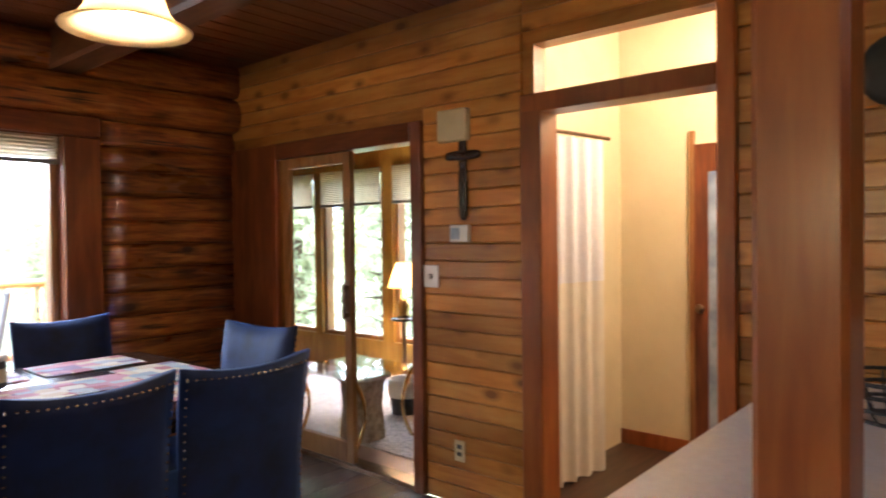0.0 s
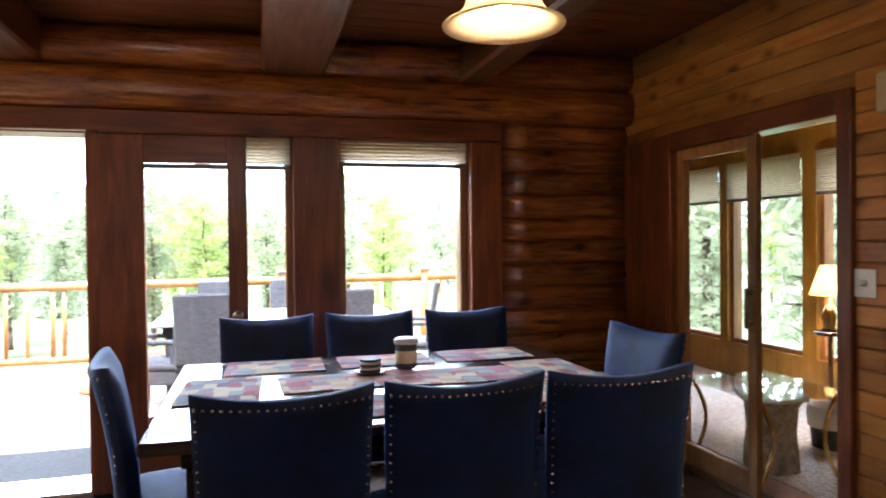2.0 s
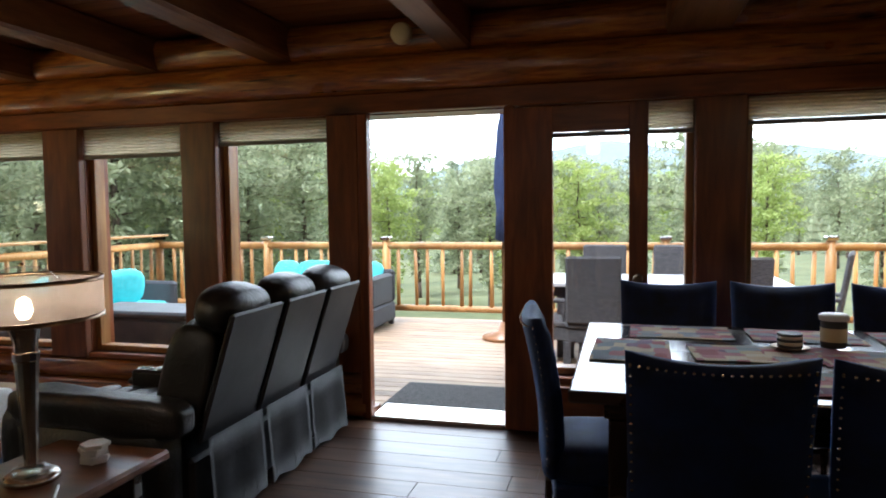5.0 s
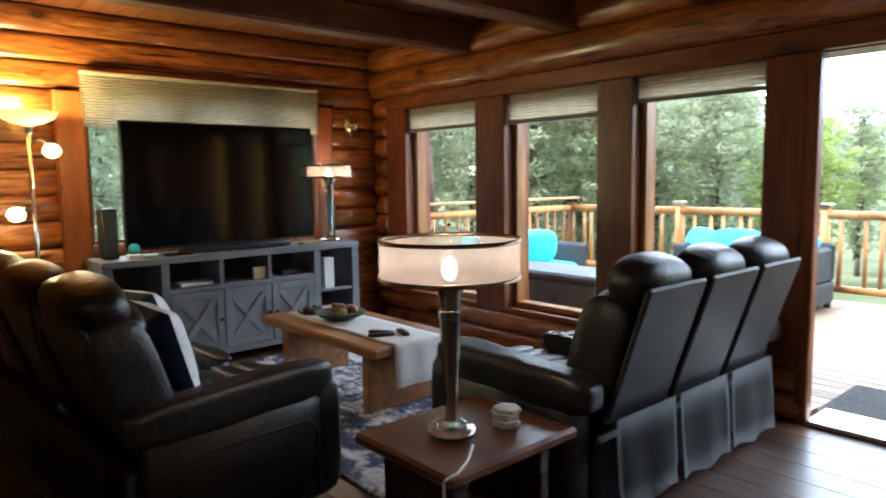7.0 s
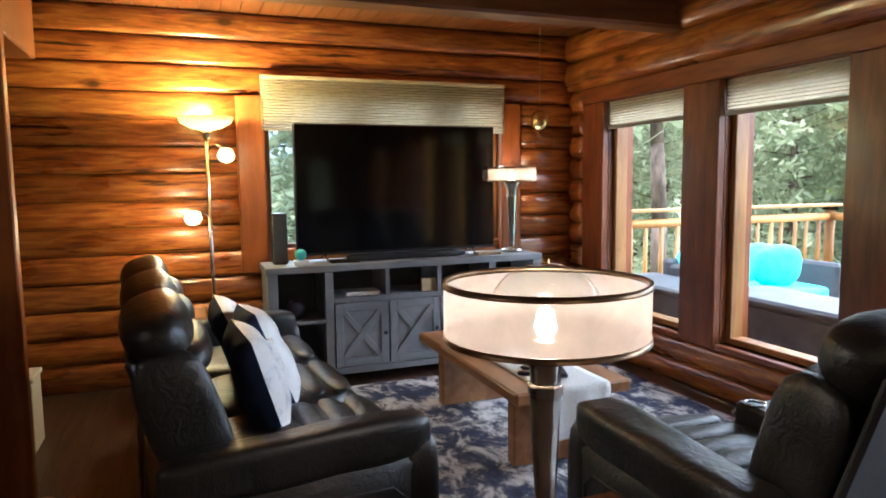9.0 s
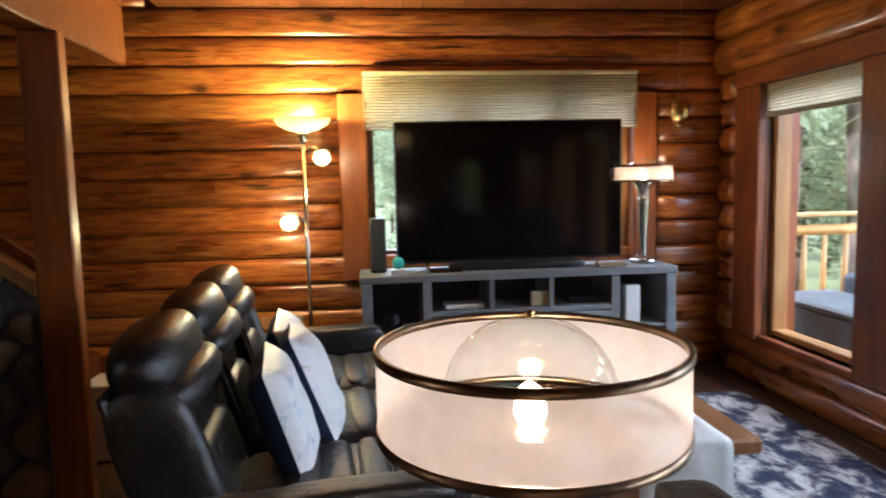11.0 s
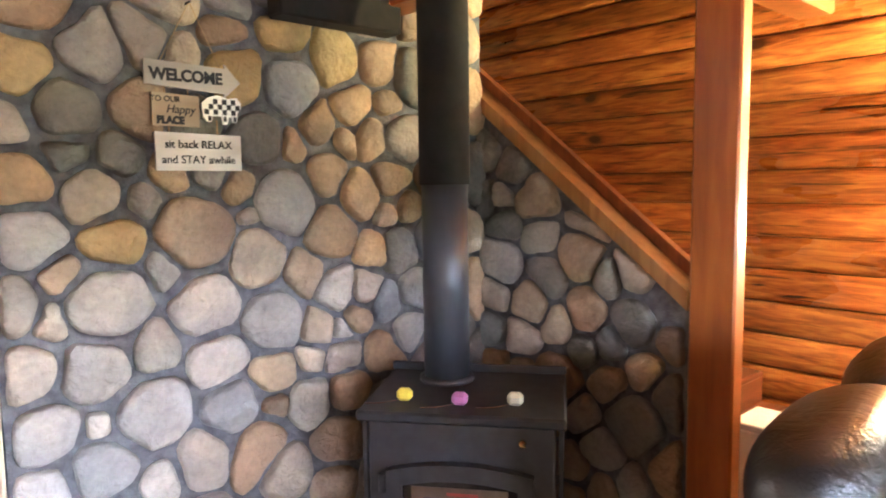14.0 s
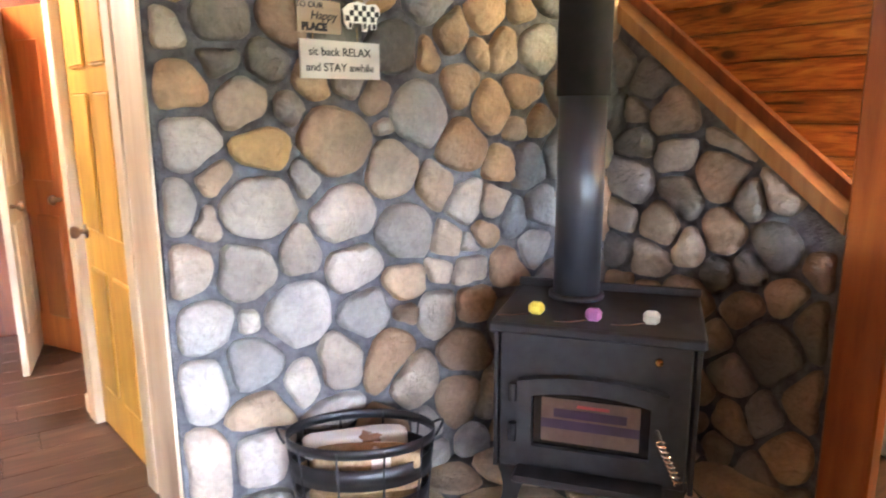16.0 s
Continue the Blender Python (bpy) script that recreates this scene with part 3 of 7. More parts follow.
for z, h in ((2.235, 0.25), (2.485, 0.235)):
    log(wall_north, pose(-5.1, NORTH + 0.02, z), 8.63, h, 0.14)
for a, b in ((-5.1, -0.96), (0.06, 3.53)):
    for z in (0.0, 0.16):
        log(wall_north, pose(a, NORTH + 0.02, z), b - a, 0.158, 0.07)
for k in range(13):
    log(wall_north, pose(2.56, NORTH + 0.02, 0.32 + k * 0.1595 - 0.0), 0.97, 0.157, 0.034)
for k in range(10):
    log(wall_north, pose(-5.1, NORTH + 0.02, 0.32 + k * 0.1917), 0.20, 0.188, 0.08)

# boards between the windows, head board and sill board
posts = [(-4.90, -4.60), (-3.64, -3.30), (-2.39, -2.10), (-1.22, -0.99), (1.18, 1.47), (2.34, 2.56)]
for a, b in posts:
    part("casing_board", box(a, NORTH - 0.045, 0.32, b, NORTH + 0.02, 2.105, 0.008), M_TRIM, wall_north)
for a, b in ((-0.99, -0.92), (0.02, 0.09)):
    part("door_jamb", box(a, NORTH - 0.05, 0.0, b, NORTH + 0.03, 2.105, 0.008), M_TRIM, wall_north)
part("head_board", box(-4.90, NORTH - 0.055, 2.107, 2.56, NORTH + 0.02, 2.235, 0.008), M_TRIM_H, wall_north)
for a, b in ((-4.6, -3.64), (-3.3, -2.39), (-2.1, -1.22), (0.13, 1.18), (1.47, 2.34)):
    part("sill_board", box(a, NORTH - 0.03, SILL - 0.04, b, NORTH + 0.24, SILL, 0.006), M_TRIM_H, wall_north)


def pleats(x0, x1, z0, z1, pitch=0.02, depth=0.022):
    bm = bmesh.new()
    n = max(2, int((z1 - z0) / pitch)) * 2
    rows = []
    for i in range(n + 1):
        z, y = z0 + (z1 - z0) * i / n, depth * (i % 2)
        rows.append((bm.verts.new((x0, y, z)), bm.verts.new((x1, y, z))))
    for a, b in zip(rows, rows[1:]):
        bm.faces.new((a[0], a[1], b[1], b[0]))
    return bm


def window(name, x0, x1, z0, z1, drop, m, label, rail=True):
    """A fixed wooden window with one pane and a pleated blind, in the plane y = 0 with its depth to +y."""
    w = tagged(new(name), label, "window", "", "structure")
    w.matrix_world = m
    f = 0.045
    for a in ((x0, 0.06, z0, x0 + f, 0.17, z1), (x1 - f, 0.06, z0, x1, 0.17, z1)):
        part("window_stile", box(*a, 0.006), M_SASH, w)
    for a in ((x0 + f, 0.06, z0, x1 - f, 0.17, z0 + f), (x0 + f, 0.06, z1 - f, x1 - f, 0.17, z1)):
        part("window_rail", box(*a, 0.006), M_SASH, w)
    p = part("pane", box(x0 + f, 0.115, z0 + f, x1 - f, 0.119, z1 - f), M_GLASS, w, "clear glass")
    p.visible_shadow = False
    if drop:
        part("blind", pleats(x0 + 0.01, x1 - 0.01, drop + 0.03, z1 - 0.002), M_BLIND, w, "cream pleated blind partly drawn")
        part("blind_rail", box(x0 + 0.008, -0.005, drop, x1 - 0.008, 0.03, drop + 0.028, 0.004), M_STRAP, w)
    return w


for k, (a, b, d) in enumerate(WINDOWS):
    window("window_%d" % (k + 1), a, b, SILL, HEAD, d, pose(0, NORTH + 0.005, 0), "tall wooden window with a raised cream blind")

# door to the deck, swung open flat against the wall
door_1 = tagged(new("door_1"), "open wooden glazed deck door folded back on its hinges", "door", "", "structure")
door_1.matrix_world = pose(0.03, NORTH - 0.055, 0.02, 0, 0, -3.5)
for a in ((0.0, -0.045, 0, 0.31, 0, 2.06), (0.77, -0.045, 0, 0.88, 0, 2.06)):
    part("door_stile", box(*a, 0.004), M_TRIM, door_1)
for a in ((0.31, -0.045, 0, 0.77, 0, 0.30), (0.31, -0.045, 1.90, 0.77, 0, 2.06)):
    part("door_rail", box(*a, 0.004), M_TRIM_H, door_1)
p = part("pane", box(0.31, -0.026, 0.30, 0.77, -0.02, 1.90), M_GLASS, door_1, "clear glass")
p.visible_shadow = False
kn = bmesh.new()
lathe(kn, [(0.0, 0.075), (0.022, 0.07), (0.03, 0.055), (0.024, 0.035), (0.012, 0.03), (0.012, 0.01), (0.032, 0.008), (0.032, 0)], 16, pose(0.825, -0.045, 1.0, 90))
part("door_knob", kn, M_BRONZE, door_1, "dark bronze knob", True)
threshold = solid("door_sill", box(-0.92, NORTH - 0.06, 0.0, 0.02, NORTH + 0.26, 0.03, 0.006), M_NICKEL, "pale metal threshold under the deck door", "sill")

# west wall of logs behind the television
wall_west = solid("wall_west", bmesh.new(), M_LOG, "orange varnished log wall", "wall")
bm = bmesh.new()
bx(bm, WEST - 0.28, -3.6, 0, WEST - 0.02, 2.28, 3.6)
bx(bm, WEST - 0.28, 4.24, 0, WEST - 0.02, 5.26, 3.6)
bx(bm, WEST - 0.28, 2.28, 0, WEST - 0.02, 4.24, 0.95)
bx(bm, WEST - 0.28, 2.28, 2.22, WEST - 0.02, 4.24, 3.6)
part("core", bm, M_TRIM, wall_west)
H = 0.194
for k in range(14):
    z = k * H
    if 0.80 < z < 2.1:
        log(wall_west, pose(WEST - 0.02, -3.6, z, 0, 0, 90), 5.70, H - 0.003, 0.042)
        log(wall_west, pose(WEST - 0.02, 4.42, z, 0, 0, 90), 0.6, H - 0.003, 0.042)
    else:
        log(wall_west, pose(WEST - 0.02, -3.6, z, 0, 0, 90), 8.60, H - 0.003, 0.042)
for k in range(14, 18):
    log(wall_west, pose(WEST - 0.02, -3.6, k * H, 0, 0, 90), 4.4, H - 0.003, 0.042)
# casings take the golden post wood: the torchiere's light put into their colour
for a, b in ((2.08, 2.28), (4.24, 4.42)):
    part("casing_board", box(WEST - 0.02, a, 0.79, WEST + 0.075, b, 2.12, 0.01), M_POST, wall_west)
window("window_6", 2.28, 4.24, 0.95, 2.22, 0, pose(WEST + 0.02, 0, 0, 0, 0, 90), "wide wooden window behind the television")
for y in (2.98, 3.68):
    part("mullion", box(y - 0.05, 0.05, 0.996, y + 0.05, 0.175, 2.174, 0.005), M_SASH, bpy.data.objects["window_6"])
blind_west = thing("window_blind", "cream pleated blind half drawn over the wide window", "blind", pose(WEST + 0.085, 2.26, 0, 0, 0, 90))
part("fabric", pleats(0, 2.0, 1.86, 2.245), M_BLIND, blind_west)
part("headrail", box(0, -0.01, 2.245, 2.0, 0.035, 2.27, 0.003), M_IVORY, blind_west)

# sill plates that close the foot of the log walls
part("sill_plate", box(WEST - 0.26, -3.6, -0.06, WEST - 0.021, 5.24, 0.03), M_TRIM, wall_west)
for a, b in ((-5.36, -0.96), (0.06, 3.60)):
    part("sill_plate", box(a, NORTH + 0.022, -0.045, b, NORTH + 0.24, 0.03), M_TRIM, wall_north)

# ceiling of boards on timber beams
bm = bmesh.new()
y = -3.6
while y < 5.02:
    bx(bm, -3.42 if y < 0.75 else -5.12, y + 0.003, CEIL + 0.002, 3.55, y + 0.137, CEIL + 0.02)
    y += 0.14
bx(bm, -3.42, -3.6, CEIL + 0.02, 3.83, 0.9, CEIL + 0.12)
bx(bm, -5.38, 0.9, CEIL + 0.02, 3.83, 5.26, CEIL + 0.12)
bx(bm, -5.38, -3.6, 3.55, -3.42, 0.9, 3.65)
bx(bm, -3.44, -3.6, CEIL + 0.02, -3.36, 0.9, 3.6)
bx(bm, -5.38, 0.88, CEIL + 0.02, -3.4, 0.96, 3.6)
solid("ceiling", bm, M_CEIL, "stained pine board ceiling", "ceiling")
for x, hw in ((2.36, 0.10), (1.19, 0.19), (-0.28, 0.10), (-1.55, 0.10), (-2.62, 0.10), (-3.72, 0.10)):
    b = bmesh.new()
    bx(b, x - hw, -3.5 if x > -3 else 0.99, 2.485, x + hw, 4.97, CEIL, 0.02)
    for v in b.verts:
        v.co.x += 0.012 * noise.noise(Vector((v.co.y, x, v.co.z * 3)))
    tagged(new("ceiling_beam", as_mesh("ceiling_beam", b, M_BEAM)), "square-cut timber beam under the board ceiling", "beam", "ceiling beams", "structure")

# east wall of pine boards
wall_east = solid("wall_east", bmesh.new(), M_PLANK, "knotty pine board wall with a sliding door and a doorway", "wall")
bm = bmesh.new()
for a in ((-3.6, 0, 1.46, CEIL), (2.36, 0, 3.16, CEIL), (4.44, 0, 5.26, CEIL), (1.46, 2.40, 2.36, CEIL), (3.16, 2.02, 4.44, CEIL)):
    bx(bm, EAST + 0.012, a[0], a[1], EAST + 0.12, a[2], a[3])
part("core", bm, M_PLANK, wall_east)
PH = 0.0944


def plank(y0, y1, z, h=PH):
    part("plank", box(EAST - 0.006, y0, z + 0.002, EAST + 0.0119, y1, z + h - 0.002, 0.006), M_PLANK, wall_east)


for k in range(28):
    z = 0.008 + k * PH
    if z < 2.11:
        plank(2.42, 3.085, z)
    else:
        plank(2.42, 5.0, z)
    if z < 2.38:
        plank(-0.9, 1.40, z)
        plank(-3.6, -0.9, z)
    else:
        plank(0.2, 2.42, z)
        plank(-3.6, 0.2, z)
for a in ((EAST - 0.02, 4.50, 0, EAST + 0.012, 5.0, 2.11), (EAST - 0.03, 3.085, 0, EAST + 0.012, 3.165, 2.11), (EAST - 0.03, 4.435, 0, EAST + 0.012, 4.50, 2.11)):
    part("casing_board", box(*a, 0.005), M_TRIM, wall_east)
part("head_board", box(EAST - 0.03, 3.165, 2.0, EAST + 0.012, 4.435, 2.11, 0.005), M_TRIM_Y, wall_east)
for a in ((EAST - 0.03, 1.40, 0, EAST + 0.13, 1.475, 2.40), (EAST - 0.03, 2.30, 0, EAST + 0.13, 2.42, 2.07)):
    part("door_jamb", box(*a, 0.006), M_POST, wall_east)
part("door_head", box(EAST - 0.03, 1.475, 2.06, EAST + 0.13, 2.42, 2.15, 0.006), M_POST, wall_east)

# sliding door between the dining corner and the sun room
slider = tagged(new("door_2"), "sliding glass door in pine frame standing half open", "door", "", "structure")
slider.matrix_world = pose(EAST, 0, 0)


def leaf(y0, y1, x, handle):
    f = 0.07
    d = part("door_leaf", box(x, y0, 0.03, x + 0.04, y0 + f, 2.0, 0.004), M_SASH, slider, "pine-framed glass leaf")
    part("stile", box(x, y1 - f, 0.03, x + 0.04, y1, 2.0, 0.004), M_SASH, d)
    part("rail", box(x, y0 + f, 0.03, x + 0.04, y1 - f, 0.16, 0.004), M_SASH, d)
    part("rail", box(x, y0 + f, 1.93, x + 0.04, y1 - f, 2.0, 0.004), M_SASH, d)
    g = part("pane", box(x + 0.017, y0 + f, 0.16, x + 0.023, y1 - f, 1.93), M_GLASS, d, "clear glass")
    g.visible_shadow = False
    if handle:
        b = bmesh.new()
        bx(b, x - 0.045, y0 + 0.02, 0.95, x - 0.03, y0 + 0.045, 1.17, 0.004)
        bx(b, x - 0.03, y0 + 0.02, 0.96, x, y0 + 0.045, 0.99)
        bx(b, x - 0.03, y0 + 0.02, 1.13, x, y0 + 0.045, 1.16)
        bx(b, x - 0.004, y0 + 0.012, 0.93, x - 0.001, y0 + 0.055, 1.19)
        part("handle", b, M_BRONZE, d, "dark pull handle")


leaf(3.72, 4.42, 0.012, True)
part("track", box(-0.01, 3.165, 0.0, 0.12, 4.435, 0.03, 0.004), M_BRONZE, slider)
part("head_track", box(0.0, 3.165, 2.0, 0.12, 4.435, 2.02), M_SASH, slider)

# floor boards
floor = solid("floor", box(-5.1, -3.6, -0.04, 3.55, 5.0, -0.012), M_DARKWOOD, "dark brown wood-look plank floor", "floor")
bm = bmesh.new()
bx(bm, 0, 0.0006, -0.011, 1.498, 0.1894, 0.0, 0.002)
plank_data = as_mesh("floor_board", bm, M_FLOOR)
row, y = 0, -3.6
rnd = random.Random(4)
while y < 4.98:
    x = -5.1 - rnd.uniform(0, 1.4)
    while x < 3.5:
        if x > -5.0 - 1.3 and not (x < -5.1):
            ob = new("floor_board", plank_data)
            ob.location = (min(x, 2.03), y, 0.0 if x < 2.03 else -0.001)
            ob.parent = floor
        elif x + 1.5 > -5.0:
            ob = new("floor_board", plank_data)
            ob.location = (-5.1, y, -0.0006)
            ob.parent = floor
        x += 1.5
    y += 0.19
    row += 1

# closing walls behind the walk
bm = bmesh.new()
bx(bm, -5.4, -3.8, 0, 3.83, -3.6, 3.6)
solid("wall_south", bm, M_CREAM, "plain cream wall", "wall")
bm = bmesh.new()
bx(bm, 0.35, -3.6, 0, 0.47, -0.9, CEIL)
solid("wall_hall", bm, M_CREAM, "plain cream hall wall", "wall")

# stone walls round the stove
SY, SX = -0.24, -3.30
stone_wall = solid("wall_stone_south", box(SX, SY - 0.42, 0, -1.355, SY, CEIL), M_MORTAR, "rounded river stone wall with grey mortar", "wall")
stair_wall = solid("wall_stone_stair", bmesh.new(), M_MORTAR, "rounded river stone wall below the stairs", "wall")


def stringer_z(y):
    return 1.045 + (0.82 - y) * 0.768


bm = bmesh.new()
pts = [(SX, 0.82, 0), (SX, SY, 0), (SX, SY, stringer_z(SY)), (SX, 0.82, stringer_z(0.82))]
a = [bm.verts.new(p) for p in pts]
b = [bm.verts.new((p[0] - 0.10, p[1], p[2])) for p in pts]
bm.faces.new(a)
bm.faces.new(b[::-1])
for i in range(4):
    bm.faces.new((a[i], b[i], b[(i + 1) % 4], a[(i + 1) % 4]))
bmesh.ops.recalc_face_normals(bm, faces=bm.faces)
part("core", bm, M_MORTAR, stair_wall)

hearth = solid("hearth_floor", box(SX + 0.002, SY + 0.002, 0.002, -1.36, 1.12, 0.02), M_MORTAR, "irregular tan flagstone hearth", "hearth")

# stairs: stringer, post and the edge of the stairwell
stairs = tagged(new("stairs"), "wooden staircase climbing beside the log wall", "stairs", "", "structure")


def sloped(bm, x0, x1, y0, y1, lo, hi):
    v = [bm.verts.new((x, y, stringer_z(y) + d)) for x in (x0, x1) for y, d in ((y0, lo), (y1, lo), (y1, hi), (y0, hi))]
    for f in ((0, 1, 2, 3), (7, 6, 5, 4), (0, 4, 5, 1), (1, 5, 6, 2), (2, 6, 7, 3), (3, 7, 4, 0)):
        bm.faces.new([v[i] for i in f])
    bmesh.ops.recalc_face_normals(bm, faces=bm.faces)
    return bm


part("stringer", sloped(bmesh.new(), SX - 0.06, SX + 0.045, 0.83, -1.6, -0.005, 0.065), M_SASH, stairs)
part("skirt_board", sloped(bmesh.new(), SX - 0.10, SX - 0.061, 0.83, -1.6, 0.0, 0.12), M_TRIM, stairs)
for k in range(9):
    y = 0.62 - k * 0.255
    part("tread", box(-5.05, y - 0.28, 0.15 + k * 0.183, SX - 0.11, y, 0.185 + k * 0.183, 0.006), M_TRIM_H, stairs)
    part("riser", box(-5.05, y - 0.012, k * 0.183 + 0.002, SX - 0.11, y - 0.002, 0.15 + k * 0.183), M_TRIM_H, stairs)
solid("stair_post", box(-3.335, 0.832, 0, -3.26, 0.998, 2.165, 0.008), M_POST, "square fir post at the foot of the stairs", "post")
header = thing("stairwell_header", "honey fir header beams round the stairwell", "beam", None, "", "structure")
part("beam", box(-4.15, 0.825, 2.166, -2.66, 0.975, 2.485, 0.01), M_POST, header)
part("beam", box(-2.81, -0.23, 2.17, -2.66, 0.824, 2.485, 0.01), M_POST, header)
# near-black colour puts the shade under the ceiling onto this beam
part("wall_beam", box(-2.72, -0.18, 2.07, -2.20, -0.08, 2.485, 0.008), M_MATTEBLACK, header, "beam against the stones, shaded near-black by its colour")
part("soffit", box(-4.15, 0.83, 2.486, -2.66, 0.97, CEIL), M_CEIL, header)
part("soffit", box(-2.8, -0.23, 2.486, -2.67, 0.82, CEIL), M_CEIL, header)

# hall beside the stone wall
door_wall = solid("wall_hall_west", bmesh.new(), M_CREAM, "cream hall wall with a pine door", "wall")
DX = -1.352
bm = bmesh.new()
bx(bm, DX - 0.12, -0.74, 2.04, DX - 0.002, -0.66, CEIL)
bx(bm, DX - 0.12, -1.46, 2.04, DX - 0.002, -0.74, CEIL)
bx(bm, DX - 0.12, -1.66, 0, DX - 0.002, -1.56, CEIL)
bx(bm, DX - 0.75, -3.6, 0, DX - 0.63, -1.66, CEIL)
bx(bm, DX - 0.75, -1.66, 0, DX - 0.12, -1.56, CEIL)
part("core", bm, M_CREAM, door_wall)
part("end_board", box(DX, -0.66, 0, DX + 0.012, -0.243, CEIL, 0.003), M_CASE, door_wall)
part("casing_board", box(DX - 0.12, -0.755, 0, DX + 0.02, -0.663, 2.1, 0.005), M_CASE, door_wall)
part("casing_board", box(DX - 0.12, -1.56, 0, DX + 0.02, -1.46, 2.1, 0.005), M_CASE, door_wall)
TURN = pose(DX, -0.66, 0) @ pose(0, 0, 0, 0, 0, 8) @ pose(-DX, 0.66, 0)
door_3 = tagged(new("door_3"), "closed yellow pine panel door with dark knob", "door", "", "structure")
part("leaf", box(DX - 0.06, -1.458, 0.01, DX - 0.02, -0.762, 2.03, 0.003), M_DOORPINE, door_3)
for y0, y1 in ((-1.36, -1.15), (-1.07, -0.86)):
    for z0, z1 in ((0.22, 0.78), (0.95, 1.52), (1.62, 1.90)):
        b = bmesh.new()
        bx(b, DX - 0.02, y0, z0, DX - 0.008, y1, z1, 0.01)
        part("panel", b, M_DOORPINE, door_3)
kn = bmesh.new()
lathe(kn, [(0.0, 0.07), (0.024, 0.065), (0.03, 0.05), (0.022, 0.032), (0.011, 0.028), (0.011, 0.008), (0.032, 0.006), (0.032, 0)], 16, pose(DX - 0.019, -1.40, 0.93, 0, 90, 0))
part("door_knob", kn, M_BRONZE, door_3, "dark bronze knob", True)
for o in door_wall.children:
    if o.name.split(".")[0] != "end_board":
        o.matrix_local = TURN
door_3.matrix_world = TURN
solid("baseboard", box(DX, -1.66, 0, DX + 0.012, -1.561, 0.09, 0.003), M_CASE, "blond wood baseboard along the hall", "baseboard").matrix_world = TURN
solid("wall_hall_end", box(-1.35, -3.3, 0, 0.35, -3.2, CEIL), M_TRIM, "brown board wall at the end of the hall", "wall")
for name, x, y, turn, mm in (("door_4", -1.31, -2.50, -62, M_POST), ("door_5", -0.98, -2.30, -100, M_CASE)):
    d = tagged(new(name), "pine hall door standing open with dark knob", "door", "", "structure")
    d.matrix_world = pose(x, y, 0.0, 0, 0, turn)
    part("leaf", box(0, -0.018, 0.008, 0.70, 0.018, 2.03, 0.003), mm, d)
    for z0, z1 in ((0.22, 0.85), (1.05, 1.85)):
        for x0 in (0.10, 0.39):
            part("panel", box(x0, -0.026, z0, x0 + 0.21, 0.026, z1, 0.008), mm, d)
    kn = bmesh.new()
    lathe(kn, [(0.0, 0.09), (0.026, 0.082), (0.03, 0.066), (0.012, 0.045), (0.012, 0.018), (0.03, 0.016), (0.03, -0.016), (0.012, -0.018), (0.012, -0.045), (0.03, -0.066), (0.026, -0.082), (0, -0.09)], 14, pose(0.06, 0, 0.95, 90))
    part("door_knob", kn, M_BRONZE, d, "dark bronze knob", True)
# fixture added out of view for the assumed hall light
ceiling_light = thing("ceiling_light", "unseen white glass ceiling light assumed in the hall", "ceiling light", pose(-0.45, -1.9, CEIL))
b = lathe(bmesh.new(), [(0.0, -0.10), (0.08, -0.092), (0.13, -0.06), (0.15, -0.015), (0.15, 0.0)], 24)
part("diffuser", b, M_FROST, ceiling_light, "frosted glass bowl", True)

# bathroom beyond the doorway
bm = bmesh.new()
bx(bm, 3.66, 2.66, 0, 5.1, 3.08, 2.9)
bx(bm, 5.1, 0.3, 0, 5.2, 3.08, 2.9)
bx(bm, 3.66, 0.3, 0, 5.1, 0.4, 2.9)
solid("wall_bath", bm, M_CREAM, "cream painted bathroom walls", "wall")
solid("ceiling_bath", box(3.66, 0.3, 2.9, 5.2, 3.08, 3.0), M_CREAM, "cream ceiling", "ceiling")
solid("floor_bath", box(3.66, 0.4, -0.03, 5.1, 2.66, -0.001), M_FLOOR, "dark wood-look floor", "floor")
solid("baseboard_bath", box(5.085, 2.18, 0, 5.1, 2.66, 0.1, 0.003), M_POST, "pine baseboard", "baseboard")
curtain = thing("curtain", "floor-length pale curtain with white upper half on a rod", "curtain", pose(3.95, 2.55, 0, 0, 0, -7))


def drape(z0, z1, x1, amp, waves):
    bm = bmesh.new()
    n, k = 60, 10
    rows = [[bm.verts.new((x1 * i / n, amp * math.sin(i / n * waves * 2 * math.pi + 0.6 * math.sin(i * 0.5)) * (1.0 - 0.25 * j / k), z0 + (z1 - z0) * j / k)) for i in range(n + 1)] for j in range(k + 1)]
    for a, b_ in zip(rows, rows[1:]):
        for i in range(n):
            bm.faces.new((a[i], a[i + 1], b_[i + 1], b_[i]))
    return bm


part("lower_cloth", drape(0.02, 1.18, 0.54, 0.022, 4), M_CURTAIN, curtain, "cream lower cloth", True)
part("upper_lace", drape(1.18, 2.03, 0.54, 0.022, 4), M_LACE, curtain, "white lace upper half", True)
part("rod", rod(bmesh.new(), (-0.25, 0, 2.05), (0.62, 0, 2.05), 0.012), M_BRONZE, curtain)
door_6 = tagged(new("door_6"), "wood-framed door with blue frosted glass", "door", "", "structure")
door_6.matrix_world = pose(5.078, 2.13, 0, 0, 0, -90)
part("leaf", box(0, -0.02, 0.008, 0.8, 0.02, 2.03, 0.003), M_TRIM, door_6)
part("pane", box(0.09, -0.026, 0.2, 0.7, -0.0205, 1.85), M_BLUEGLASS, door_6, "blue frosted glass")

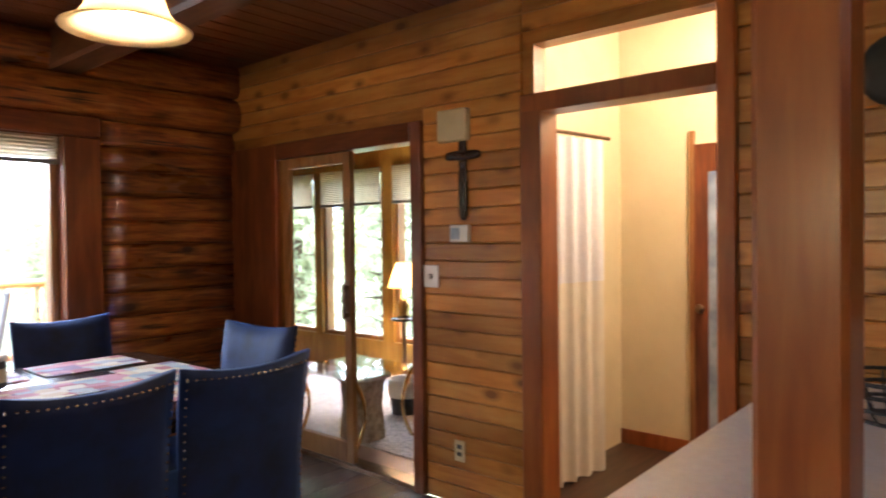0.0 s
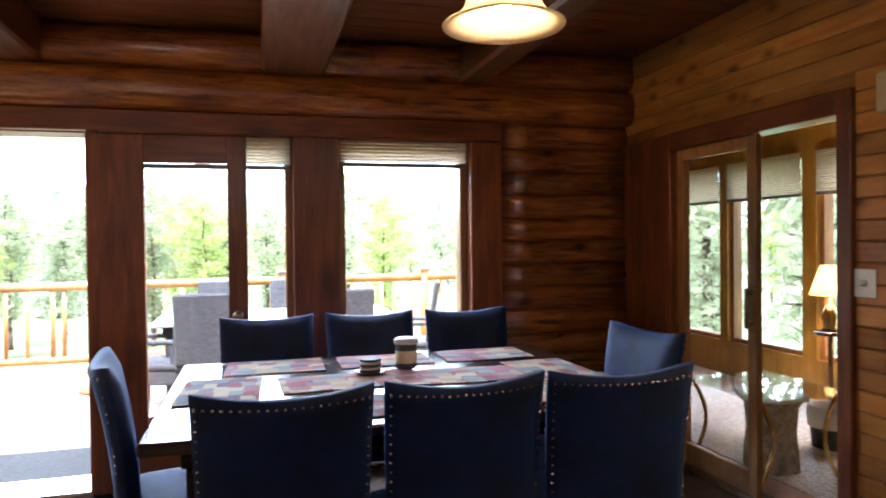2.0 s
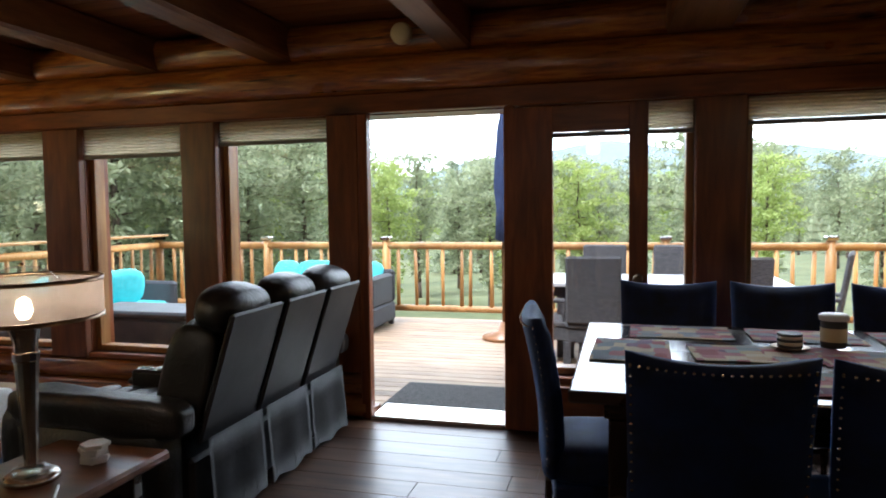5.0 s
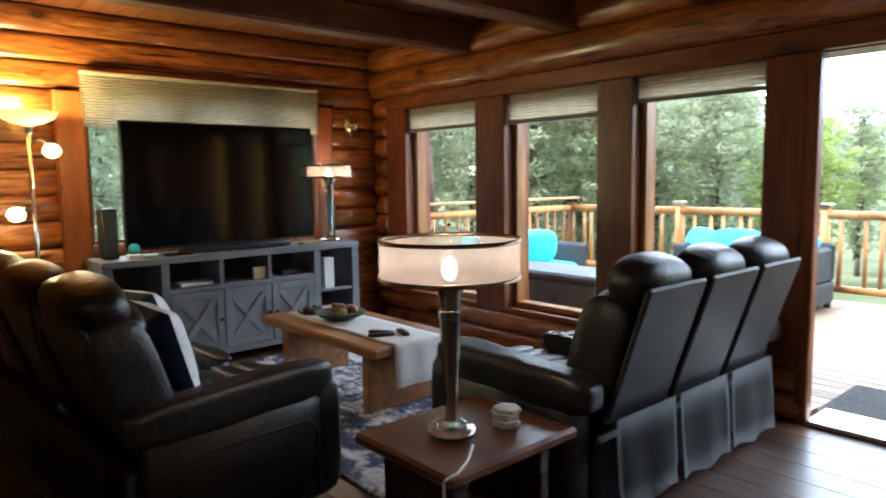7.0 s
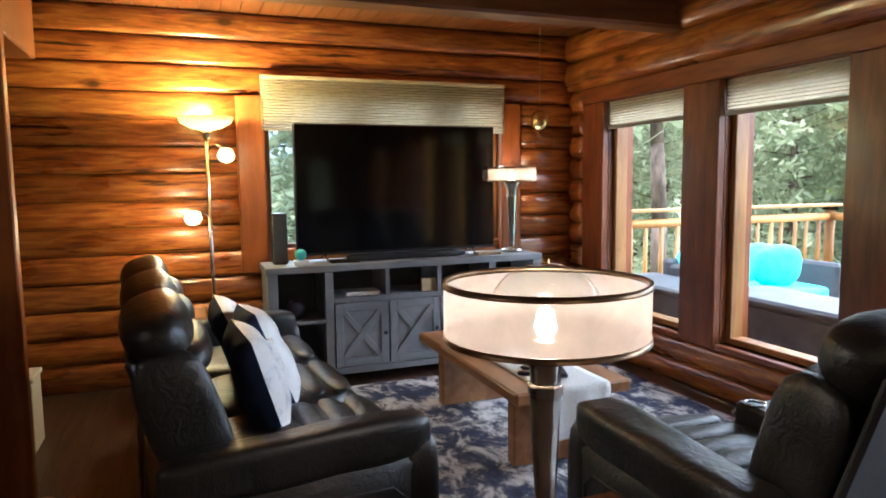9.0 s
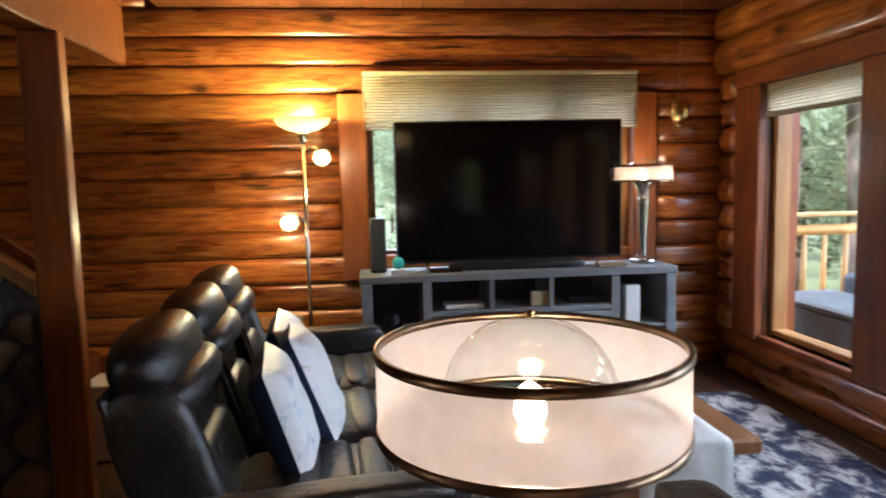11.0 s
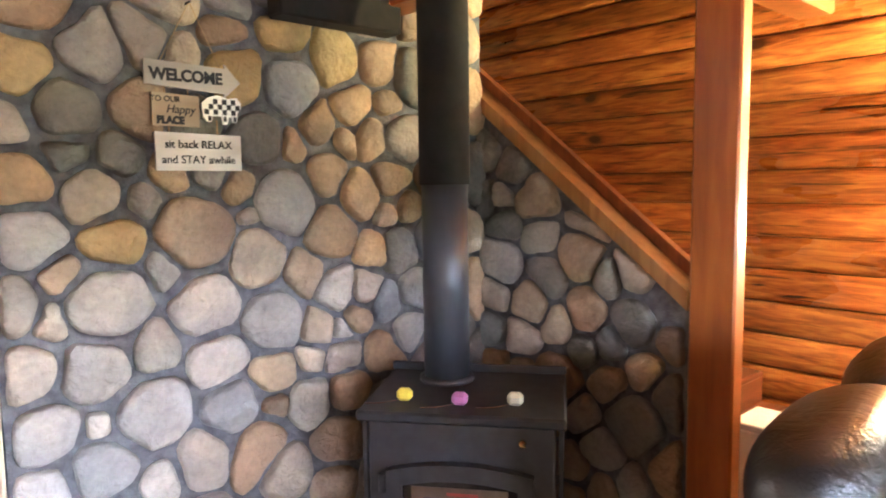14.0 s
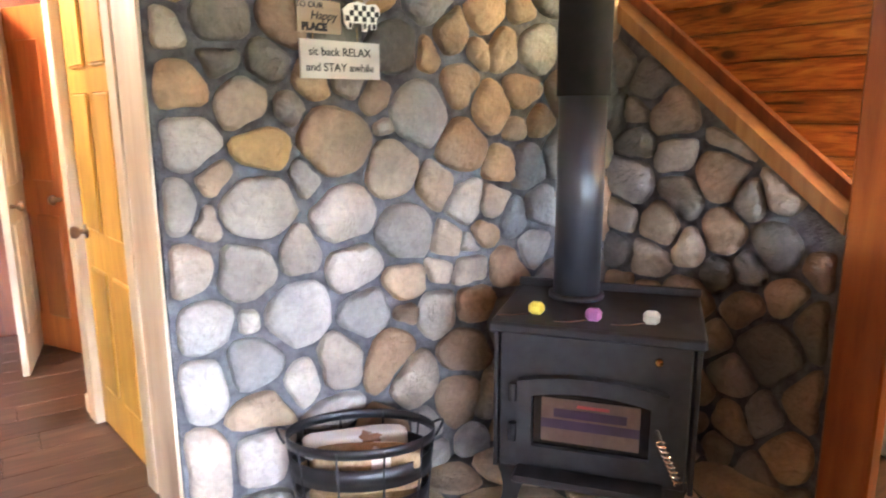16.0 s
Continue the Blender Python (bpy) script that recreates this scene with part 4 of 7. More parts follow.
kn = bmesh.new()
lathe(kn, [(0.0, 0.07), (0.024, 0.065), (0.03, 0.05), (0.022, 0.032), (0.011, 0.028), (0.011, 0)], 14, pose(0.05, -0.02, 0.98, 90))
part("door_knob", kn, M_BRONZE, door_6, "dark knob", True)
part("casing_board", box(-0.04, -0.012, 0, -0.002, 0.02, 2.12, 0.004), M_SASH, door_6, "pine casing")

# sun room beyond the sliding door
bm = bmesh.new()
bx(bm, 5.7, 3.08, 0, 5.85, 8.3, 0.35)
bx(bm, 5.7, 3.08, 2.2, 5.85, 8.3, 2.75)
for a, b_ in ((3.08, 4.45), (5.50, 5.66), (6.66, 6.78), (7.95, 8.3)):
    bx(bm, 5.7, a, 0.35, 5.85, b_, 2.2)
bx(bm, 3.65, 8.15, 0, 5.7, 8.3, 2.75)
bx(bm, 3.65, 5.26, 0, 3.75, 8.15, 2.75)
bx(bm, 3.65, 3.08, 0, 5.7, 3.2, 2.75)
# bright yellow pine carries the lamp's glow on these walls in its colour
solid("wall_sunroom", bm, M_DOORPINE, "varnished wood walls of the sun room", "wall")
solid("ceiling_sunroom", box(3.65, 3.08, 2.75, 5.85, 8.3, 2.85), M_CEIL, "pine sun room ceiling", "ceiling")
solid("floor_sunroom", box(3.65, 3.2, -0.03, 5.7, 8.15, -0.002), M_TILE, "terracotta tile floor", "floor")
for name, a, b_ in (("window_7", 4.45, 5.50), ("window_8", 5.66, 6.66), ("window_9", 6.78, 7.95)):
    window(name, -b_, -a, 0.35, 2.2, 1.80, pose(5.68, 0, 0, 0, 0, -90), "sun room window with a cream blind")

# ---- dining corner ----
def chair_back(w, thick, lean):
    """An upholstered back: slightly hollow, its top edge dipping between raised corners."""
    bm = bmesh.new()
    n, k = 12, 10
    faces = []
    for side in (0, 1):
        rows = []
        for j in range(k + 1):
            t = j / k
            row = []
            for i in range(n + 1):
                s = i / n * 2 - 1
                x = s * w / 2 * (0.93 + 0.07 * t)
                edge = max(abs(s) ** 8, (t > 0.93) * 0.55)
                z = 0.40 + t * (0.615 + 0.018 * s * s) - 0.012 * (t == 1) * (1 - s * s)
                y = -0.02 - lean * t * t + 0.035 * s * s * t + (thick if side else 0.0) * (1 - 0.55 * edge)
                if not side:
                    y += 0.25 * thick * edge
                row.append(bm.verts.new((x, y, z)))
            rows.append(row)
        for a, b in zip(rows, rows[1:]):
            for i in range(n):
                f = (a[i], a[i + 1], b[i + 1], b[i])
                bm.faces.new(f if not side else f[::-1])
        faces.append(rows)
    r0, r1 = faces
    ring = lambda r: r[0][:-1] + [x[-1] for x in r[:-1]] + r[-1][:0:-1] + [x[0] for x in r[:0:-1]]
    a, b = ring(r0), ring(r1)
    for i in range(len(a)):
        j = (i + 1) % len(a)
        bm.faces.new((a[j], a[i], b[i], b[j]))
    bmesh.ops.recalc_face_normals(bm, faces=bm.faces)
    return bm


def build_chair():
    c = thing("dining_chair", "blue velvet parsons dining chair with silver nailhead trim", "chair", None, "chairs round the dining table")
    part("backrest", chair_back(0.52, 0.09, 0.09), M_VELVET, c, "", True)
    part("seat", cushion(bmesh.new(), (0, 0.27, 0.44), (0.50, 0.54, 0.15), Matrix(), 6, 8), M_VELVET, c, "", True)
    part("seat_frame", box(-0.24, 0.02, 0.31, 0.24, 0.52, 0.37, 0.01), M_VELVET, c)
    b = bmesh.new()
    pts = [(s * 0.245, 0.42 + 0.6 * k / 20, 0) for s in (-1, 1) for k in range(20)] + [(-0.245 + 0.49 * k / 20, None, 0) for k in range(21)]
    for x, z, _ in pts:
        s = x / 0.26
        if z is None:
            z, t = 0.985 + 0.012 * s * s, 0.95
        else:
            t = (z - 0.40) / 0.62
        y = -0.02 - 0.09 * t * t + 0.035 * s * s * t - 0.0015 + 0.012 * (abs(s) > 0.9)
        m = Matrix.Translation((x * (0.95 + 0.05 * t), y, z)) @ Matrix.Diagonal((1, 0.6, 1, 1))
        bmesh.ops.create_icosphere(b, subdivisions=1, radius=0.006, matrix=m)
    part("nailhead_trim", b, M_NICKEL, c, "row of silver nailheads", True)
    for x, y in ((-0.2, 0.04), (0.2, 0.04), (-0.2, 0.48), (0.2, 0.48)):
        part("leg", rod(bmesh.new(), (x, y, 0.32), (x * 1.06, y + (y - 0.26) * 0.1, 0.0), 0.026, 0.016, 8), M_DARKWOOD, c, "dark wooden leg")
    part("stretcher", box(-0.21, 0.03, 0.12, 0.21, 0.05, 0.15, 0.004), M_DARKWOOD, c, "dark wooden stretcher")
    return c


first_chair = build_chair()
first_chair.matrix_world = pose(1.03, 2.72, 0)
for x, y, t in ((1.58, 2.72, 1), (2.11, 2.70, -2), (1.01, 4.62, 180), (1.60, 4.62, 180), (2.20, 4.62, 180), (0.45, 3.46, -80), (2.68, 3.49, 97)):
    copy_thing(first_chair, pose(x, y, 0, 0, 0, t))

TT = 0.815
dining_table = thing("dining_table", "large dark glossy wooden dining table", "table", pose(1.56, 3.72, 0))
part("tabletop", box(-0.98, -0.72, TT - 0.045, 0.98, 0.72, TT, 0.008), M_DARKWOOD, dining_table)
part("apron", box(-0.86, -0.60, TT - 0.13, 0.86, 0.60, TT - 0.046, 0.004), M_DARKWOOD, dining_table)
for x, y in ((-0.8, -0.55), (0.8, -0.55), (-0.8, 0.55), (0.8, 0.55)):
    part("leg", box(x - 0.045, y - 0.045, 0, x + 0.045, y + 0.045, TT - 0.131, 0.006), M_DARKWOOD, dining_table)


def placemat(x, y, turn, w=0.48, d=0.33):
    bm = bmesh.new()
    n = 10
    top = [[bm.verts.new((-w / 2 + w * i / n, -d / 2 + d * j / n, 0.004 + 0.004 * noise.noise(Vector((i * 0.5 + x * 9, j * 0.5 + y * 7, 0))) + 0.003)) for i in range(n + 1)] for j in range(n + 1)]
    for a, b in zip(top, top[1:]):
        for i in range(n):
            bm.faces.new((a[i], a[i + 1], b[i + 1], b[i]))
    geo = bmesh.ops.extrude_face_region(bm, geom=list(bm.faces))
    for v in geo["geom"]:
        if isinstance(v, bmesh.types.BMVert):
            v.co.z -= 0.003
    ob = new("placemat", as_mesh("placemat", bm, M_PLACEMAT))
    ob.matrix_world = pose(x, y, TT, 0, 0, turn)
    tagged(ob, "woven patchwork placemat in red and tan lying on the table", "placemat", "placemats on the dining table")


for x in (1.02, 1.58, 2.13):
    placemat(x, 3.26, 2)
    placemat(x + 0.02, 4.20, 179)
placemat(0.80, 3.72, 88)
placemat(2.32, 3.70, 91)
placemat(1.36, 3.74, 3, 0.62, 0.33)
placemat(1.86, 3.70, -4, 0.62, 0.33)
candle = thing("jar_candle", "glass jar candle with a pale lid and dark label", "candle", pose(1.66, 3.93, TT + 0.008))
part("jar", lathe(bmesh.new(), [(0, 0), (0.048, 0.002), (0.052, 0.012), (0.052, 0.115), (0.046, 0.122), (0, 0.122)], 24), M_DARKGREY, candle, "dark wax-filled jar", True)
part("paper_band", lathe(bmesh.new(), [(0.0526, 0.03), (0.053, 0.032), (0.053, 0.088), (0.0526, 0.09)], 24), M_IVORY, candle, "plain paper label", True)
part("lid", lathe(bmesh.new(), [(0.0, 0.123), (0.058, 0.123), (0.060, 0.13), (0.06, 0.142), (0.05, 0.15), (0, 0.151)], 24), M_WHITE, candle, "pale lid", True)
coasters = thing("coaster_stack", "stack of round grey coasters on a saucer", "coasters", pose(1.47, 3.86, TT + 0.008))
part("saucer", lathe(bmesh.new(), [(0, 0), (0.05, 0.0), (0.078, 0.008), (0.08, 0.012), (0.05, 0.008), (0, 0.006)], 24), M_BRONZE, coasters, "", True)
for k in range(5):
    part("coaster", lathe(bmesh.new(), [(0, 0), (0.049, 0), (0.051, 0.003), (0.051, 0.008), (0.049, 0.011), (0, 0.011)], 24, pose(0.002 * (k % 2), 0.0015 * k, 0.009 + k * 0.0125)), M_CERAMIC if k % 2 else M_DARKGREY, coasters)

pendant = thing("pendant_lamp", "lit bell-shaped frosted glass pendant lamp", "lamp", pose(1.76, 2.8, 0.045))
part("shade", lathe(bmesh.new(), [(0.035, 2.30), (0.06, 2.292), (0.095, 2.265), (0.115, 2.225), (0.132, 2.175), (0.165, 2.135), (0.205, 2.118), (0.203, 2.113), (0.16, 2.128), (0.126, 2.172), (0.108, 2.222), (0.09, 2.258), (0.055, 2.284), (0.035, 2.292)], 40), M_FROST, pendant, "frosted amber glass bell", True)
part("bulb", lathe(bmesh.new(), [(0, 2.155), (0.022, 2.162), (0.03, 2.185), (0.024, 2.21), (0.014, 2.24), (0, 2.245)], 16), M_BULB, pendant, "glowing bulb", True)
bpy.data.objects["pendant_bulb"].location.z = 2.18
part("stem", rod(bmesh.new(), (0, 0, 2.29), (0, 0, CEIL - 0.045), 0.01), M_BRONZE, pendant)
part("cap", lathe(bmesh.new(), [(0, 2.34), (0.03, 2.335), (0.042, 2.30), (0.042, 2.285)], 20), M_BRONZE, pendant, "", True)

# things on the board wall
cross = thing("wall_cross", "dark carved wooden wall cross", "cross", pose(EAST - 0.012, 2.79, 1.80))
b = bmesh.new()
for z0, z1, w in ((-0.24, 0.02, 0.055), (0.02, 0.20, 0.048)):
    cushion(b, (0, 0, (z0 + z1) / 2), (0.035, w, z1 - z0 + 0.03), Matrix(), 5, 5, 0.01)
part("upright", b, M_DARKWOOD, cross, "", True)
part("crossbar", cushion(bmesh.new(), (-0.005, 0, 0.09), (0.035, 0.23, 0.05), Matrix(), 5, 5, 0.008), M_DARKWOOD, cross, "", True)
chime = thing("door_chime", "ivory plastic door chime box", "chime", pose(EAST - 0.006, 2.84, 2.05))
part("cover", box(-0.05, -0.10, -0.085, 0, 0.10, 0.085, 0.008), M_IVORY, chime)
thermo = thing("thermostat", "white wall thermostat with grey screen", "thermostat", pose(EAST - 0.006, 2.81, 1.475))
part("case", box(-0.028, -0.065, -0.047, 0, 0.065, 0.047, 0.006), M_WHITE, thermo)
part("screen", box(-0.0295, -0.005, -0.03, -0.0282, 0.052, 0.03), M_BLUEGLASS, thermo)
switch = thing("light_switch", "white light switch plate with round dimmer", "switch", pose(EAST - 0.006, 3.03, 1.24))
part("plate", box(-0.008, -0.055, -0.062, 0, 0.055, 0.062, 0.003), M_WHITE, switch)
part("dimmer", lathe(bmesh.new(), [(0, 0.022), (0.014, 0.02), (0.016, 0)], 14, pose(-0.008, 0, 0, 0, -90)), M_WHITE, switch, "", True)
outlet = thing("wall_outlet", "ivory wall outlet low on the pine boards", "outlet", pose(EAST - 0.006, 2.84, 0.30))
part("plate", box(-0.007, -0.036, -0.058, 0, 0.036, 0.058, 0.003), M_IVORY, outlet)
for z in (-0.028, 0.012):
    part("socket", box(-0.0085, -0.016, z, -0.0072, 0.016, z + 0.022), M_DARKGREY, outlet)
smoke = thing("smoke_detector", "round off-white smoke detector on a beam", "detector", pose(-0.605, 4.80, 2.572))
part("body", lathe(bmesh.new(), [(0, 0.045), (0.055, 0.043), (0.068, 0.03), (0.07, 0)], 24, pose(0, 0, 0, 90)), M_IVORY, smoke, "", True)

# kitchen counter and its post
kitchen = thing("kitchen_counter", "white laminate kitchen counter on a pine cabinet", "counter", pose(0, 0, 0))
part("worktop", box(1.72, 0.20, 0.89, 3.50, 1.20, 0.93, 0.012), M_LAMINATE, kitchen)
part("cabinet", box(1.80, 0.28, 0.0, 3.50, 1.10, 0.889, 0.005), M_SASH, kitchen)
solid("kitchen_post", box(1.97, 0.76, 0.931, 2.12, 0.91, CEIL, 0.012), M_POST, "square fir post standing at the kitchen counter", "post")
basket_k = thing("bread_basket", "round dark wire basket on the counter", "basket", pose(2.95, 0.80, 0.931))
b = bmesh.new()
for z, r in ((0.01, 0.10), (0.05, 0.135), (0.09, 0.15), (0.125, 0.155)):
    pipe_run(b, [(r * math.cos(a * 0.2618), r * math.sin(a * 0.2618), z) for a in range(25)], 0.006, 6)
for k in range(16):
    a = k * math.pi / 8
    pipe_run(b, [(r * math.cos(a), r * math.sin(a), z) for z, r in ((0.01, 0.10), (0.05, 0.135), (0.125, 0.155))], 0.004, 5)
part("wire", b, M_DARKGREY, basket_k, "", True)
towel = thing("paper_box", "white cardboard box on the counter", "box", pose(3.28, 0.62, 0.931))
part("body", box(-0.10, -0.14, 0, 0.10, 0.14, 0.24, 0.006), M_WHITE, towel)
plate = thing("wall_outlet", "white double outlet above the kitchen counter", "outlet", pose(EAST - 0.006, 0.42, 1.32))
part("plate", box(-0.007, -0.06, -0.058, 0, 0.06, 0.058, 0.003), M_WHITE, plate)
skillet = thing("wall_ornament", "dark round iron ornament hung on the pine boards", "ornament", pose(EAST - 0.008, 0.86, 2.02))
part("disc", lathe(bmesh.new(), [(0, 0.03), (0.10, 0.028), (0.125, 0.018), (0.13, 0)], 24, pose(0, 0, 0, 0, -90)), M_IRON, skillet, "", True)

# made-up fixture, out of view, to house the kitchen fill light
kl = thing("ceiling_light", "added frosted glass ceiling light, unseen behind the walk", "ceiling light", pose(1.4, -0.9, CEIL))
part("diffuser", lathe(bmesh.new(), [(0.0, -0.10), (0.09, -0.092), (0.15, -0.06), (0.17, -0.015), (0.17, 0.0)], 24), M_FROST, kl, "frosted glass bowl", True)
bpy.data.objects["kitchen_bulb"].location = (1.4, -0.9, CEIL - 0.16)

# sun room furniture
glass_table = thing("glass_table", "clear glass table on curved brass legs", "table", pose(3.99, 4.20, 0.012))
part("top", box(-0.33, -0.36, 0.50, 0.33, 0.36, 0.514, 0.004), M_CLEAR, glass_table, "clear glass top")
for x, y in ((-0.28, -0.30), (0.28, -0.30), (-0.28, 0.30), (0.28, 0.30)):
    pts = [(x * (1 - 0.35 * math.sin(t / 12 * math.pi)), y, 0.50 * (1 - t / 12)) for t in range(13)]
    part("leg", pipe_run(bmesh.new(), pts, 0.014), M_BRASS, glass_table, "curved brass leg", True)
stool = thing("carved_stool", "carved whitewashed hexagonal side stool", "stool", pose(4.02, 4.16, 0.012))
b = bmesh.new()
lathe(b, [(0, 0.0), (0.17, 0.0), (0.165, 0.10), (0.15, 0.24), (0.165, 0.40), (0.19, 0.44), (0, 0.44)], 6)
part("body", b, M_FURCARV, stool)
part("top", lathe(bmesh.new(), [(0, 0.441), (0.22, 0.441), (0.225, 0.455), (0.22, 0.47), (0, 0.47)], 6), M_LAMINATE, stool)
rug_s = solid("sunroom_rug", box(3.9, 3.4, 0.0, 5.5, 6.2, 0.012, 0.004), M_SISAL, "pale woven rug on tile floor", "rug", "")
bin_ = thing("waste_bin", "grey waste bin with a white liner bag", "bin", pose(4.70, 4.38, 0.012))
part("bucket", lathe(bmesh.new(), [(0, 0), (0.11, 0), (0.135, 0.27), (0.13, 0.27), (0.105, 0.01), (0, 0.01)], 20), M_DARKGREY, bin_, "", True)
part("liner", lathe(bmesh.new(), [(0.138, 0.14), (0.145, 0.22), (0.14, 0.285), (0.128, 0.28), (0.12, 0.2)], 20), M_WHITE, bin_, "white plastic bag", True)
side_lamp = thing("sunroom_lamp", "lit table lamp with pleated yellow shade on stand", "lamp", pose(5.42, 5.08, 0.0) @ Matrix.Diagonal((1, 1, 0.92, 1)))
part("stand", rod(bmesh.new(), (0, 0, 0.03), (0, 0, 0.72), 0.02), M_BRONZE, side_lamp)
part("foot", lathe(bmesh.new(), [(0, 0), (0.14, 0), (0.14, 0.012), (0.03, 0.03), (0, 0.03)], 20), M_BRONZE, side_lamp, "", True)
part("shelf", lathe(bmesh.new(), [(0, 0.70), (0.12, 0.70), (0.125, 0.715), (0.12, 0.73), (0, 0.73)], 20), M_DARKWOOD, side_lamp, "", True)
part("base", lathe(bmesh.new(), [(0, 0.731), (0.07, 0.735), (0.05, 0.78), (0.07, 0.86), (0.04, 0.95), (0.015, 0.97), (0.015, 1.12), (0, 1.12)], 20), M_BRASS, side_lamp, "", True)
part("shade", lathe(bmesh.new(), [(0.155, 1.05), (0.075, 1.31), (0.072, 1.308), (0.152, 1.05)], 28), M_SHADE, side_lamp, "yellow cloth shade", True)
bpy.data.objects["sunroom_lamp_bulb"].location = (5.42, 5.08, 1.09)

# ---- living corner ----
def build_sofa(name, label, group, n, seat_w=0.56, arm=0.20, cloth=M_BACKCLOTH, tuck=0.0):
    """A row of padded leather recliner seats that face +y, its rear foot at y = 0."""
    s = thing(name, label, "sofa", None, group)
    W = n * seat_w
    for side, x in ((-1, -W / 2 - arm / 2), (1, W / 2 + arm / 2)):
        a = part("arm", cushion(bmesh.new(), (x, 0.50, 0.55), (arm, 0.92, 0.17), pose(0, 0, 0.0, 2.0), 5, 9, 0.012), M_LEATHER, s, "padded leather arm", True)
        b = bmesh.new()
        bx(b, x - arm / 2 + 0.012, 0.10, 0.03, x + arm / 2 - 0.012, 0.93, 0.52, 0.03)
        part("side_panel", b, M_LEATHER, s, "leather side panel", True)
        xo = x + side * (arm / 2 - 0.010)
        loop = [(xo, 0.22, 0.07), (xo, 0.22, 0.36), (xo, 0.27, 0.41), (xo, 0.78, 0.41), (xo, 0.83, 0.36), (xo, 0.83, 0.07)]
        part("seam", pipe_run(bmesh.new(), loop, 0.006, 6), M_LEATHER, s, "raised piped seam", True)
        part("arm_front", cushion(bmesh.new(), (x, 0.90, 0.31), (arm - 0.008, 0.13, 0.53), Matrix(), 5, 7, 0.008), M_LEATHER, s, "padded arm front", True)
    for k in range(n):
        x = -W / 2 + seat_w * (k + 0.5)
        part("seat", cushion(bmesh.new(), (x, 0.58, 0.41), (seat_w - 0.015, 0.66, 0.22), Matrix(), 5, 9, 0.014), M_LEATHER, s, "", True)
        for j in range(4):
            part("seat_rib", cushion(bmesh.new(), (x, 0.50 + 0.12 * j, 0.512), (seat_w - 0.09, 0.115, 0.045), Matrix(), 3, 5, 0.006), M_LEATHER, s, "", True)
        part("footrest", cushion(bmesh.new(), (x, 0.93, 0.26), (seat_w - 0.015, 0.12, 0.36), Matrix(), 5, 7, 0.008), M_LEATHER, s, "", True)
        lean = pose(x, 0.16, 0.42, 17)
        b = bmesh.new()
        cushion(b, (0, 0.06, 0.15), (seat_w - 0.04, 0.22, 0.30), lean, 4, 8, 0.012)
        cushion(b, (0, 0.045, 0.37), (seat_w - 0.05, 0.20, 0.22), lean, 3.5, 8, 0.012)
        for e in (-1, 1):
            cushion(b, (e * (seat_w / 2 - 0.055), 0.05, 0.27), (0.10, 0.25, 0.52), lean, 3.5, 6, 0.01)
        part("backrest", b, M_LEATHER, s, "", True)
        b = bmesh.new()
        cushion(b, (0, 0.02 + 0.7 * tuck, 0.60 - 0.5 * tuck), (seat_w - 0.035, 0.24, 0.23), lean, 2.5, 10, 0.012)
        cushion(b, (0, 0.06 + 0.5 * tuck, 0.46), (seat_w - 0.04, 0.23 + 0.4 * tuck, 0.15), lean, 2.5, 8, 0.012)
        part("headrest", b, M_LEATHER, s, "plump leather headrest", True)
        b = bmesh.new()
        bx(b, x - seat_w / 2 + 0.025, -0.115, 0.40, x + seat_w / 2 - 0.025, -0.085, 1.0 - tuck, 0.012)
        for v in b.verts:
            v.co.y += 0.17 + tuck - (v.co.z - 0.40) * 0.33
        part("back_panel", b, cloth, s, "upright back panel")
        b = bmesh.new()
        nn = 14
        rows = []
        for j in range(4):
            z = 0.44 - j * 0.135
            rows.append([b.verts.new((x - seat_w / 2 + 0.02 + (seat_w - 0.04) * i / nn, 0.005 - 0.028 * (j / 3) - 0.007 * (j / 3) * math.sin(i * 0.75 + k * 2), z + 0.012 * (j == 3) * math.sin(i * 0.7))) for i in range(nn + 1)])
        for a, c in zip(rows, rows[1:]):
            for i in range(nn):
                b.faces.new((a[i], a[i + 1], c[i + 1], c[i]))
        bmesh.ops.solidify(b, geom=list(b.faces), thickness=0.006)
        part("back_skirt", b, cloth, s, "loose back skirt", True)
    part("base", box(-W / 2, 0.08, 0.03, W / 2, 0.86, 0.34, 0.02), M_DARKGREY, s)
    for x in (-W / 2 + 0.06, W / 2 - 0.06):
        for y in (0.14, 0.8):
            part("foot", box(x - 0.03, y - 0.03, 0, x + 0.03, y + 0.03, 0.03), M_BLACKPLASTIC, s)
    return s


row_sofa = build_sofa("recliner_sofa", "black leather home-theatre recliner row with grey backs", "leather recliner sofas", 3, 0.505, 0.19)
row_sofa.matrix_world = pose(-1.02, 3.97, 0, 0, 0, 90)
cup = part("cup_console", box(-0.28, 0.35, 0.5, -0.20, 0.80, 0.60, 0.015), M_LEATHER, row_sofa, "console with cup holders")
for y in (0.62, 0.73):
    part("cup_holder", lathe(bmesh.new(), [(0.036, 0.598), (0.043, 0.604), (0.043, 0.607), (0.034, 0.607), (0.034, 0.602)], 18, pose(-0.24, y, 0)), M_NICKEL, cup, "metal cup ring", True)
side_sofa = build_sofa("recliner_sofa", "black leather reclining sofa with printed pillows on it", "leather recliner sofas", 3, 0.655, 0.15, M_LEATHER, 0.07)
side_sofa.matrix_world = pose(-3.05, 1.48, 0, 0, 0, 4.5) @ Matrix.Diagonal((1, 1, 0.99, 1))


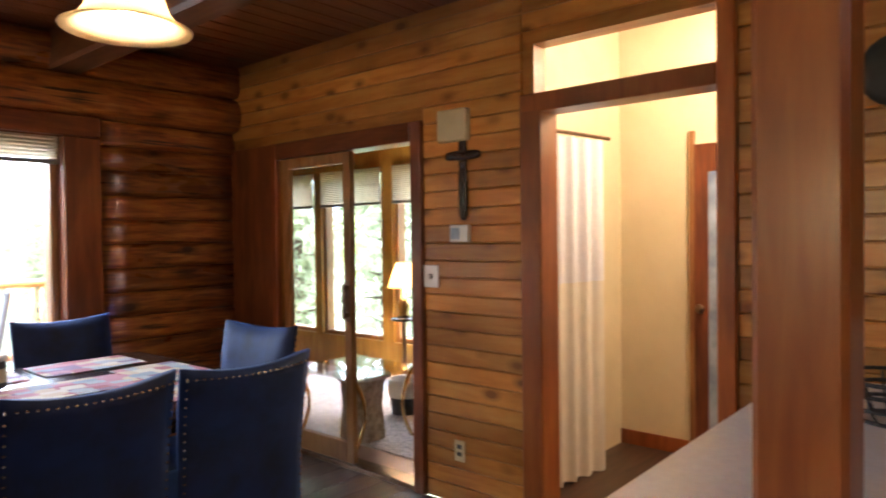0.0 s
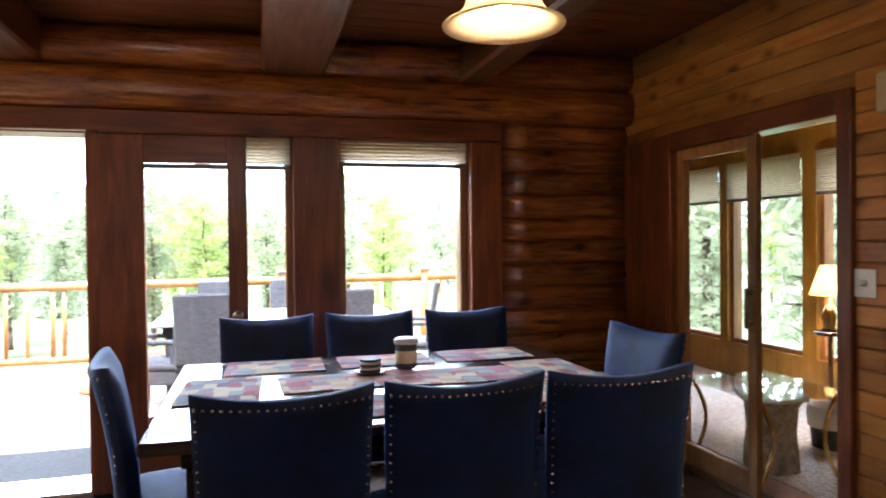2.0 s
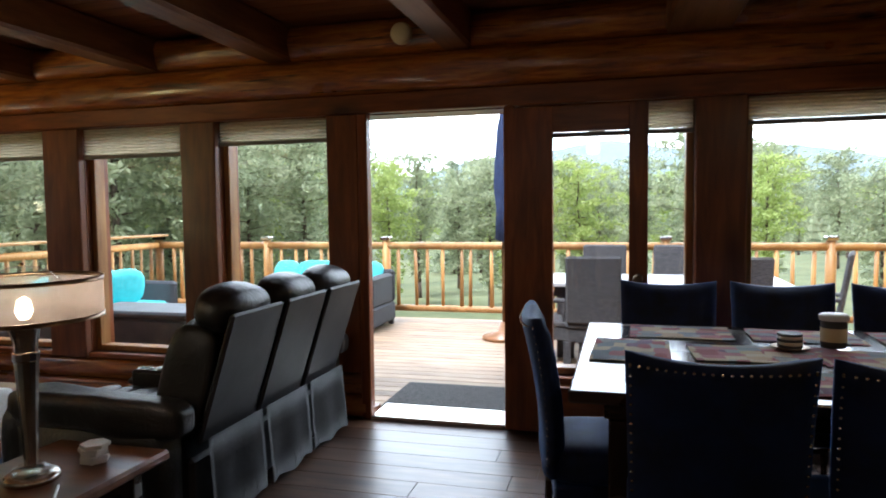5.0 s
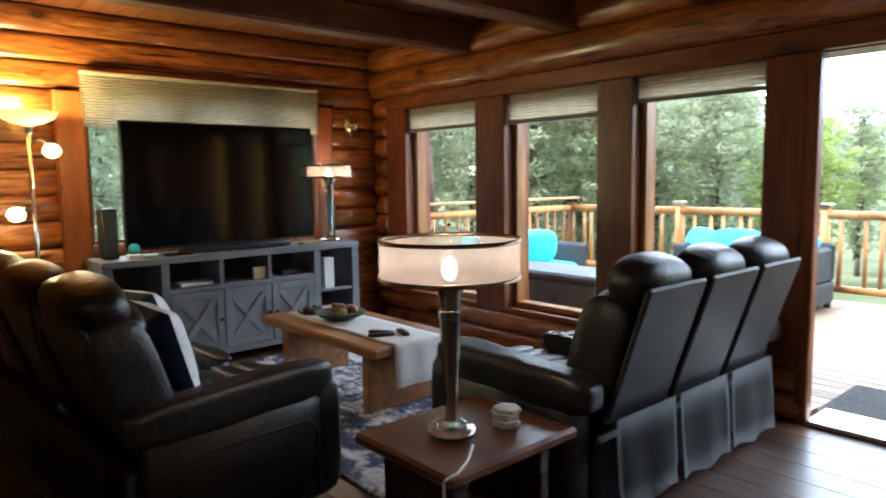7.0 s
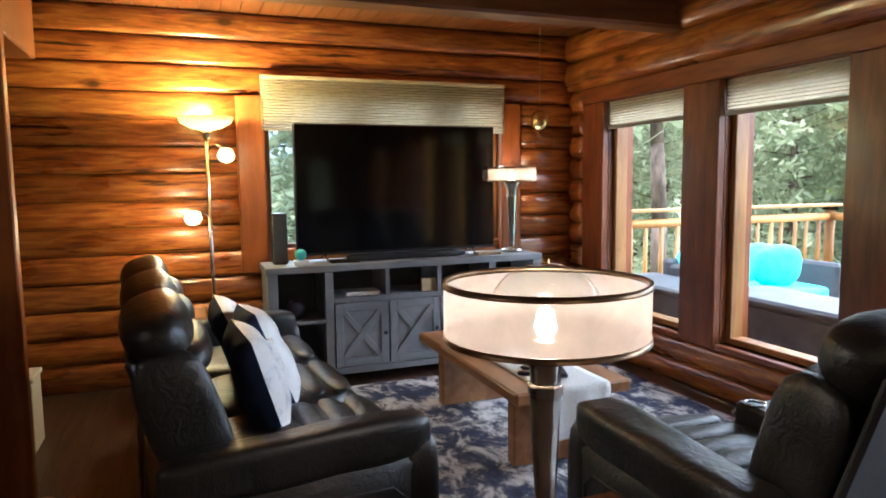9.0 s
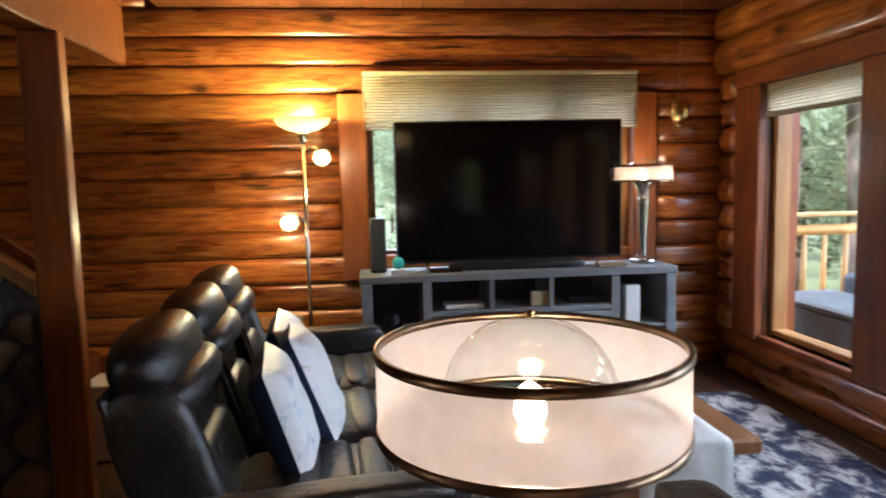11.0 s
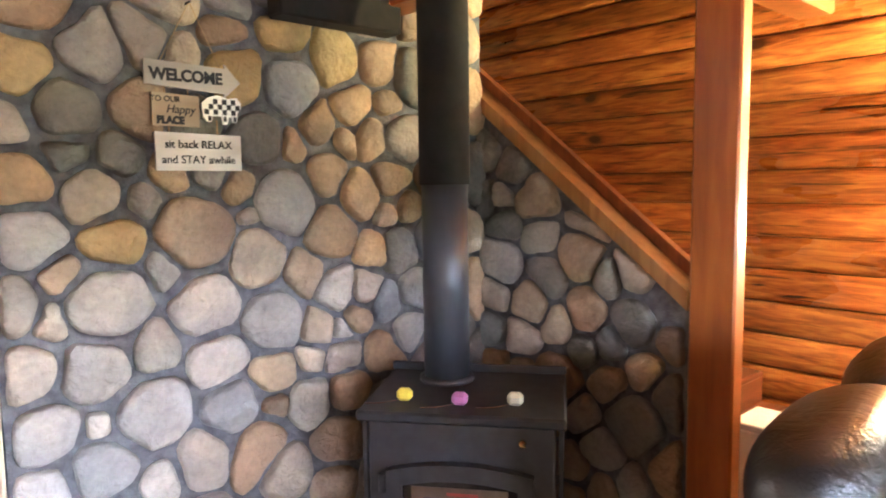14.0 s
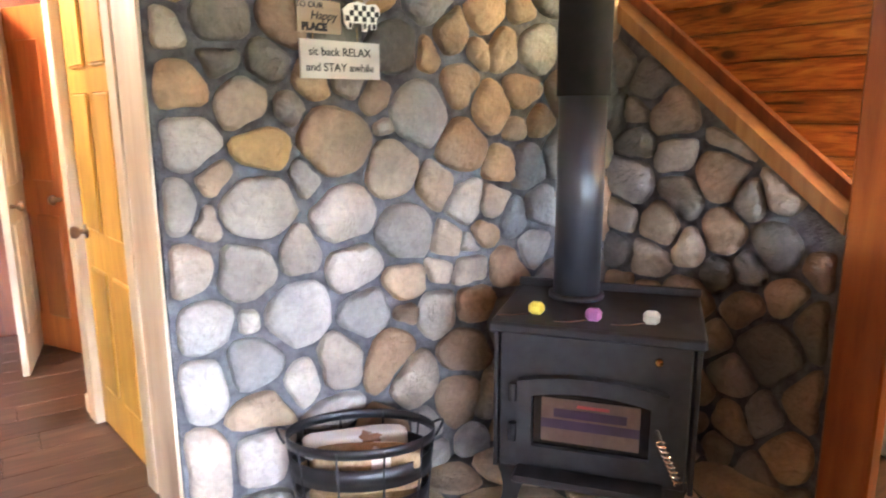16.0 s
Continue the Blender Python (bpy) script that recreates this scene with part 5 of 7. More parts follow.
def pillow_half(sz, thick, side, seed):
    """One half of a stuffed square pillow: drawn-in sides, pointed corners, crinkled cloth."""
    bm = bmesh.new()
    n = 22
    rows = []
    for i in range(n + 1):
        row = []
        for j in range(n + 1):
            u, v = i / n * 2 - 1, j / n * 2 - 1
            k = max(0.0, (1 - u ** 4) * (1 - v ** 4))
            x, y = u * sz / 2 * (1 - 0.06 * (1 - v * v)) * (1 - 0.05 * v * v), v * sz / 2 * (1 - 0.06 * (1 - u * u)) * (1 - 0.05 * u * u)
            w = noise.noise(Vector((x * 9 + seed, y * 9, seed))) + 0.6 * noise.noise(Vector((x * 22, y * 7 + seed, 2)))
            row.append(bm.verts.new((x, y, side * (thick * k ** 0.55 + 0.016 * w * k))))
        rows.append(row)
    for a, b in zip(rows, rows[1:]):
        for j in range(n):
            f = (a[j], b[j], b[j + 1], a[j + 1])
            bm.faces.new(f if side > 0 else f[::-1])
    return bm


for i, (x, y, z, rx, ry, rz, sz) in enumerate(((-2.60, 1.95, 0.71, -73, 3, 7, 0.44), (-2.94, 2.02, 0.72, -69, -3, 6, 0.47), (-3.32, 1.92, 0.71, -66, 4, 4, 0.44))):
    pil = thing("throw_pillow", "white printed satin throw pillow with navy back on the sofa", "pillow", pose(x, y, z - 0.02, rx, ry, rz), "pillows on the sofa")
    part("back_cover", pillow_half(sz, 0.085, -1, i * 3.7), M_NAVY, pil, "navy velvet back", True)
    part("front_cover", pillow_half(sz, 0.085, 1, i * 5.1), M_PILLOW, pil, "crinkled white satin front with faded print", True)

solid("area_rug", box(-4.45, 2.62, 0.0, -1.62, 4.78, 0.014, 0.005), M_RUG, "navy and white abstract area rug", "rug", "")

# end table, lamp and coasters
end_table = thing("end_table", "reddish acacia wood end table with live edge", "table", pose(-1.255, 2.60, 0))
TOP = 0.505
b = bmesh.new()
bx(b, -0.27, -0.325, TOP - 0.045, 0.27, 0.325, TOP, 0.012)
part("tabletop", b, M_TABLE, end_table)
part("pedestal", box(-0.20, -0.24, 0, 0.20, -0.19, TOP - 0.046, 0.005), M_DARKWOOD, end_table)
part("pedestal", box(-0.20, 0.19, 0, 0.20, 0.24, TOP - 0.046, 0.005), M_DARKWOOD, end_table)
part("shelf", box(-0.19, -0.19, 0.12, 0.19, 0.19, 0.15, 0.004), M_DARKWOOD, end_table)


def build_lamp(name, label, m, shade_r=0.21, scale=1.0):
    """A table lamp: glass foot, tapered nickel stem, flared neck and a sheer drum round a glass dome."""
    t = thing(name, label, "lamp", m)
    k = scale
    part("foot", lathe(bmesh.new(), [(0, 0), (0.085 * k, 0), (0.092 * k, 0.006), (0.092 * k, 0.024), (0.08 * k, 0.030), (0, 0.030)], 36), M_NICKEL, t, "round nickel foot", True)
    part("foot_ring", lathe(bmesh.new(), [(0.045 * k, 0.031), (0.062 * k, 0.034), (0.058 * k, 0.05), (0.035 * k, 0.06), (0.02, 0.06)], 28), M_CLEAR, t, "clear glass collar", True)
    part("stem", lathe(bmesh.new(), [(0.022 * k, 0.05), (0.024 * k, 0.12), (0.040 * k, 0.43), (0.044 * k, 0.435), (0.044 * k, 0.46), (0.040 * k, 0.465), (0, 0.465)], 12), M_NICKEL, t, "tapered fluted nickel stem")
    part("neck", lathe(bmesh.new(), [(0.038 * k, 0.466), (0.040 * k, 0.50), (0.052 * k, 0.545), (0.082 * k, 0.585), (0.080 * k, 0.587), (0.048 * k, 0.55), (0.036 * k, 0.50)], 28), M_NICKEL, t, "flared bright metal neck", True)
    z0, z1 = 0.57 + shade_r * 0.06, 0.57 + shade_r * 0.58
    part("shade", lathe(bmesh.new(), [(shade_r, z0), (shade_r, z1), (shade_r - 0.002, z1), (shade_r - 0.002, z0)], 64), M_ORGANZA, t, "sheer white organza drum", True)
    for z in (z0 - 0.006, z1 - 0.006):
        part("rim", lathe(bmesh.new(), [(shade_r + 0.003, z), (shade_r + 0.003, z + 0.014), (shade_r - 0.006, z + 0.014), (shade_r - 0.006, z), (shade_r + 0.003, z)], 64), M_BRONZE, t, "dark metal rim", True)
    dome = [(0.142, z0 + 0.03)] + [(0.142 * math.cos(a * math.pi / 20), z0 + 0.06 + (z1 - z0 - 0.01) * math.sin(a * math.pi / 20)) for a in range(10)] + [(0, z1 + 0.05)]
    part("dome", lathe(bmesh.new(), dome, 48), M_CLEAR, t, "clear glass dome", True)
    part("bulb", lathe(bmesh.new(), [(0, 0.575), (0.016, 0.58), (0.028, 0.605), (0.020, 0.645), (0, 0.66)], 14), M_BULB, t, "glowing bulb", True)
    b = bmesh.new()
    for a in range(3):
        c, s_ = math.cos(a * 2.094), math.sin(a * 2.094)
        pipe_run(b, [(0.03 * c, 0.03 * s_, 0.57), (0.12 * c, 0.12 * s_, 0.585), (shade_r * c, shade_r * s_, z0 + 0.004)], 0.003, 6)
    part("spider", b, M_BRONZE, t)
    part("finial", lathe(bmesh.new(), [(0.0, z1 + 0.062), (0.01, z1 + 0.058), (0.006, z1 + 0.052), (0.014, z1 + 0.049), (0, z1 + 0.048)], 14), M_BRASS, t, "", True)
    return t


build_lamp("table_lamp", "lit table lamp with sheer drum shade on end table", pose(-1.263, 2.534, TOP), 0.253)
build_lamp("table_lamp", "lit table lamp with sheer drum shade on media console", pose(-4.80, 4.22, 0.882), 0.20)
bpy.data.objects["table_lamp_bulb"].location = (-1.263, 2.534, TOP + 0.695)
bpy.data.objects["console_lamp_bulb"].location = (-4.80, 4.22, 0.882 + 0.665)
cord = thing("lamp_cord", "clear lamp cord hanging over the table edge", "cord", pose(-0.14, 0.045, 0))
part("wire", pipe_run(bmesh.new(), [(-0.98, 2.46, TOP + 0.006), (-0.90, 2.36, TOP + 0.005), (-0.85, 2.27, TOP + 0.006), (-0.845, 2.212, TOP + 0.004), (-0.845, 2.204, 0.50), (-0.85, 2.22, 0.30), (-0.86, 2.25, 0.02)], 0.005, 8), M_WHITE, cord, "", True)
stack = thing("coaster_stack", "stack of white hexagonal stone coasters on end table", "coasters", pose(-1.185, 2.74, TOP))
for k in range(5):
    part("coaster", lathe(bmesh.new(), [(0, 0), (0.052, 0), (0.054, 0.003), (0.054, 0.011), (0.052, 0.014), (0, 0.014)], 6, pose(0.004 * math.sin(k * 2), 0.004 * math.cos(k * 3), k * 0.0145, 0, 0, k * 9)), M_CERAMIC, stack)

# coffee table with runner and bowl
coffee = thing("coffee_table", "thick honey-coloured wood coffee table with slab legs", "table", pose(-3.33, 3.47, 0.014))
part("tabletop", box(-0.72, -0.33, 0.375, 0.72, 0.33, 0.44, 0.012), M_COFFEE, coffee)
for x in (-0.50, 0.52):
    part("leg", box(x - 0.04, -0.26, 0, x + 0.04, 0.26, 0.374, 0.008), M_COFFEE, coffee, "solid slab leg")
runner = thing("table_runner", "white linen runner draped over the coffee table end", "runner", pose(-3.33, 3.47, 0.456))
b = bmesh.new()
prof = [(-0.60, 0.0)] + [(-0.6 + 1.3 * k / 10, 0.0) for k in range(1, 11)] + [(0.725, -0.006), (0.732, -0.03), (0.735, -0.12), (0.738, -0.20), (0.74, -0.26)]
rows = [[b.verts.new((x + (0.008 * math.sin(j * 1.3) if z < -0.01 else 0), -0.19 + 0.38 * j / 10 + 0.004 * math.sin(x * 9), z + 0.002)) for j in range(11)] for x, z in prof]
for r0, r1 in zip(rows, rows[1:]):
    for j in range(10):
        b.faces.new((r0[j], r0[j + 1], r1[j + 1], r1[j]))
geo = bmesh.ops.extrude_face_region(b, geom=list(b.faces))
for v in geo["geom"]:
    if isinstance(v, bmesh.types.BMVert):
        v.co += Vector((0.004 if v.co.z < -0.004 else 0, 0, 0.004))
bmesh.ops.recalc_face_normals(b, faces=b.faces)
part("cloth", b, M_LINEN, runner, "", True)
bowl = thing("decor_bowl", "dark shallow bowl filled with dried pods", "bowl", pose(-3.45, 3.45, 0.462))
part("dish", lathe(bmesh.new(), [(0, 0), (0.07, 0.0), (0.15, 0.035), (0.18, 0.06), (0.172, 0.06), (0.14, 0.04), (0, 0.012)], 32), M_IRON, bowl, "", True)
rb = random.Random(8)
for k in range(16):
    a, r = rb.uniform(0, 6.28), rb.uniform(0.0, 0.11)
    part("dried_pod", cushion(bmesh.new(), (r * math.cos(a), r * math.sin(a), 0.055 + rb.uniform(0, 0.045)), (rb.uniform(0.05, 0.09), rb.uniform(0.04, 0.07), rb.uniform(0.035, 0.06)), Matrix(), 2.4, 4, 0.01), M_TABLE if k % 3 else M_CORD, bowl, "", True)
tray = thing("wood_tray", "small dark carved tray with trinkets on the runner", "tray", pose(-3.80, 3.43, 0.462, 0, 0, 15))
part("tray", lathe(bmesh.new(), [(0, 0), (0.09, 0), (0.11, 0.02), (0.105, 0.022), (0.085, 0.006), (0, 0.006)], 24), M_DARKWOOD, tray, "", True)
for k in range(6):
    part("trinket", cushion(bmesh.new(), (0.05 * math.cos(k * 1.05), 0.05 * math.sin(k * 1.05), 0.03), (0.05, 0.04, 0.045), Matrix(), 2.4, 4, 0.01), M_DARKWOOD, tray, "", True)
for x, y, t in ((-2.90, 3.40, 30), (-2.80, 3.50, -20), (-2.84, 3.36, 65)):
    rc = thing("remote_control", "black remote control lying on the runner", "remote", pose(x, y, 0.462, 0, 0, t), "remotes")
    part("body", cushion(bmesh.new(), (0, 0, 0.011), (0.17, 0.045, 0.022), Matrix(), 6, 5), M_BLACKPLASTIC, rc, "", True)

# media console
CX, CF, CY0, CY1, CT = -4.98, -4.56, 2.20, 4.37, 0.882
console = thing("media_console", "grey farmhouse media console with X-front doors", "console", pose(0, 0, 0))
part("top", box(CX, CY0, CT - 0.05, CF, CY1, CT, 0.005), M_GREYPAINT, console)
part("bottom_shelf", box(CX, CY0 + 0.02, 0.07, CF + 0.0, CY1 - 0.02, 0.12, 0.004), M_GREYPAINT, console)
part("back", box(CX, CY0 + 0.02, 0.12, CX + 0.015, CY1 - 0.02, CT - 0.05), M_DARKGREY, console)
for y in (CY0 + 0.01, CY0 + 0.41, CY1 - 0.47, CY1 - 0.08):
    part("upright", box(CX + 0.016, y, 0.0, CF - 0.002, y + 0.07 if y < CY0 + 0.1 or y > CY1 - 0.1 else y + 0.06, CT - 0.051, 0.004), M_GREYPAINT, console)
part("shelf", box(CX + 0.016, CY0 + 0.471, 0.60, CF - 0.004, CY1 - 0.471, 0.635, 0.003), M_GREYPAINT, console)
for y in (CY0 + 0.86, CY0 + 1.27):
    part("divider", box(CX + 0.016, y, 0.636, CF - 0.004, y + 0.03, CT - 0.051), M_GREYPAINT, console)
for y0, y1 in ((CY0 + 0.081, CY0 + 0.409), (CY1 - 0.409, CY1 - 0.081)):
    part("shelf", box(CX + 0.016, y0, 0.46, CF - 0.01, y1, 0.485, 0.003), M_GREYPAINT, console)
dw = (CY1 - 0.471 - (CY0 + 0.471)) / 3
for k in range(3):
    y0 = CY0 + 0.471 + dw * k + 0.004
    y1 = y0 + dw - 0.008
    d = part("door", box(CF - 0.022, y0, 0.125, CF - 0.008, y1, 0.595), M_GREYPAINT, console, "grey plank door")
    for a in ((y0, 0.125, y0 + 0.06, 0.595), (y1 - 0.06, 0.125, y1, 0.595), (y0 + 0.06, 0.125, y1 - 0.06, 0.185), (y0 + 0.06, 0.535, y1 - 0.06, 0.595)):
        part("frame_board", box(CF - 0.008, a[0], a[1], CF + 0.006, a[2], a[3], 0.003), M_GREYPAINT, d)
    yc, zc, hy, hz = (y0 + y1) / 2, 0.36, (y1 - y0) / 2 - 0.06, 0.175
    for sgn in (-1, 1):
        b = bmesh.new()
        ln = math.hypot(hy, hz)
        bx(b, -0.007, -ln, -0.022, 0.006 + 0.001 * sgn, ln, 0.022, 0.002)
        bmesh.ops.transform(b, matrix=pose(CF, yc, zc, sgn * math.degrees(math.atan2(hz, hy)), 0, 0), verts=b.verts)
        part("cross_board", b, M_GREYPAINT, d)
    ky = y1 - 0.03 if k != 2 else y0 + 0.03
    part("knob", lathe(bmesh.new(), [(0, 0.03), (0.014, 0.026), (0.016, 0.018), (0.007, 0.012), (0.007, 0)], 12, pose(CF + 0.006, ky, 0.36, 0, 90)), M_IRON, d, "black knob", True)

tv = thing("television", "large black flat-screen television on the console", "television", pose(-4.86, 3.27, 0))
part("cabinet", box(-0.04, -0.81, 0.925, 0.012, 0.81, 1.905, 0.006), M_BLACKPLASTIC, tv)
part("screen", box(0.0125, -0.797, 0.945, 0.0155, 0.797, 1.893), M_SCREEN, tv, "dark glossy screen")
for y in (-0.6, 0.6):
    b = bmesh.new()
    pipe_run(b, [(-0.12, y, CT + 0.008), (-0.02, y, 0.94), (0.12, y, CT + 0.008)], 0.009, 8)
    part("foot", b, M_NICKEL, tv, "", True)
bar = thing("soundbar", "long black soundbar in front of the television", "soundbar", pose(-4.72, 3.28, CT))
part("body", cushion(bmesh.new(), (0, 0, 0.028), (0.09, 0.95, 0.056), Matrix(), 8, 6), M_BLACKPLASTIC, bar, "", True)
spk = thing("speaker", "tall narrow black speaker on the console", "speaker", pose(-4.82, 2.33, CT))
part("body", box(-0.07, -0.055, 0, 0.07, 0.055, 0.37, 0.01), M_BLACKPLASTIC, spk)
part("grille", box(0.0705, -0.047, 0.02, 0.075, 0.047, 0.35, 0.002), M_DARKGREY, spk)
clock = thing("night_light", "small teal and pink glowing ornament on white base", "ornament", pose(-4.66, 2.46, CT))
part("base", box(-0.04, -0.05, 0, 0.04, 0.05, 0.035, 0.005), M_WHITE, clock)
part("globe", cushion(bmesh.new(), (0, 0, 0.075), (0.07, 0.08, 0.08), Matrix(), 2.2, 7), M_CUSH, clock, "", True)
for x, y, z, sx, sy, sz, mm, nm, lb in ((-4.70, 2.78, CT, 0.12, 0.22, 0.02, M_DARKWOOD, "book", "thin dark book lying on the console"), (-4.68, 3.94, CT, 0.10, 0.20, 0.025, M_CORD, "box", "small tan box on the console"),
                                    (-4.70, 2.90, 0.635, 0.16, 0.26, 0.03, M_WHITE, "book", "white book lying on the open shelf"), (-4.62, 3.42, 0.635, 0.03, 0.13, 0.10, M_IVORY, "greeting_card", "small framed card on the open shelf"),
                                    (-4.62, 4.06, 0.485, 0.08, 0.10, 0.27, M_WHITE, "carton", "white printed carton on the side shelf"), (-4.75, 3.78, 0.635, 0.22, 0.30, 0.05, M_BLACKPLASTIC, "media_player", "flat black media player on the open shelf")):
    o = thing(nm, lb, nm.replace("_", " "), pose(x, y, z))
    part("body", box(-sx / 2, -sy / 2, 0, sx / 2, sy / 2, sz, 0.004), mm, o)
vase = thing("purple_vase", "small dark purple glass vase on the side shelf", "vase", pose(-4.72, 2.42, 0.485))
part("body", lathe(bmesh.new(), [(0, 0), (0.04, 0), (0.07, 0.05), (0.065, 0.09), (0.04, 0.115), (0.045, 0.13), (0.038, 0.128), (0.05, 0.08), (0, 0.01)], 20), M_PRINTBAND, vase, "", True)

# torchiere beside the log wall
tor = thing("floor_lamp", "lit nickel torchiere floor lamp with two side lights", "lamp", pose(-4.76, 1.86, 0))
part("base", lathe(bmesh.new(), [(0, 0), (0.14, 0), (0.145, 0.012), (0.13, 0.022), (0.03, 0.035), (0, 0.035)], 32), M_NICKEL, tor, "", True)
part("pole", rod(bmesh.new(), (0, 0, 0.03), (0, 0, 1.80), 0.014), M_NICKEL, tor, "", True)
part("shade", lathe(bmesh.new(), [(0.03, 1.835), (0.10, 1.85), (0.165, 1.885), (0.185, 1.925), (0.18, 1.925), (0.16, 1.892), (0.097, 1.858), (0.03, 1.842)], 36), M_FROST, tor, "frosted glass bowl", True)
part("bulb", lathe(bmesh.new(), [(0, 1.845), (0.025, 1.85), (0.03, 1.862), (0.018, 1.874), (0, 1.878)], 14), M_BULB, tor, "glowing bulb", True)
part("collar", lathe(bmesh.new(), [(0.014, 1.77), (0.03, 1.79), (0.025, 1.81), (0.045, 1.836), (0, 1.836)], 20), M_NICKEL, tor, "", True)
for (x, y, z), zz in (((0.06, 0.12, 1.66), 1.76), ((0.03, -0.11, 1.235), 1.30)):
    arm_ = part("arm", pipe_run(bmesh.new(), [(0, 0, zz - 0.06), (x * 0.6, y * 0.5, zz - 0.02), (x, y * 0.95, z + 0.05)], 0.008), M_NICKEL, tor, "", True)
    part("globe", lathe(bmesh.new(), [(0, -0.05), (0.04, -0.035), (0.06, 0.0), (0.045, 0.04), (0.02, 0.055), (0, 0.055)], 20, pose(x, y, z)), M_FROST, arm_, "frosted glass side shade", True)
    part("bulb", lathe(bmesh.new(), [(0, -0.02), (0.02, -0.01), (0.02, 0.015), (0, 0.03)], 12, pose(x, y, z)), M_BULB, arm_, "glowing bulb", True)
bpy.data.objects["torchiere_bulb"].location = (-4.76, 1.86, 1.916)
bpy.data.objects["torchiere_side_bulb"].location = (-4.64, 2.02, 1.66)
bpy.data.objects["torchiere_low_bulb"].location = (-4.68, 1.70, 1.235)
tree_stand = thing("side_stand", "small pale wooden stand behind the floor lamp", "table", pose(-4.62, 1.62, 0))
part("top", box(-0.2, -0.18, 0.57, 0.2, 0.18, 0.60, 0.006), M_COFFEE, tree_stand)
for x in (-0.16, 0.16):
    for y in (-0.14, 0.14):
        part("leg", box(x - 0.02, y - 0.02, 0, x + 0.02, y + 0.02, 0.569, 0.003), M_COFFEE, tree_stand)
bell = thing("hanging_bell", "brass bell hanging on a cord in the corner", "bell", pose(-4.84, 4.50, 0))
part("cup", lathe(bmesh.new(), [(0, 2.04), (0.03, 2.038), (0.066, 2.02), (0.07, 1.93), (0.045, 1.885), (0.02, 1.87), (0, 1.868)], 24), M_BRASS, bell, "", True)
part("clapper", lathe(bmesh.new(), [(0, 1.868), (0.012, 1.86), (0.012, 1.845), (0, 1.84)], 12), M_BRASS, bell, "", True)
part("cord", rod(bmesh.new(), (0, 0, 2.04), (0, 0, CEIL), 0.003, None, 6), M_CORD, bell)

# ---- stove corner ----
HZ = 0.036
stove = thing("wood_stove", "black cast iron wood stove with arched glass door", "stove", pose(-2.46, 0.495, HZ, 0, 0, 128))
part("firebox", box(-0.30, 0.0, 0.22, 0.30, 0.46, 0.70, 0.006), M_IRON, stove)
b = bmesh.new()
bx(b, -0.335, -0.025, 0.70, 0.335, 0.49, 0.735, 0.008)
part("top_plate", b, M_IRON, stove)
part("back_lip", box(-0.335, 0.47, 0.736, 0.335, 0.49, 0.765, 0.003), M_IRON, stove)
for s in (-1, 1):
    part("side_shield", box(s * 0.318 - 0.008, 0.02, 0.20, s * 0.318 + 0.008, 0.46, 0.699, 0.003), M_IRON, stove)


def arch(bm, w, z0, z1, rise, y0, y1, inner=None):
    """A plate with an arched top, or a frame of that shape round an inner one."""
    def loop(w_, za, zb, r):
        pts = [(-w_, za), (w_, za)]
        pts += [(w_ - 2 * w_ * k / 14, zb + r * (1 - (1 - 2 * k / 14) ** 2)) for k in range(15)]
        return pts
    o = loop(w, z0, z1, rise)
    if inner is None:
        f, g = [bm.verts.new((x, y0, z)) for x, z in o], [bm.verts.new((x, y1, z)) for x, z in o]
        bm.faces.new(f)
        bm.faces.new(g[::-1])
        for i in range(len(o)):
            j = (i + 1) % len(o)
            bm.faces.new((f[j], f[i], g[i], g[j]))
    else:
        q = loop(*inner)
        vs = [[bm.verts.new((x, y, z)) for x, z in p] for p, y in ((o, y0), (q, y0), (q, y1), (o, y1))]
        for a, c in ((0, 1), (1, 2), (3, 0)):
            for i in range(len(o)):
                j = (i + 1) % len(o)
                bm.faces.new((vs[a][i], vs[a][j], vs[c][j], vs[c][i]))
    bmesh.ops.recalc_face_normals(bm, faces=bm.faces)
    return bm


door_ = part("door", arch(bmesh.new(), 0.235, 0.265, 0.545, 0.03, -0.035, -0.001, (0.185, 0.325, 0.50, 0.022)), M_IRON, stove, "arched iron door")
part("door_pane", arch(bmesh.new(), 0.185, 0.325, 0.50, 0.022, -0.018, -0.012), M_SCREEN, door_, "dark heat-proof glass")
pl = part("carton_front", box(-0.155, -0.0212, 0.345, 0.155, -0.0185, 0.495), M_WRAP, door_, "printed fire log wrapper behind the glass")
part("carton_band", box(-0.155, -0.0222, 0.392, 0.155, -0.0213, 0.424), M_PRINTBAND, pl, "purple band")
part("carton_bar", box(-0.115, -0.0228, 0.432, 0.115, -0.0213, 0.462), M_PRINTBAND, pl, "dark word bar")
part("carton_bar", box(-0.04, -0.0228, 0.470, 0.06, -0.0213, 0.480), M_RED, pl, "small red word bar")
for z in (0.33, 0.47):
    part("hinge", rod(bmesh.new(), (-0.25, -0.02, z), (-0.25, -0.02, z + 0.06), 0.014, None, 10), M_IRON, door_)
pts = []
for k in range(61):
    t = k / 60
    pts.append((0.215 + 0.06 * t + 0.013 * math.cos(k * 0.9), -0.075 - 0.02 * t + 0.013 * math.sin(k * 0.9), 0.42 - 0.12 * t))
part("spring_handle", pipe_run(bmesh.new(), pts, 0.0035, 6), M_NICKEL, door_, "coiled steel spring handle", True)
part("handle_rod", rod(bmesh.new(), (0.205, -0.04, 0.44), (0.275, -0.095, 0.295), 0.006), M_IRON, door_)
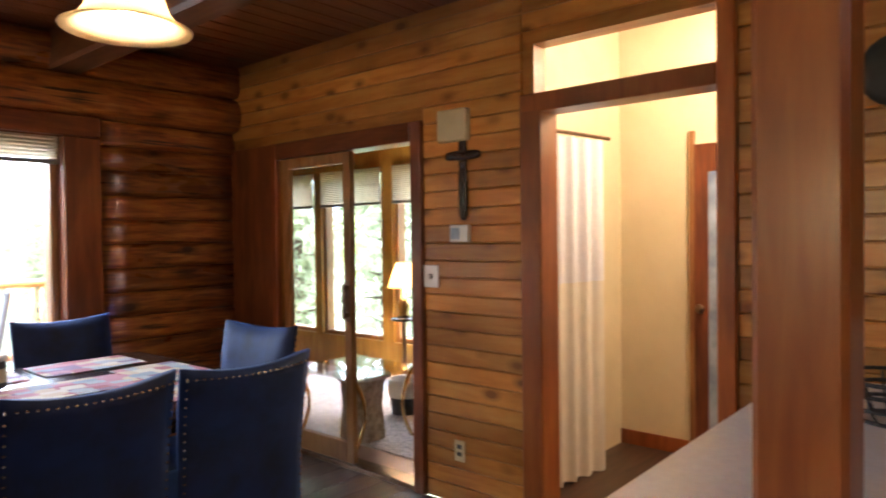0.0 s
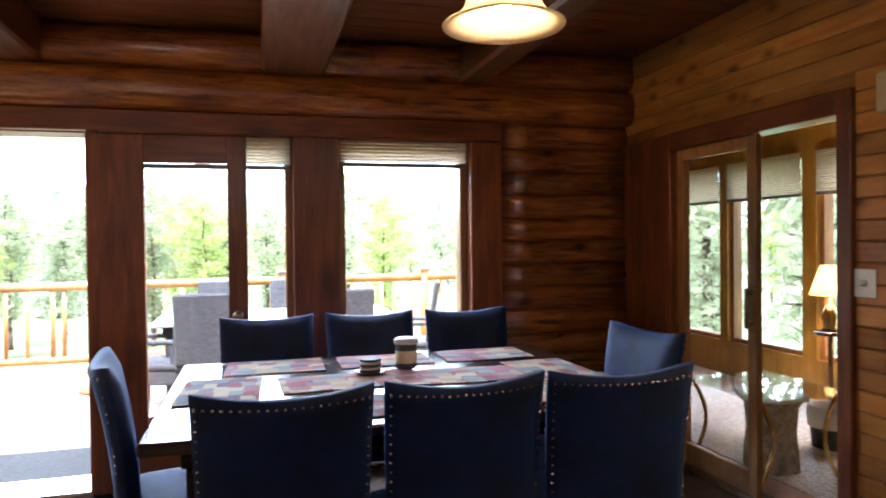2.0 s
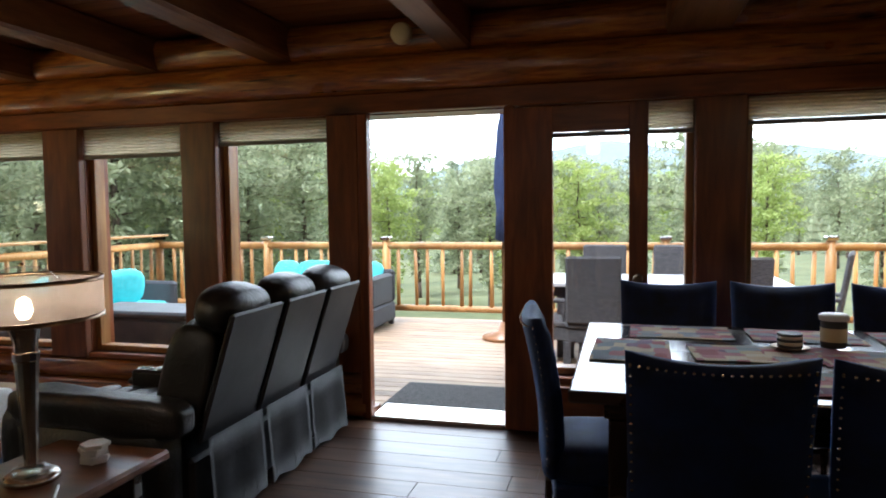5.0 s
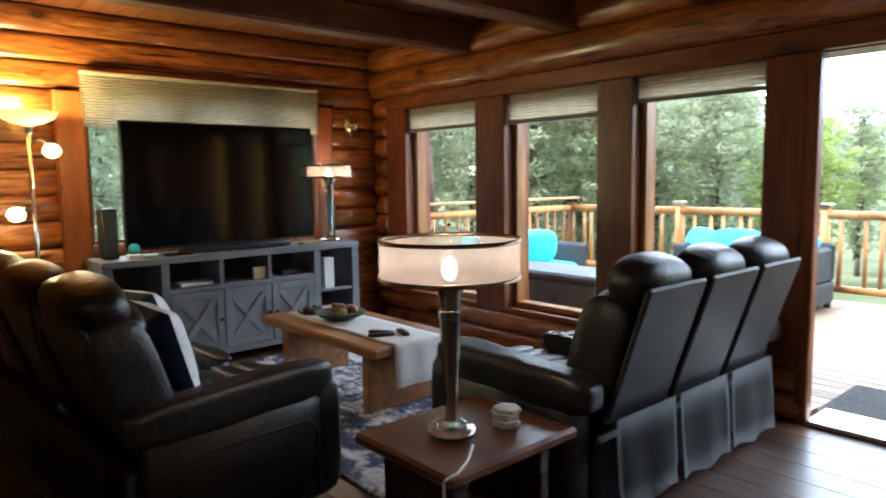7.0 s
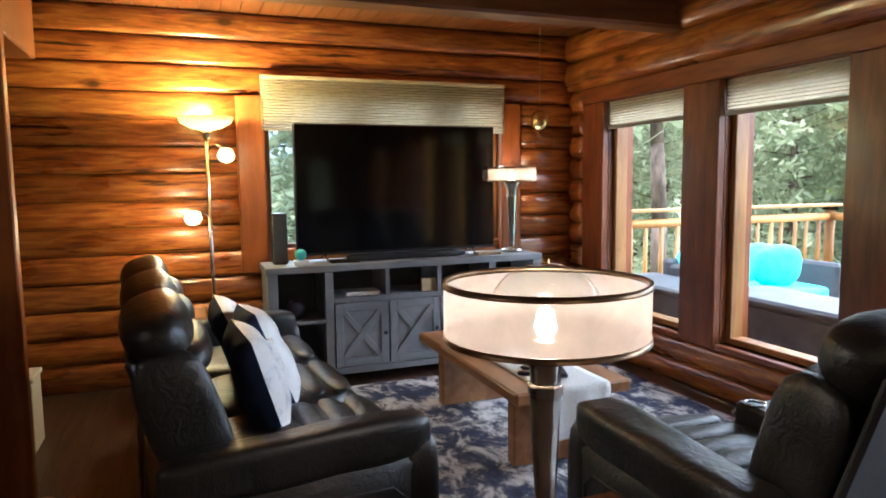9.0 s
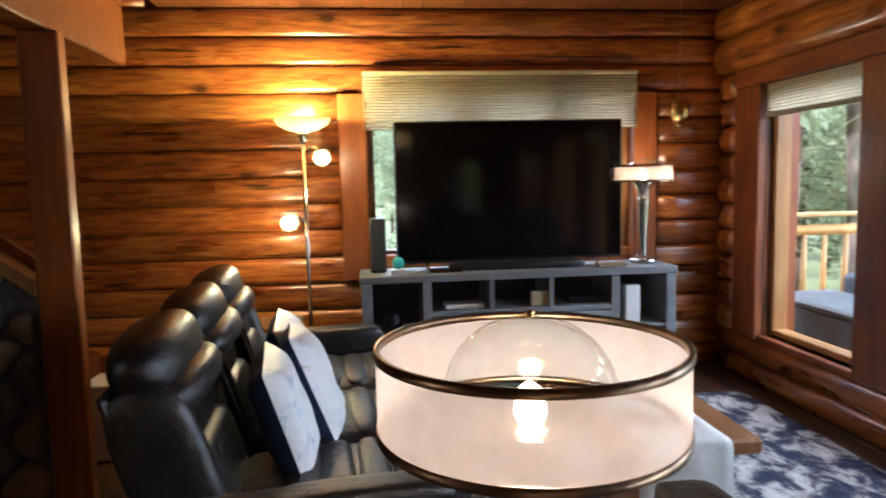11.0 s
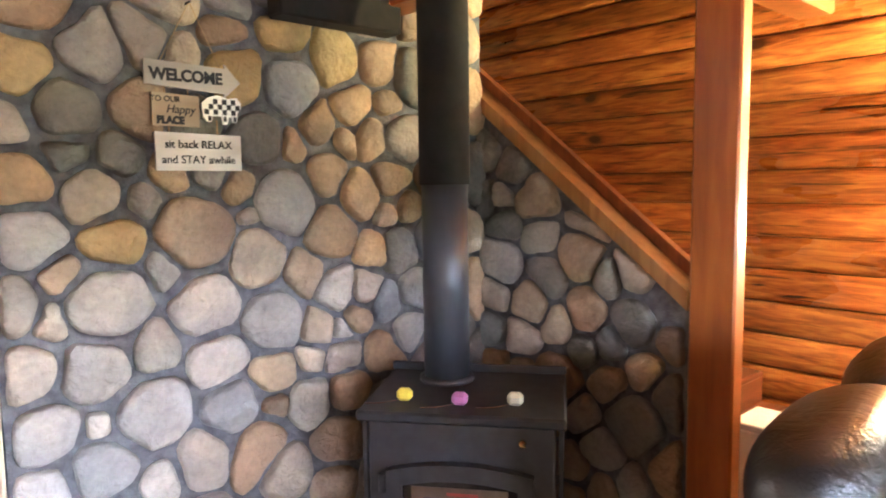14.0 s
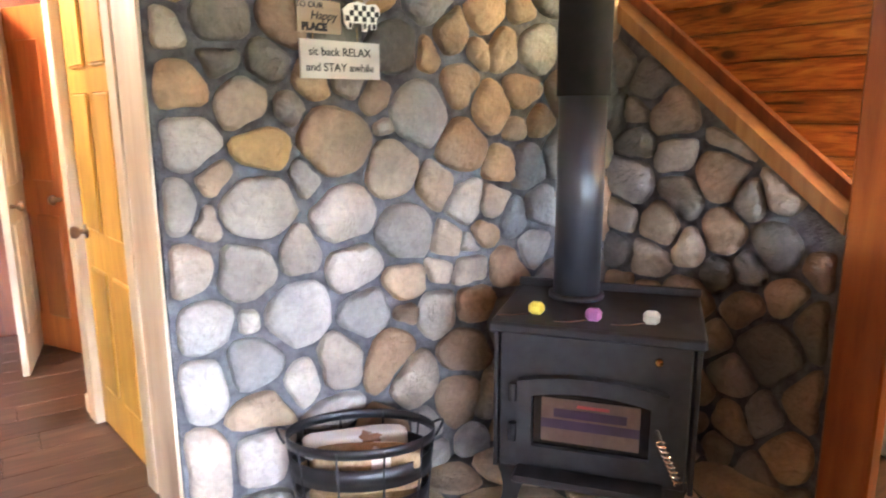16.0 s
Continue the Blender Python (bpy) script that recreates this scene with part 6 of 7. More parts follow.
part("damper_knob", lathe(bmesh.new(), [(0, 0.04), (0.012, 0.036), (0.013, 0.022), (0.006, 0.015), (0.006, 0)], 14, pose(0.2, -0.001, 0.655, 90)), M_BRASS, stove, "small brass damper knob", True)
b = bmesh.new()
bx(b, -0.24, -0.10, 0.215, 0.24, 0.0, 0.24, 0.01)
part("ash_lip", b, M_IRON, stove)
for s in (-1, 1):
    for y in (0.04, 0.42):
        b = bmesh.new()
        n = 6
        rows = []
        for k in range(n + 1):
            t = k / n
            w = 0.055 - 0.028 * math.sin(t * math.pi * 0.8)
            cx = s * (0.25 + 0.045 * t * t)
            rows.append([b.verts.new((cx + dx * w, y + dy * w * 0.7, 0.22 * (1 - t))) for dx, dy in ((-1, -1), (1, -1), (1, 1), (-1, 1))])
        for a, c in zip(rows, rows[1:]):
            for i in range(4):
                b.faces.new((a[i], a[(i + 1) % 4], c[(i + 1) % 4], c[i]))
        b.faces.new(rows[0])
        b.faces.new(rows[-1][::-1])
        bmesh.ops.recalc_face_normals(b, faces=b.faces)
        part("leg", b, M_IRON, stove, "curved iron leg")
part("vent_grid", box(-0.327, 0.05, 0.60, -0.3262, 0.2, 0.68), M_DARKGREY, stove)
flue = thing("stove_pipe", "grey and black stove pipe rising to the ceiling", "pipe", pose(-2.684, 0.192, 0))
part("lower_section", rod(bmesh.new(), (0, 0, HZ + 0.735), (0, 0, 1.50), 0.084, None, 40), M_PIPE, flue, "grey lower pipe", True)
part("upper_section", rod(bmesh.new(), (0, 0, 1.49), (0, 0, CEIL), 0.092, None, 40), M_MATTEBLACK, flue, "black upper pipe", True)
part("collar", lathe(bmesh.new(), [(0.086, HZ + 0.736), (0.10, HZ + 0.736), (0.10, HZ + 0.752), (0.086, HZ + 0.756)], 36), M_IRON, flue, "", True)
for x, y, mm, nm in ((-0.20, 0.10, M_GEM_Y, "yellow"), (-0.01, 0.08, M_GEM_P, "purple"), (0.17, 0.10, M_GEM_W, "pale")):
    g = thing("glass_crystal", nm + " cut glass crystal on a wire on the stove", "crystal", stove.matrix_world @ pose(x, y, 0.7355), "crystals on the stove")
    b = bmesh.new()
    bx(b, -0.026, -0.02, 0.0, 0.026, 0.02, 0.042, 0.012)
    part("crystal", b, mm, g)
    part("wire", pipe_run(bmesh.new(), [(-0.02, -0.02, 0.006), (-0.07, -0.05, 0.004), (-0.12, -0.06, 0.004)], 0.0018, 5), M_NICKEL, g)

# log basket
lb = thing("log_basket", "oval black metal log basket holding wrapped fire logs", "basket", pose(-1.89, -0.01, HZ, 0, 0, 152))


def oval(bm, rx, ry, z0, z1, t=0.004, n=40):
    lo = [[bm.verts.new(((rx + d) * math.cos(2 * math.pi * k / n), (ry + d) * math.sin(2 * math.pi * k / n), z)) for k in range(n)] for d, z in ((0, z0), (0, z1), (-t, z1), (-t, z0))]
    for a in range(4):
        for k in range(n):
            j = (k + 1) % n
            bm.faces.new((lo[a][k], lo[a][j], lo[(a + 1) % 4][j], lo[(a + 1) % 4][k]))
    bmesh.ops.recalc_face_normals(bm, faces=bm.faces)
    return bm


for z0, z1, k in ((0.0, 0.04, 0.84), (0.085, 0.15, 0.88), (0.20, 0.275, 0.93), (0.315, 0.35, 0.97)):
    part("band", oval(bmesh.new(), 0.26 * k, 0.16 * k, z0, z1), M_BLACKPLASTIC, lb, "black metal band", True)
for k in range(10):
    a = 2 * math.pi * k / 10
    part("upright", rod(bmesh.new(), (0.218 * math.cos(a), 0.134 * math.sin(a), 0), (0.25 * math.cos(a), 0.154 * math.sin(a), 0.34), 0.004, None, 6), M_IRON, lb)
part("bottom", lathe(bmesh.new(), [(0, 0.004), (0.15, 0.004), (0.15, 0.012), (0, 0.012)], 30, Matrix.Diagonal((1.4, 0.87, 1, 1))), M_IRON, lb)
part("number_plate", box(-0.05, 0.15, 0.215, 0.05, 0.158, 0.262), M_NICKEL, lb, "pale stamped number plate")
for k in range(2):
    part("carry_loop", pipe_run(bmesh.new(), [(s * 0.25 + 0.03 * (1 if s > 0 else -1) * math.sin(t * math.pi / 8), -0.05 + 0.1 * t / 8, 0.335 + 0.03 * math.sin(t * math.pi / 8)) for s in ((1,) if k else (-1,)) for t in range(9)], 0.005, 6), M_IRON, lb, "", True)
for i, (x, y, z, t, mm) in enumerate(((-0.02, 0.035, 0.285, 8, M_WHITE), (0.02, -0.05, 0.27, -6, M_CORD), (0.0, 0.045, 0.20, 3, M_CORD), (0.02, -0.045, 0.19, 0, M_CORD), (0.0, 0.0, 0.115, 3, M_CORD), (0.0, 0.0, 0.05, 0, M_CORD))):
    lg = thing("fire_log", "paper-wrapped fire log lying in the basket", "fire log", lb.matrix_world @ pose(x, y, z, 0, 0, t), "fire logs")
    part("wrapper", cushion(bmesh.new(), (0, 0, 0), (0.36, 0.085, 0.075), Matrix(), 6, 7, 0.006), mm, lg, "", True)
    if i < 2:
        part("print_band", cushion(bmesh.new(), (0.05, 0, 0), (0.10, 0.087, 0.077), Matrix(), 8, 5), M_COFFEE if i == 0 else M_LAMINATE, lg, "", True)


# hanging sign
def words(body, size, x, y, m, parent, bold=False, shear=0.0):
    c = bpy.data.curves.new("lettering", 'FONT')
    c.body, c.size, c.align_x, c.align_y, c.extrude, c.shear = body, size, 'CENTER', 'CENTER', 0.0012, shear
    c.offset = 0.0022 if bold else 0.0002
    tmp = bpy.data.objects.new("lettering", c)
    scene.collection.objects.link(tmp)
    bpy.context.view_layer.update()
    me = bpy.data.meshes.new_from_object(tmp.evaluated_get(bpy.context.evaluated_depsgraph_get()))
    bpy.data.objects.remove(tmp)
    me.materials.clear()
    me.materials.append(M_INK)
    ob = new("lettering", me)
    ob.parent = parent
    ob.matrix_local = m @ pose(x, y, 0.0062)
    ob["label"] = "dark lettering"
    return ob


FACE = Matrix(((-1, 0, 0, 0), (0, 0, 1, 0), (0, 1, 0, 0), (0, 0, 0, 1)))
sign = thing("welcome_sign", "hanging wooden welcome sign of four small boards", "sign", Matrix.Translation((-1.922, SY + 0.080, 0.108)) @ FACE @ Matrix.Diagonal((0.92, 0.965, 1, 1)))


def board(name, pts, material, t=0.005):
    bm = bmesh.new()
    f, g = [bm.verts.new((x, y, t)) for x, y in pts], [bm.verts.new((x, y, -t)) for x, y in pts]
    bm.faces.new(f)
    bm.faces.new(g[::-1])
    for i in range(len(pts)):
        j = (i + 1) % len(pts)
        bm.faces.new((f[j], f[i], g[i], g[j]))
    bmesh.ops.recalc_face_normals(bm, faces=bm.faces)
    return part(name, bm, material, sign)


a1 = board("arrow_board", [(-0.165, 1.765), (0.11, 1.75), (0.11, 1.735), (0.172, 1.79), (0.115, 1.85), (0.115, 1.835), (-0.165, 1.843)], M_SIGN)
words("WELCOME", 0.052, -0.022, 1.797, Matrix(), a1, True)
a2 = board("tan_board", [(-0.145, 1.635), (0.015, 1.633), (0.015, 1.735), (-0.145, 1.74)], M_SIGNTAN)
words("TO OUR", 0.026, -0.10, 1.72, Matrix(), a2)
words("Happy", 0.038, -0.05, 1.688, Matrix(), a2, False, 0.25)
words("PLACE", 0.032, -0.085, 1.652, Matrix(), a2, True)
a3 = board("long_board", [(-0.14, 1.49), (0.165, 1.49), (0.165, 1.61), (-0.14, 1.615)], M_SIGN)
words("sit back RELAX", 0.038, 0.01, 1.575, Matrix(), a3)
words("and STAY awhile", 0.038, 0.01, 1.525, Matrix(), a3)
bear = board("animal_cutout", [(0.03, 1.67), (0.045, 1.655), (0.06, 1.655), (0.062, 1.675), (0.1, 1.675), (0.102, 1.648), (0.118, 1.648), (0.122, 1.67), (0.135, 1.675), (0.14, 1.655), (0.155, 1.657), (0.158, 1.69), (0.172, 1.705), (0.17, 1.725), (0.155, 1.74), (0.12, 1.735), (0.085, 1.745), (0.05, 1.735), (0.025, 1.715)], M_WHITE)
bear["label"] = "checked animal silhouette board"
for i in range(8):
    for j in range(3):
        if (i + j) % 2 == 0 and not (j == 2 and i in (0, 7)):
            part("check", box(0.034 + i * 0.0165, 1.679 + j * 0.0175, 0.0051, 0.0505 + i * 0.0165, 1.6965 + j * 0.0175, 0.006), M_INK, bear)
for x in (0.047, 0.104, 0.141):
    part("check", box(x, 1.657, 0.0051, x + 0.011, 1.674, 0.006), M_INK, bear)
for p, q in (((-0.11, 1.84), (0.0, 2.04)), ((0.10, 1.835), (0.0, 2.04)), ((-0.10, 1.765), (-0.10, 1.735)), ((-0.02, 1.76), (-0.02, 1.735)), ((0.08, 1.755), (0.08, 1.73)), ((-0.09, 1.64), (-0.09, 1.612)), ((0.08, 1.66), (0.08, 1.612))):
    part("cord", rod(bmesh.new(), (p[0], p[1], 0.0), (q[0], q[1], 0.0), 0.002, None, 6), M_CORD, sign, "thin jute cord")
part("hook", rod(bmesh.new(), (0, 2.04, -0.085), (0, 2.04, 0.01), 0.004, None, 8), M_IRON, sign)
chair_white = thing("storage_chest", "white painted low chest beside the stair post", "chest", pose(-4.07, 0.785, 0))
part("body", box(-0.13, -0.09, 0, 0.13, 0.09, 0.40, 0.01), M_LAMINATE, chair_white)
part("lid", box(-0.14, -0.10, 0.401, 0.14, 0.10, 0.43, 0.006), M_LAMINATE, chair_white)

# ---- deck ----
DZ = -0.05
deck = solid("deck", box(-6.3, 5.27, DZ - 0.20, 5.0, 9.55, DZ - 0.03), M_DECK, "pale weathered wooden deck", "deck")
bm = bmesh.new()
bx(bm, -5.6, 0.002, -0.028, 5.6, 0.136, 0.0, 0.003)
deck_data = as_mesh("deck_board", bm, M_DECK)
for k in range(30):
    ob = new("deck_board", deck_data)
    ob.location = (-0.65, 5.28 + k * 0.142, DZ)
    ob.parent = deck
solid("doormat", box(-1.02, 5.34, DZ + 0.001, 0.12, 6.12, DZ + 0.014, 0.004), M_MAT, "dark grey ribbed doormat outside the deck door", "doormat", "")


def railing(x0, y0, x1, y1, label):
    r = thing("deck_railing", label, "railing", None, "deck railings")
    a, b_ = Vector((x0, y0, 0)), Vector((x1, y1, 0))
    n = max(1, round((b_ - a).length / 1.9))
    rr = random.Random(int(abs(x0 * 31 + y0 * 17)))
    for k in range(n + 1):
        p = a.lerp(b_, k / n)
        post = part("post", rod(bmesh.new(), (p.x, p.y, DZ), (p.x, p.y, 1.04), 0.062, 0.055, 14), M_RAIL, r, "peeled log post", True)
        part("post_cap", box(p.x - 0.07, p.y - 0.07, 1.041, p.x + 0.07, p.y + 0.07, 1.09, 0.01), M_NICKEL, post, "pale post cap")
    for z, rad in ((0.965, 0.05), (0.12, 0.045)):
        part("rail", rod(bmesh.new(), (a.x, a.y, z), (b_.x, b_.y, z + rr.uniform(-0.01, 0.01)), rad, rad * 0.92, 12), M_RAIL, r, "peeled log rail", True)
    m = int((b_ - a).length / 0.2)
    for k in range(1, m):
        p = a.lerp(b_, k / m + rr.uniform(-0.006, 0.006))
        part("baluster", rod(bmesh.new(), (p.x, p.y, 0.13), (p.x + rr.uniform(-0.015, 0.015), p.y, 0.95), rr.uniform(0.022, 0.032), rr.uniform(0.018, 0.026), 8), M_RAIL, r, "", True)
    return r


railing(-6.0, 9.3, 4.9, 9.3, "honey-coloured peeled log deck railing")
railing(-6.0, 5.5, -6.0, 9.3, "honey-coloured peeled log deck railing on the side")
part("cap_board", box(-6.09, 5.4, 1.092, -5.91, 9.4, 1.125, 0.006), M_RAIL, bpy.data.objects["deck_railing.001"])


def wicker_sofa(w, m, label):
    s = thing("wicker_sofa", label, "outdoor sofa", m, "deck sofas")
    part("frame", box(-w / 2, -0.40, 0.06, w / 2, 0.42, 0.30, 0.02), M_WICKER, s)
    part("back", box(-w / 2, -0.42, 0.301, w / 2, -0.32, 0.72, 0.03), M_WICKER, s)
    for x in (-w / 2, w / 2 - 0.12):
        part("arm", box(x, -0.319, 0.301, x + 0.12, 0.42, 0.68, 0.03), M_WICKER, s)
    n = max(1, round((w - 0.24) / 0.62))
    for k in range(n):
        x = -w / 2 + 0.12 + (w - 0.24) * (k + 0.5) / n
        part("seat_cushion", cushion(bmesh.new(), (x, 0.06, 0.39), ((w - 0.24) / n - 0.01, 0.70, 0.15), Matrix(), 6, 7), M_CUSH, s, "turquoise seat cushion", True)
        part("back_cushion", cushion(bmesh.new(), (x, -0.23, 0.66), ((w - 0.24) / n - 0.02, 0.16, 0.42), pose(0, 0, 0, 8), 4, 7), M_CUSH, s, "turquoise back cushion", True)
    for x in (-w / 2 + 0.05, w / 2 - 0.05):
        for y in (-0.36, 0.36):
            part("leg", box(x - 0.03, y - 0.03, 0, x + 0.03, y + 0.03, 0.06), M_BLACKPLASTIC, s)
    return s


wicker_sofa(1.5, pose(-4.84, 6.86, DZ + 0.001, 0, 0, -90), "dark wicker deck sofa with turquoise cushions by railing")
wicker_sofa(1.5, pose(-2.90, 8.62, DZ + 0.001, 0, 0, 180), "dark wicker deck sofa with turquoise cushions facing the house")
for x, y, t in ((-4.72, 7.05, 65), (-3.45, 8.5, 160)):
    p_ = new("throw_pillow", as_mesh("throw_pillow", cushion(bmesh.new(), (0, 0, 0), (0.45, 0.16, 0.42), Matrix(), 2.8, 8), M_CUSH, True))
    p_.matrix_world = pose(x, y, DZ + 0.66, 12, 0, t)
    tagged(p_, "turquoise throw pillow on the deck sofa", "pillow", "deck pillows")
chest = thing("deck_box", "dark grey resin storage box on the deck", "storage box", pose(-4.75, 5.80, DZ + 0.001))
part("body", box(-0.55, -0.26, 0, 0.55, 0.26, 0.52, 0.02), M_SLATEDARK, chest)
part("lid", box(-0.57, -0.28, 0.521, 0.57, 0.28, 0.58, 0.02), M_SLATEDARK, chest)
second_box = copy_thing(chest, pose(-3.36, 5.79, DZ + 0.001))
second_box.scale = (1, 1, 1.12)
fire_t = thing("low_table", "low dark wicker table on the deck", "table", pose(-3.05, 7.15, DZ + 0.001))
part("base", box(-0.4, -0.4, 0, 0.4, 0.4, 0.38, 0.02), M_WICKER, fire_t)
part("top", box(-0.43, -0.43, 0.381, 0.43, 0.43, 0.40, 0.006), M_PATIO, fire_t)


def wicker_chair(m):
    c = thing("patio_chair", "grey wicker high-back patio chair", "chair", m, "patio chairs")
    b = bmesh.new()
    bx(b, -0.25, -0.02, 0.42, 0.25, 0.03, 1.06, 0.02)
    for v in b.verts:
        v.co.y -= (v.co.z - 0.42) * 0.16
    part("back", b, M_WICKERGREY, c)
    part("seat", box(-0.26, 0.0, 0.37, 0.26, 0.52, 0.43, 0.02), M_WICKERGREY, c)
    part("skirt", box(-0.245, 0.02, 0.24, 0.245, 0.50, 0.369, 0.01), M_WICKERGREY, c)
    for x in (-0.23, 0.23):
        for y in (0.03, 0.48):
            part("leg", box(x - 0.022, y - 0.022, 0, x + 0.022, y + 0.022, 0.239), M_WICKERGREY, c)
        part("armrest", box(x - 0.03, -0.02, 0.60, x + 0.03, 0.48, 0.64, 0.012), M_WICKERGREY, c)
        part("arm_post", box(x - 0.02, 0.44, 0.431, x + 0.02, 0.47, 0.599), M_WICKERGREY, c)
    return c


for x, y, t in ((0.50, 6.95, 0), (1.75, 6.95, 4), (0.55, 8.75, 180), (1.35, 8.75, 178), (2.75, 7.75, 72), (-0.16, 7.40, -105)):
    wicker_chair(pose(x, y, DZ + 0.001, 0, 0, t))
ptab = thing("patio_table", "grey stone-topped patio dining table", "table", pose(1.15, 7.85, DZ + 0.001))
part("top", box(-1.15, -0.52, 0.72, 1.15, 0.52, 0.76, 0.008), M_PATIO, ptab)
part("apron", box(-1.05, -0.44, 0.63, 1.05, 0.44, 0.719, 0.004), M_WICKER, ptab)
for x in (-0.98, 0.98):
    for y in (-0.38, 0.38):
        part("leg", box(x - 0.05, y - 0.05, 0, x + 0.05, y + 0.05, 0.63, 0.005), M_WICKER, ptab)
umb = thing("patio_umbrella", "closed navy patio umbrella in a stone base", "umbrella", pose(-0.56, 8.25, DZ + 0.001))
part("base", lathe(bmesh.new(), [(0, 0), (0.25, 0), (0.25, 0.04), (0.08, 0.09), (0.04, 0.2), (0, 0.2)], 28), M_COFFEE, umb, "", True)
part("pole", rod(bmesh.new(), (0, 0, 0.1), (0, 0, 2.62), 0.022), M_BRONZE, umb, "", True)
b = bmesh.new()
lathe(b, [(0.03, 2.60), (0.07, 2.42), (0.10, 2.05), (0.115, 1.75), (0.085, 1.50), (0.10, 1.15), (0.02, 1.12)], 16)
for v in b.verts:
    r = 1 + 0.22 * math.sin(8 * math.atan2(v.co.y, v.co.x))
    v.co.x, v.co.y = v.co.x * r, v.co.y * r
part("canopy", b, M_NAVY, umb, "folded navy canvas", True)
porch = thing("porch_beam", "timber porch beam carrying the outdoor fan", "beam", None, "", "structure")
part("beam", box(0.45, 5.27, 2.72, 0.63, 7.2, 2.92, 0.01), M_BEAM, porch)
fan = thing("ceiling_fan", "outdoor ceiling fan with blades hanging from porch beam", "fan", pose(0.54, 6.6, 0))
part("rod", rod(bmesh.new(), (0, 0, 2.30), (0, 0, 2.72), 0.012), M_BRONZE, fan)
part("motor", lathe(bmesh.new(), [(0, 2.32), (0.07, 2.31), (0.11, 2.27), (0.11, 2.20), (0.06, 2.17), (0, 2.165)], 24), M_BRONZE, fan, "", True)
part("light_bowl", lathe(bmesh.new(), [(0, 2.08), (0.06, 2.09), (0.085, 2.13), (0.085, 2.165), (0, 2.165)], 20), M_PATIO, fan, "", True)
for k in range(5):
    b = bmesh.new()
    bx(b, 0.10, -0.055, -0.004, 0.52, 0.055, 0.004, 0.002)
    bmesh.ops.transform(b, matrix=pose(0, 0, 2.235, 0, 0, 72 * k + 10) @ pose(0, 0, 0, 10), verts=b.verts)
    part("blade", b, M_DARKWOOD, fan)

# ---- ground, trees and hills ----
bm = bmesh.new()
G = 56


def ground_z(x, y):
    d = max(0.0, math.hypot(x, y - 2) - 6)
    return -2.4 - 0.035 * min(d, 60) + 0.7 * noise.noise(Vector((x * 0.05, y * 0.05, 0))) + (max(0.0, d - 70) * 0.035 if d > 70 else 0)


span = [(-1 if i < G / 2 else 1) * 2500 * (abs(i - G / 2) / (G / 2)) ** 3.2 for i in range(G + 1)]
grid = [[bm.verts.new((x, y, ground_z(x, y) if math.hypot(x, y) > 9 else -2.6)) for x in span] for y in span]
for a, b_ in zip(grid, grid[1:]):
    for i in range(G):
        bm.faces.new((a[i], a[i + 1], b_[i + 1], b_[i]))
solid("ground", bm, M_GRASS, "dry mountain meadow falling away from the house", "ground", "structure", True)
bm = bmesh.new()
n = 90
rows = []
for j, (rad, k) in enumerate(((380, 0.0), (460, 0.55), (560, 1.0), (760, 0.2))):
    row = []
    for i in range(n + 1):
        a = radians(-70 + 250 * i / n)
        h = 62 + 46 * noise.noise(Vector((a * 2.2, 0.3, 0))) + 16 * noise.noise(Vector((a * 7, 3.1, j)))
        row.append(bm.verts.new((rad * math.cos(a), rad * math.sin(a), -14 + h * k)))
    rows.append(row)
for a, b_ in zip(rows, rows[1:]):
    for i in range(n):
        bm.faces.new((a[i], a[i + 1], b_[i + 1], b_[i]))
sk = bmesh.new()
rows = [[sk.verts.new((1500 * math.cos(radians(e)) * math.cos(radians(a)), 1500 * math.cos(radians(e)) * math.sin(radians(a)), 1500 * math.sin(radians(e)) - 60)) for a in range(-20, 216, 5)] for e in range(0, 61, 5)]
for a, b_ in zip(rows, rows[1:]):
    for i in range(len(a) - 1):
        sk.faces.new((a[i], b_[i], b_[i + 1], a[i + 1]))
solid("backdrop_sky", sk, M_SKYGLOW, "bright white overcast sky", "sky", "structure", True)
solid("backdrop", bm, M_HAZEHILL, "distant wooded hills with blue-green haze put into their colour", "hills", "structure", True)


def clump(bm, c, r, rnd, n):
    """A loose tuft of small leaf blades."""
    for _ in range(n):
        d = Vector((rnd.gauss(0, 1), rnd.gauss(0, 1), rnd.gauss(0, 0.7)))
        p = c + d * r * 0.5
        u = Vector((rnd.gauss(0, 1), rnd.gauss(0, 1), rnd.gauss(0, 0.8))).normalized() * r * rnd.uniform(0.25, 0.46)
        w = Vector((rnd.gauss(0, 1), rnd.gauss(0, 1), rnd.gauss(0, 1))).cross(u).normalized() * r * rnd.uniform(0.08, 0.15)
        v = [bm.verts.new(p + q) for q in (-u, w, u, -w)]
        bm.faces.new(v)


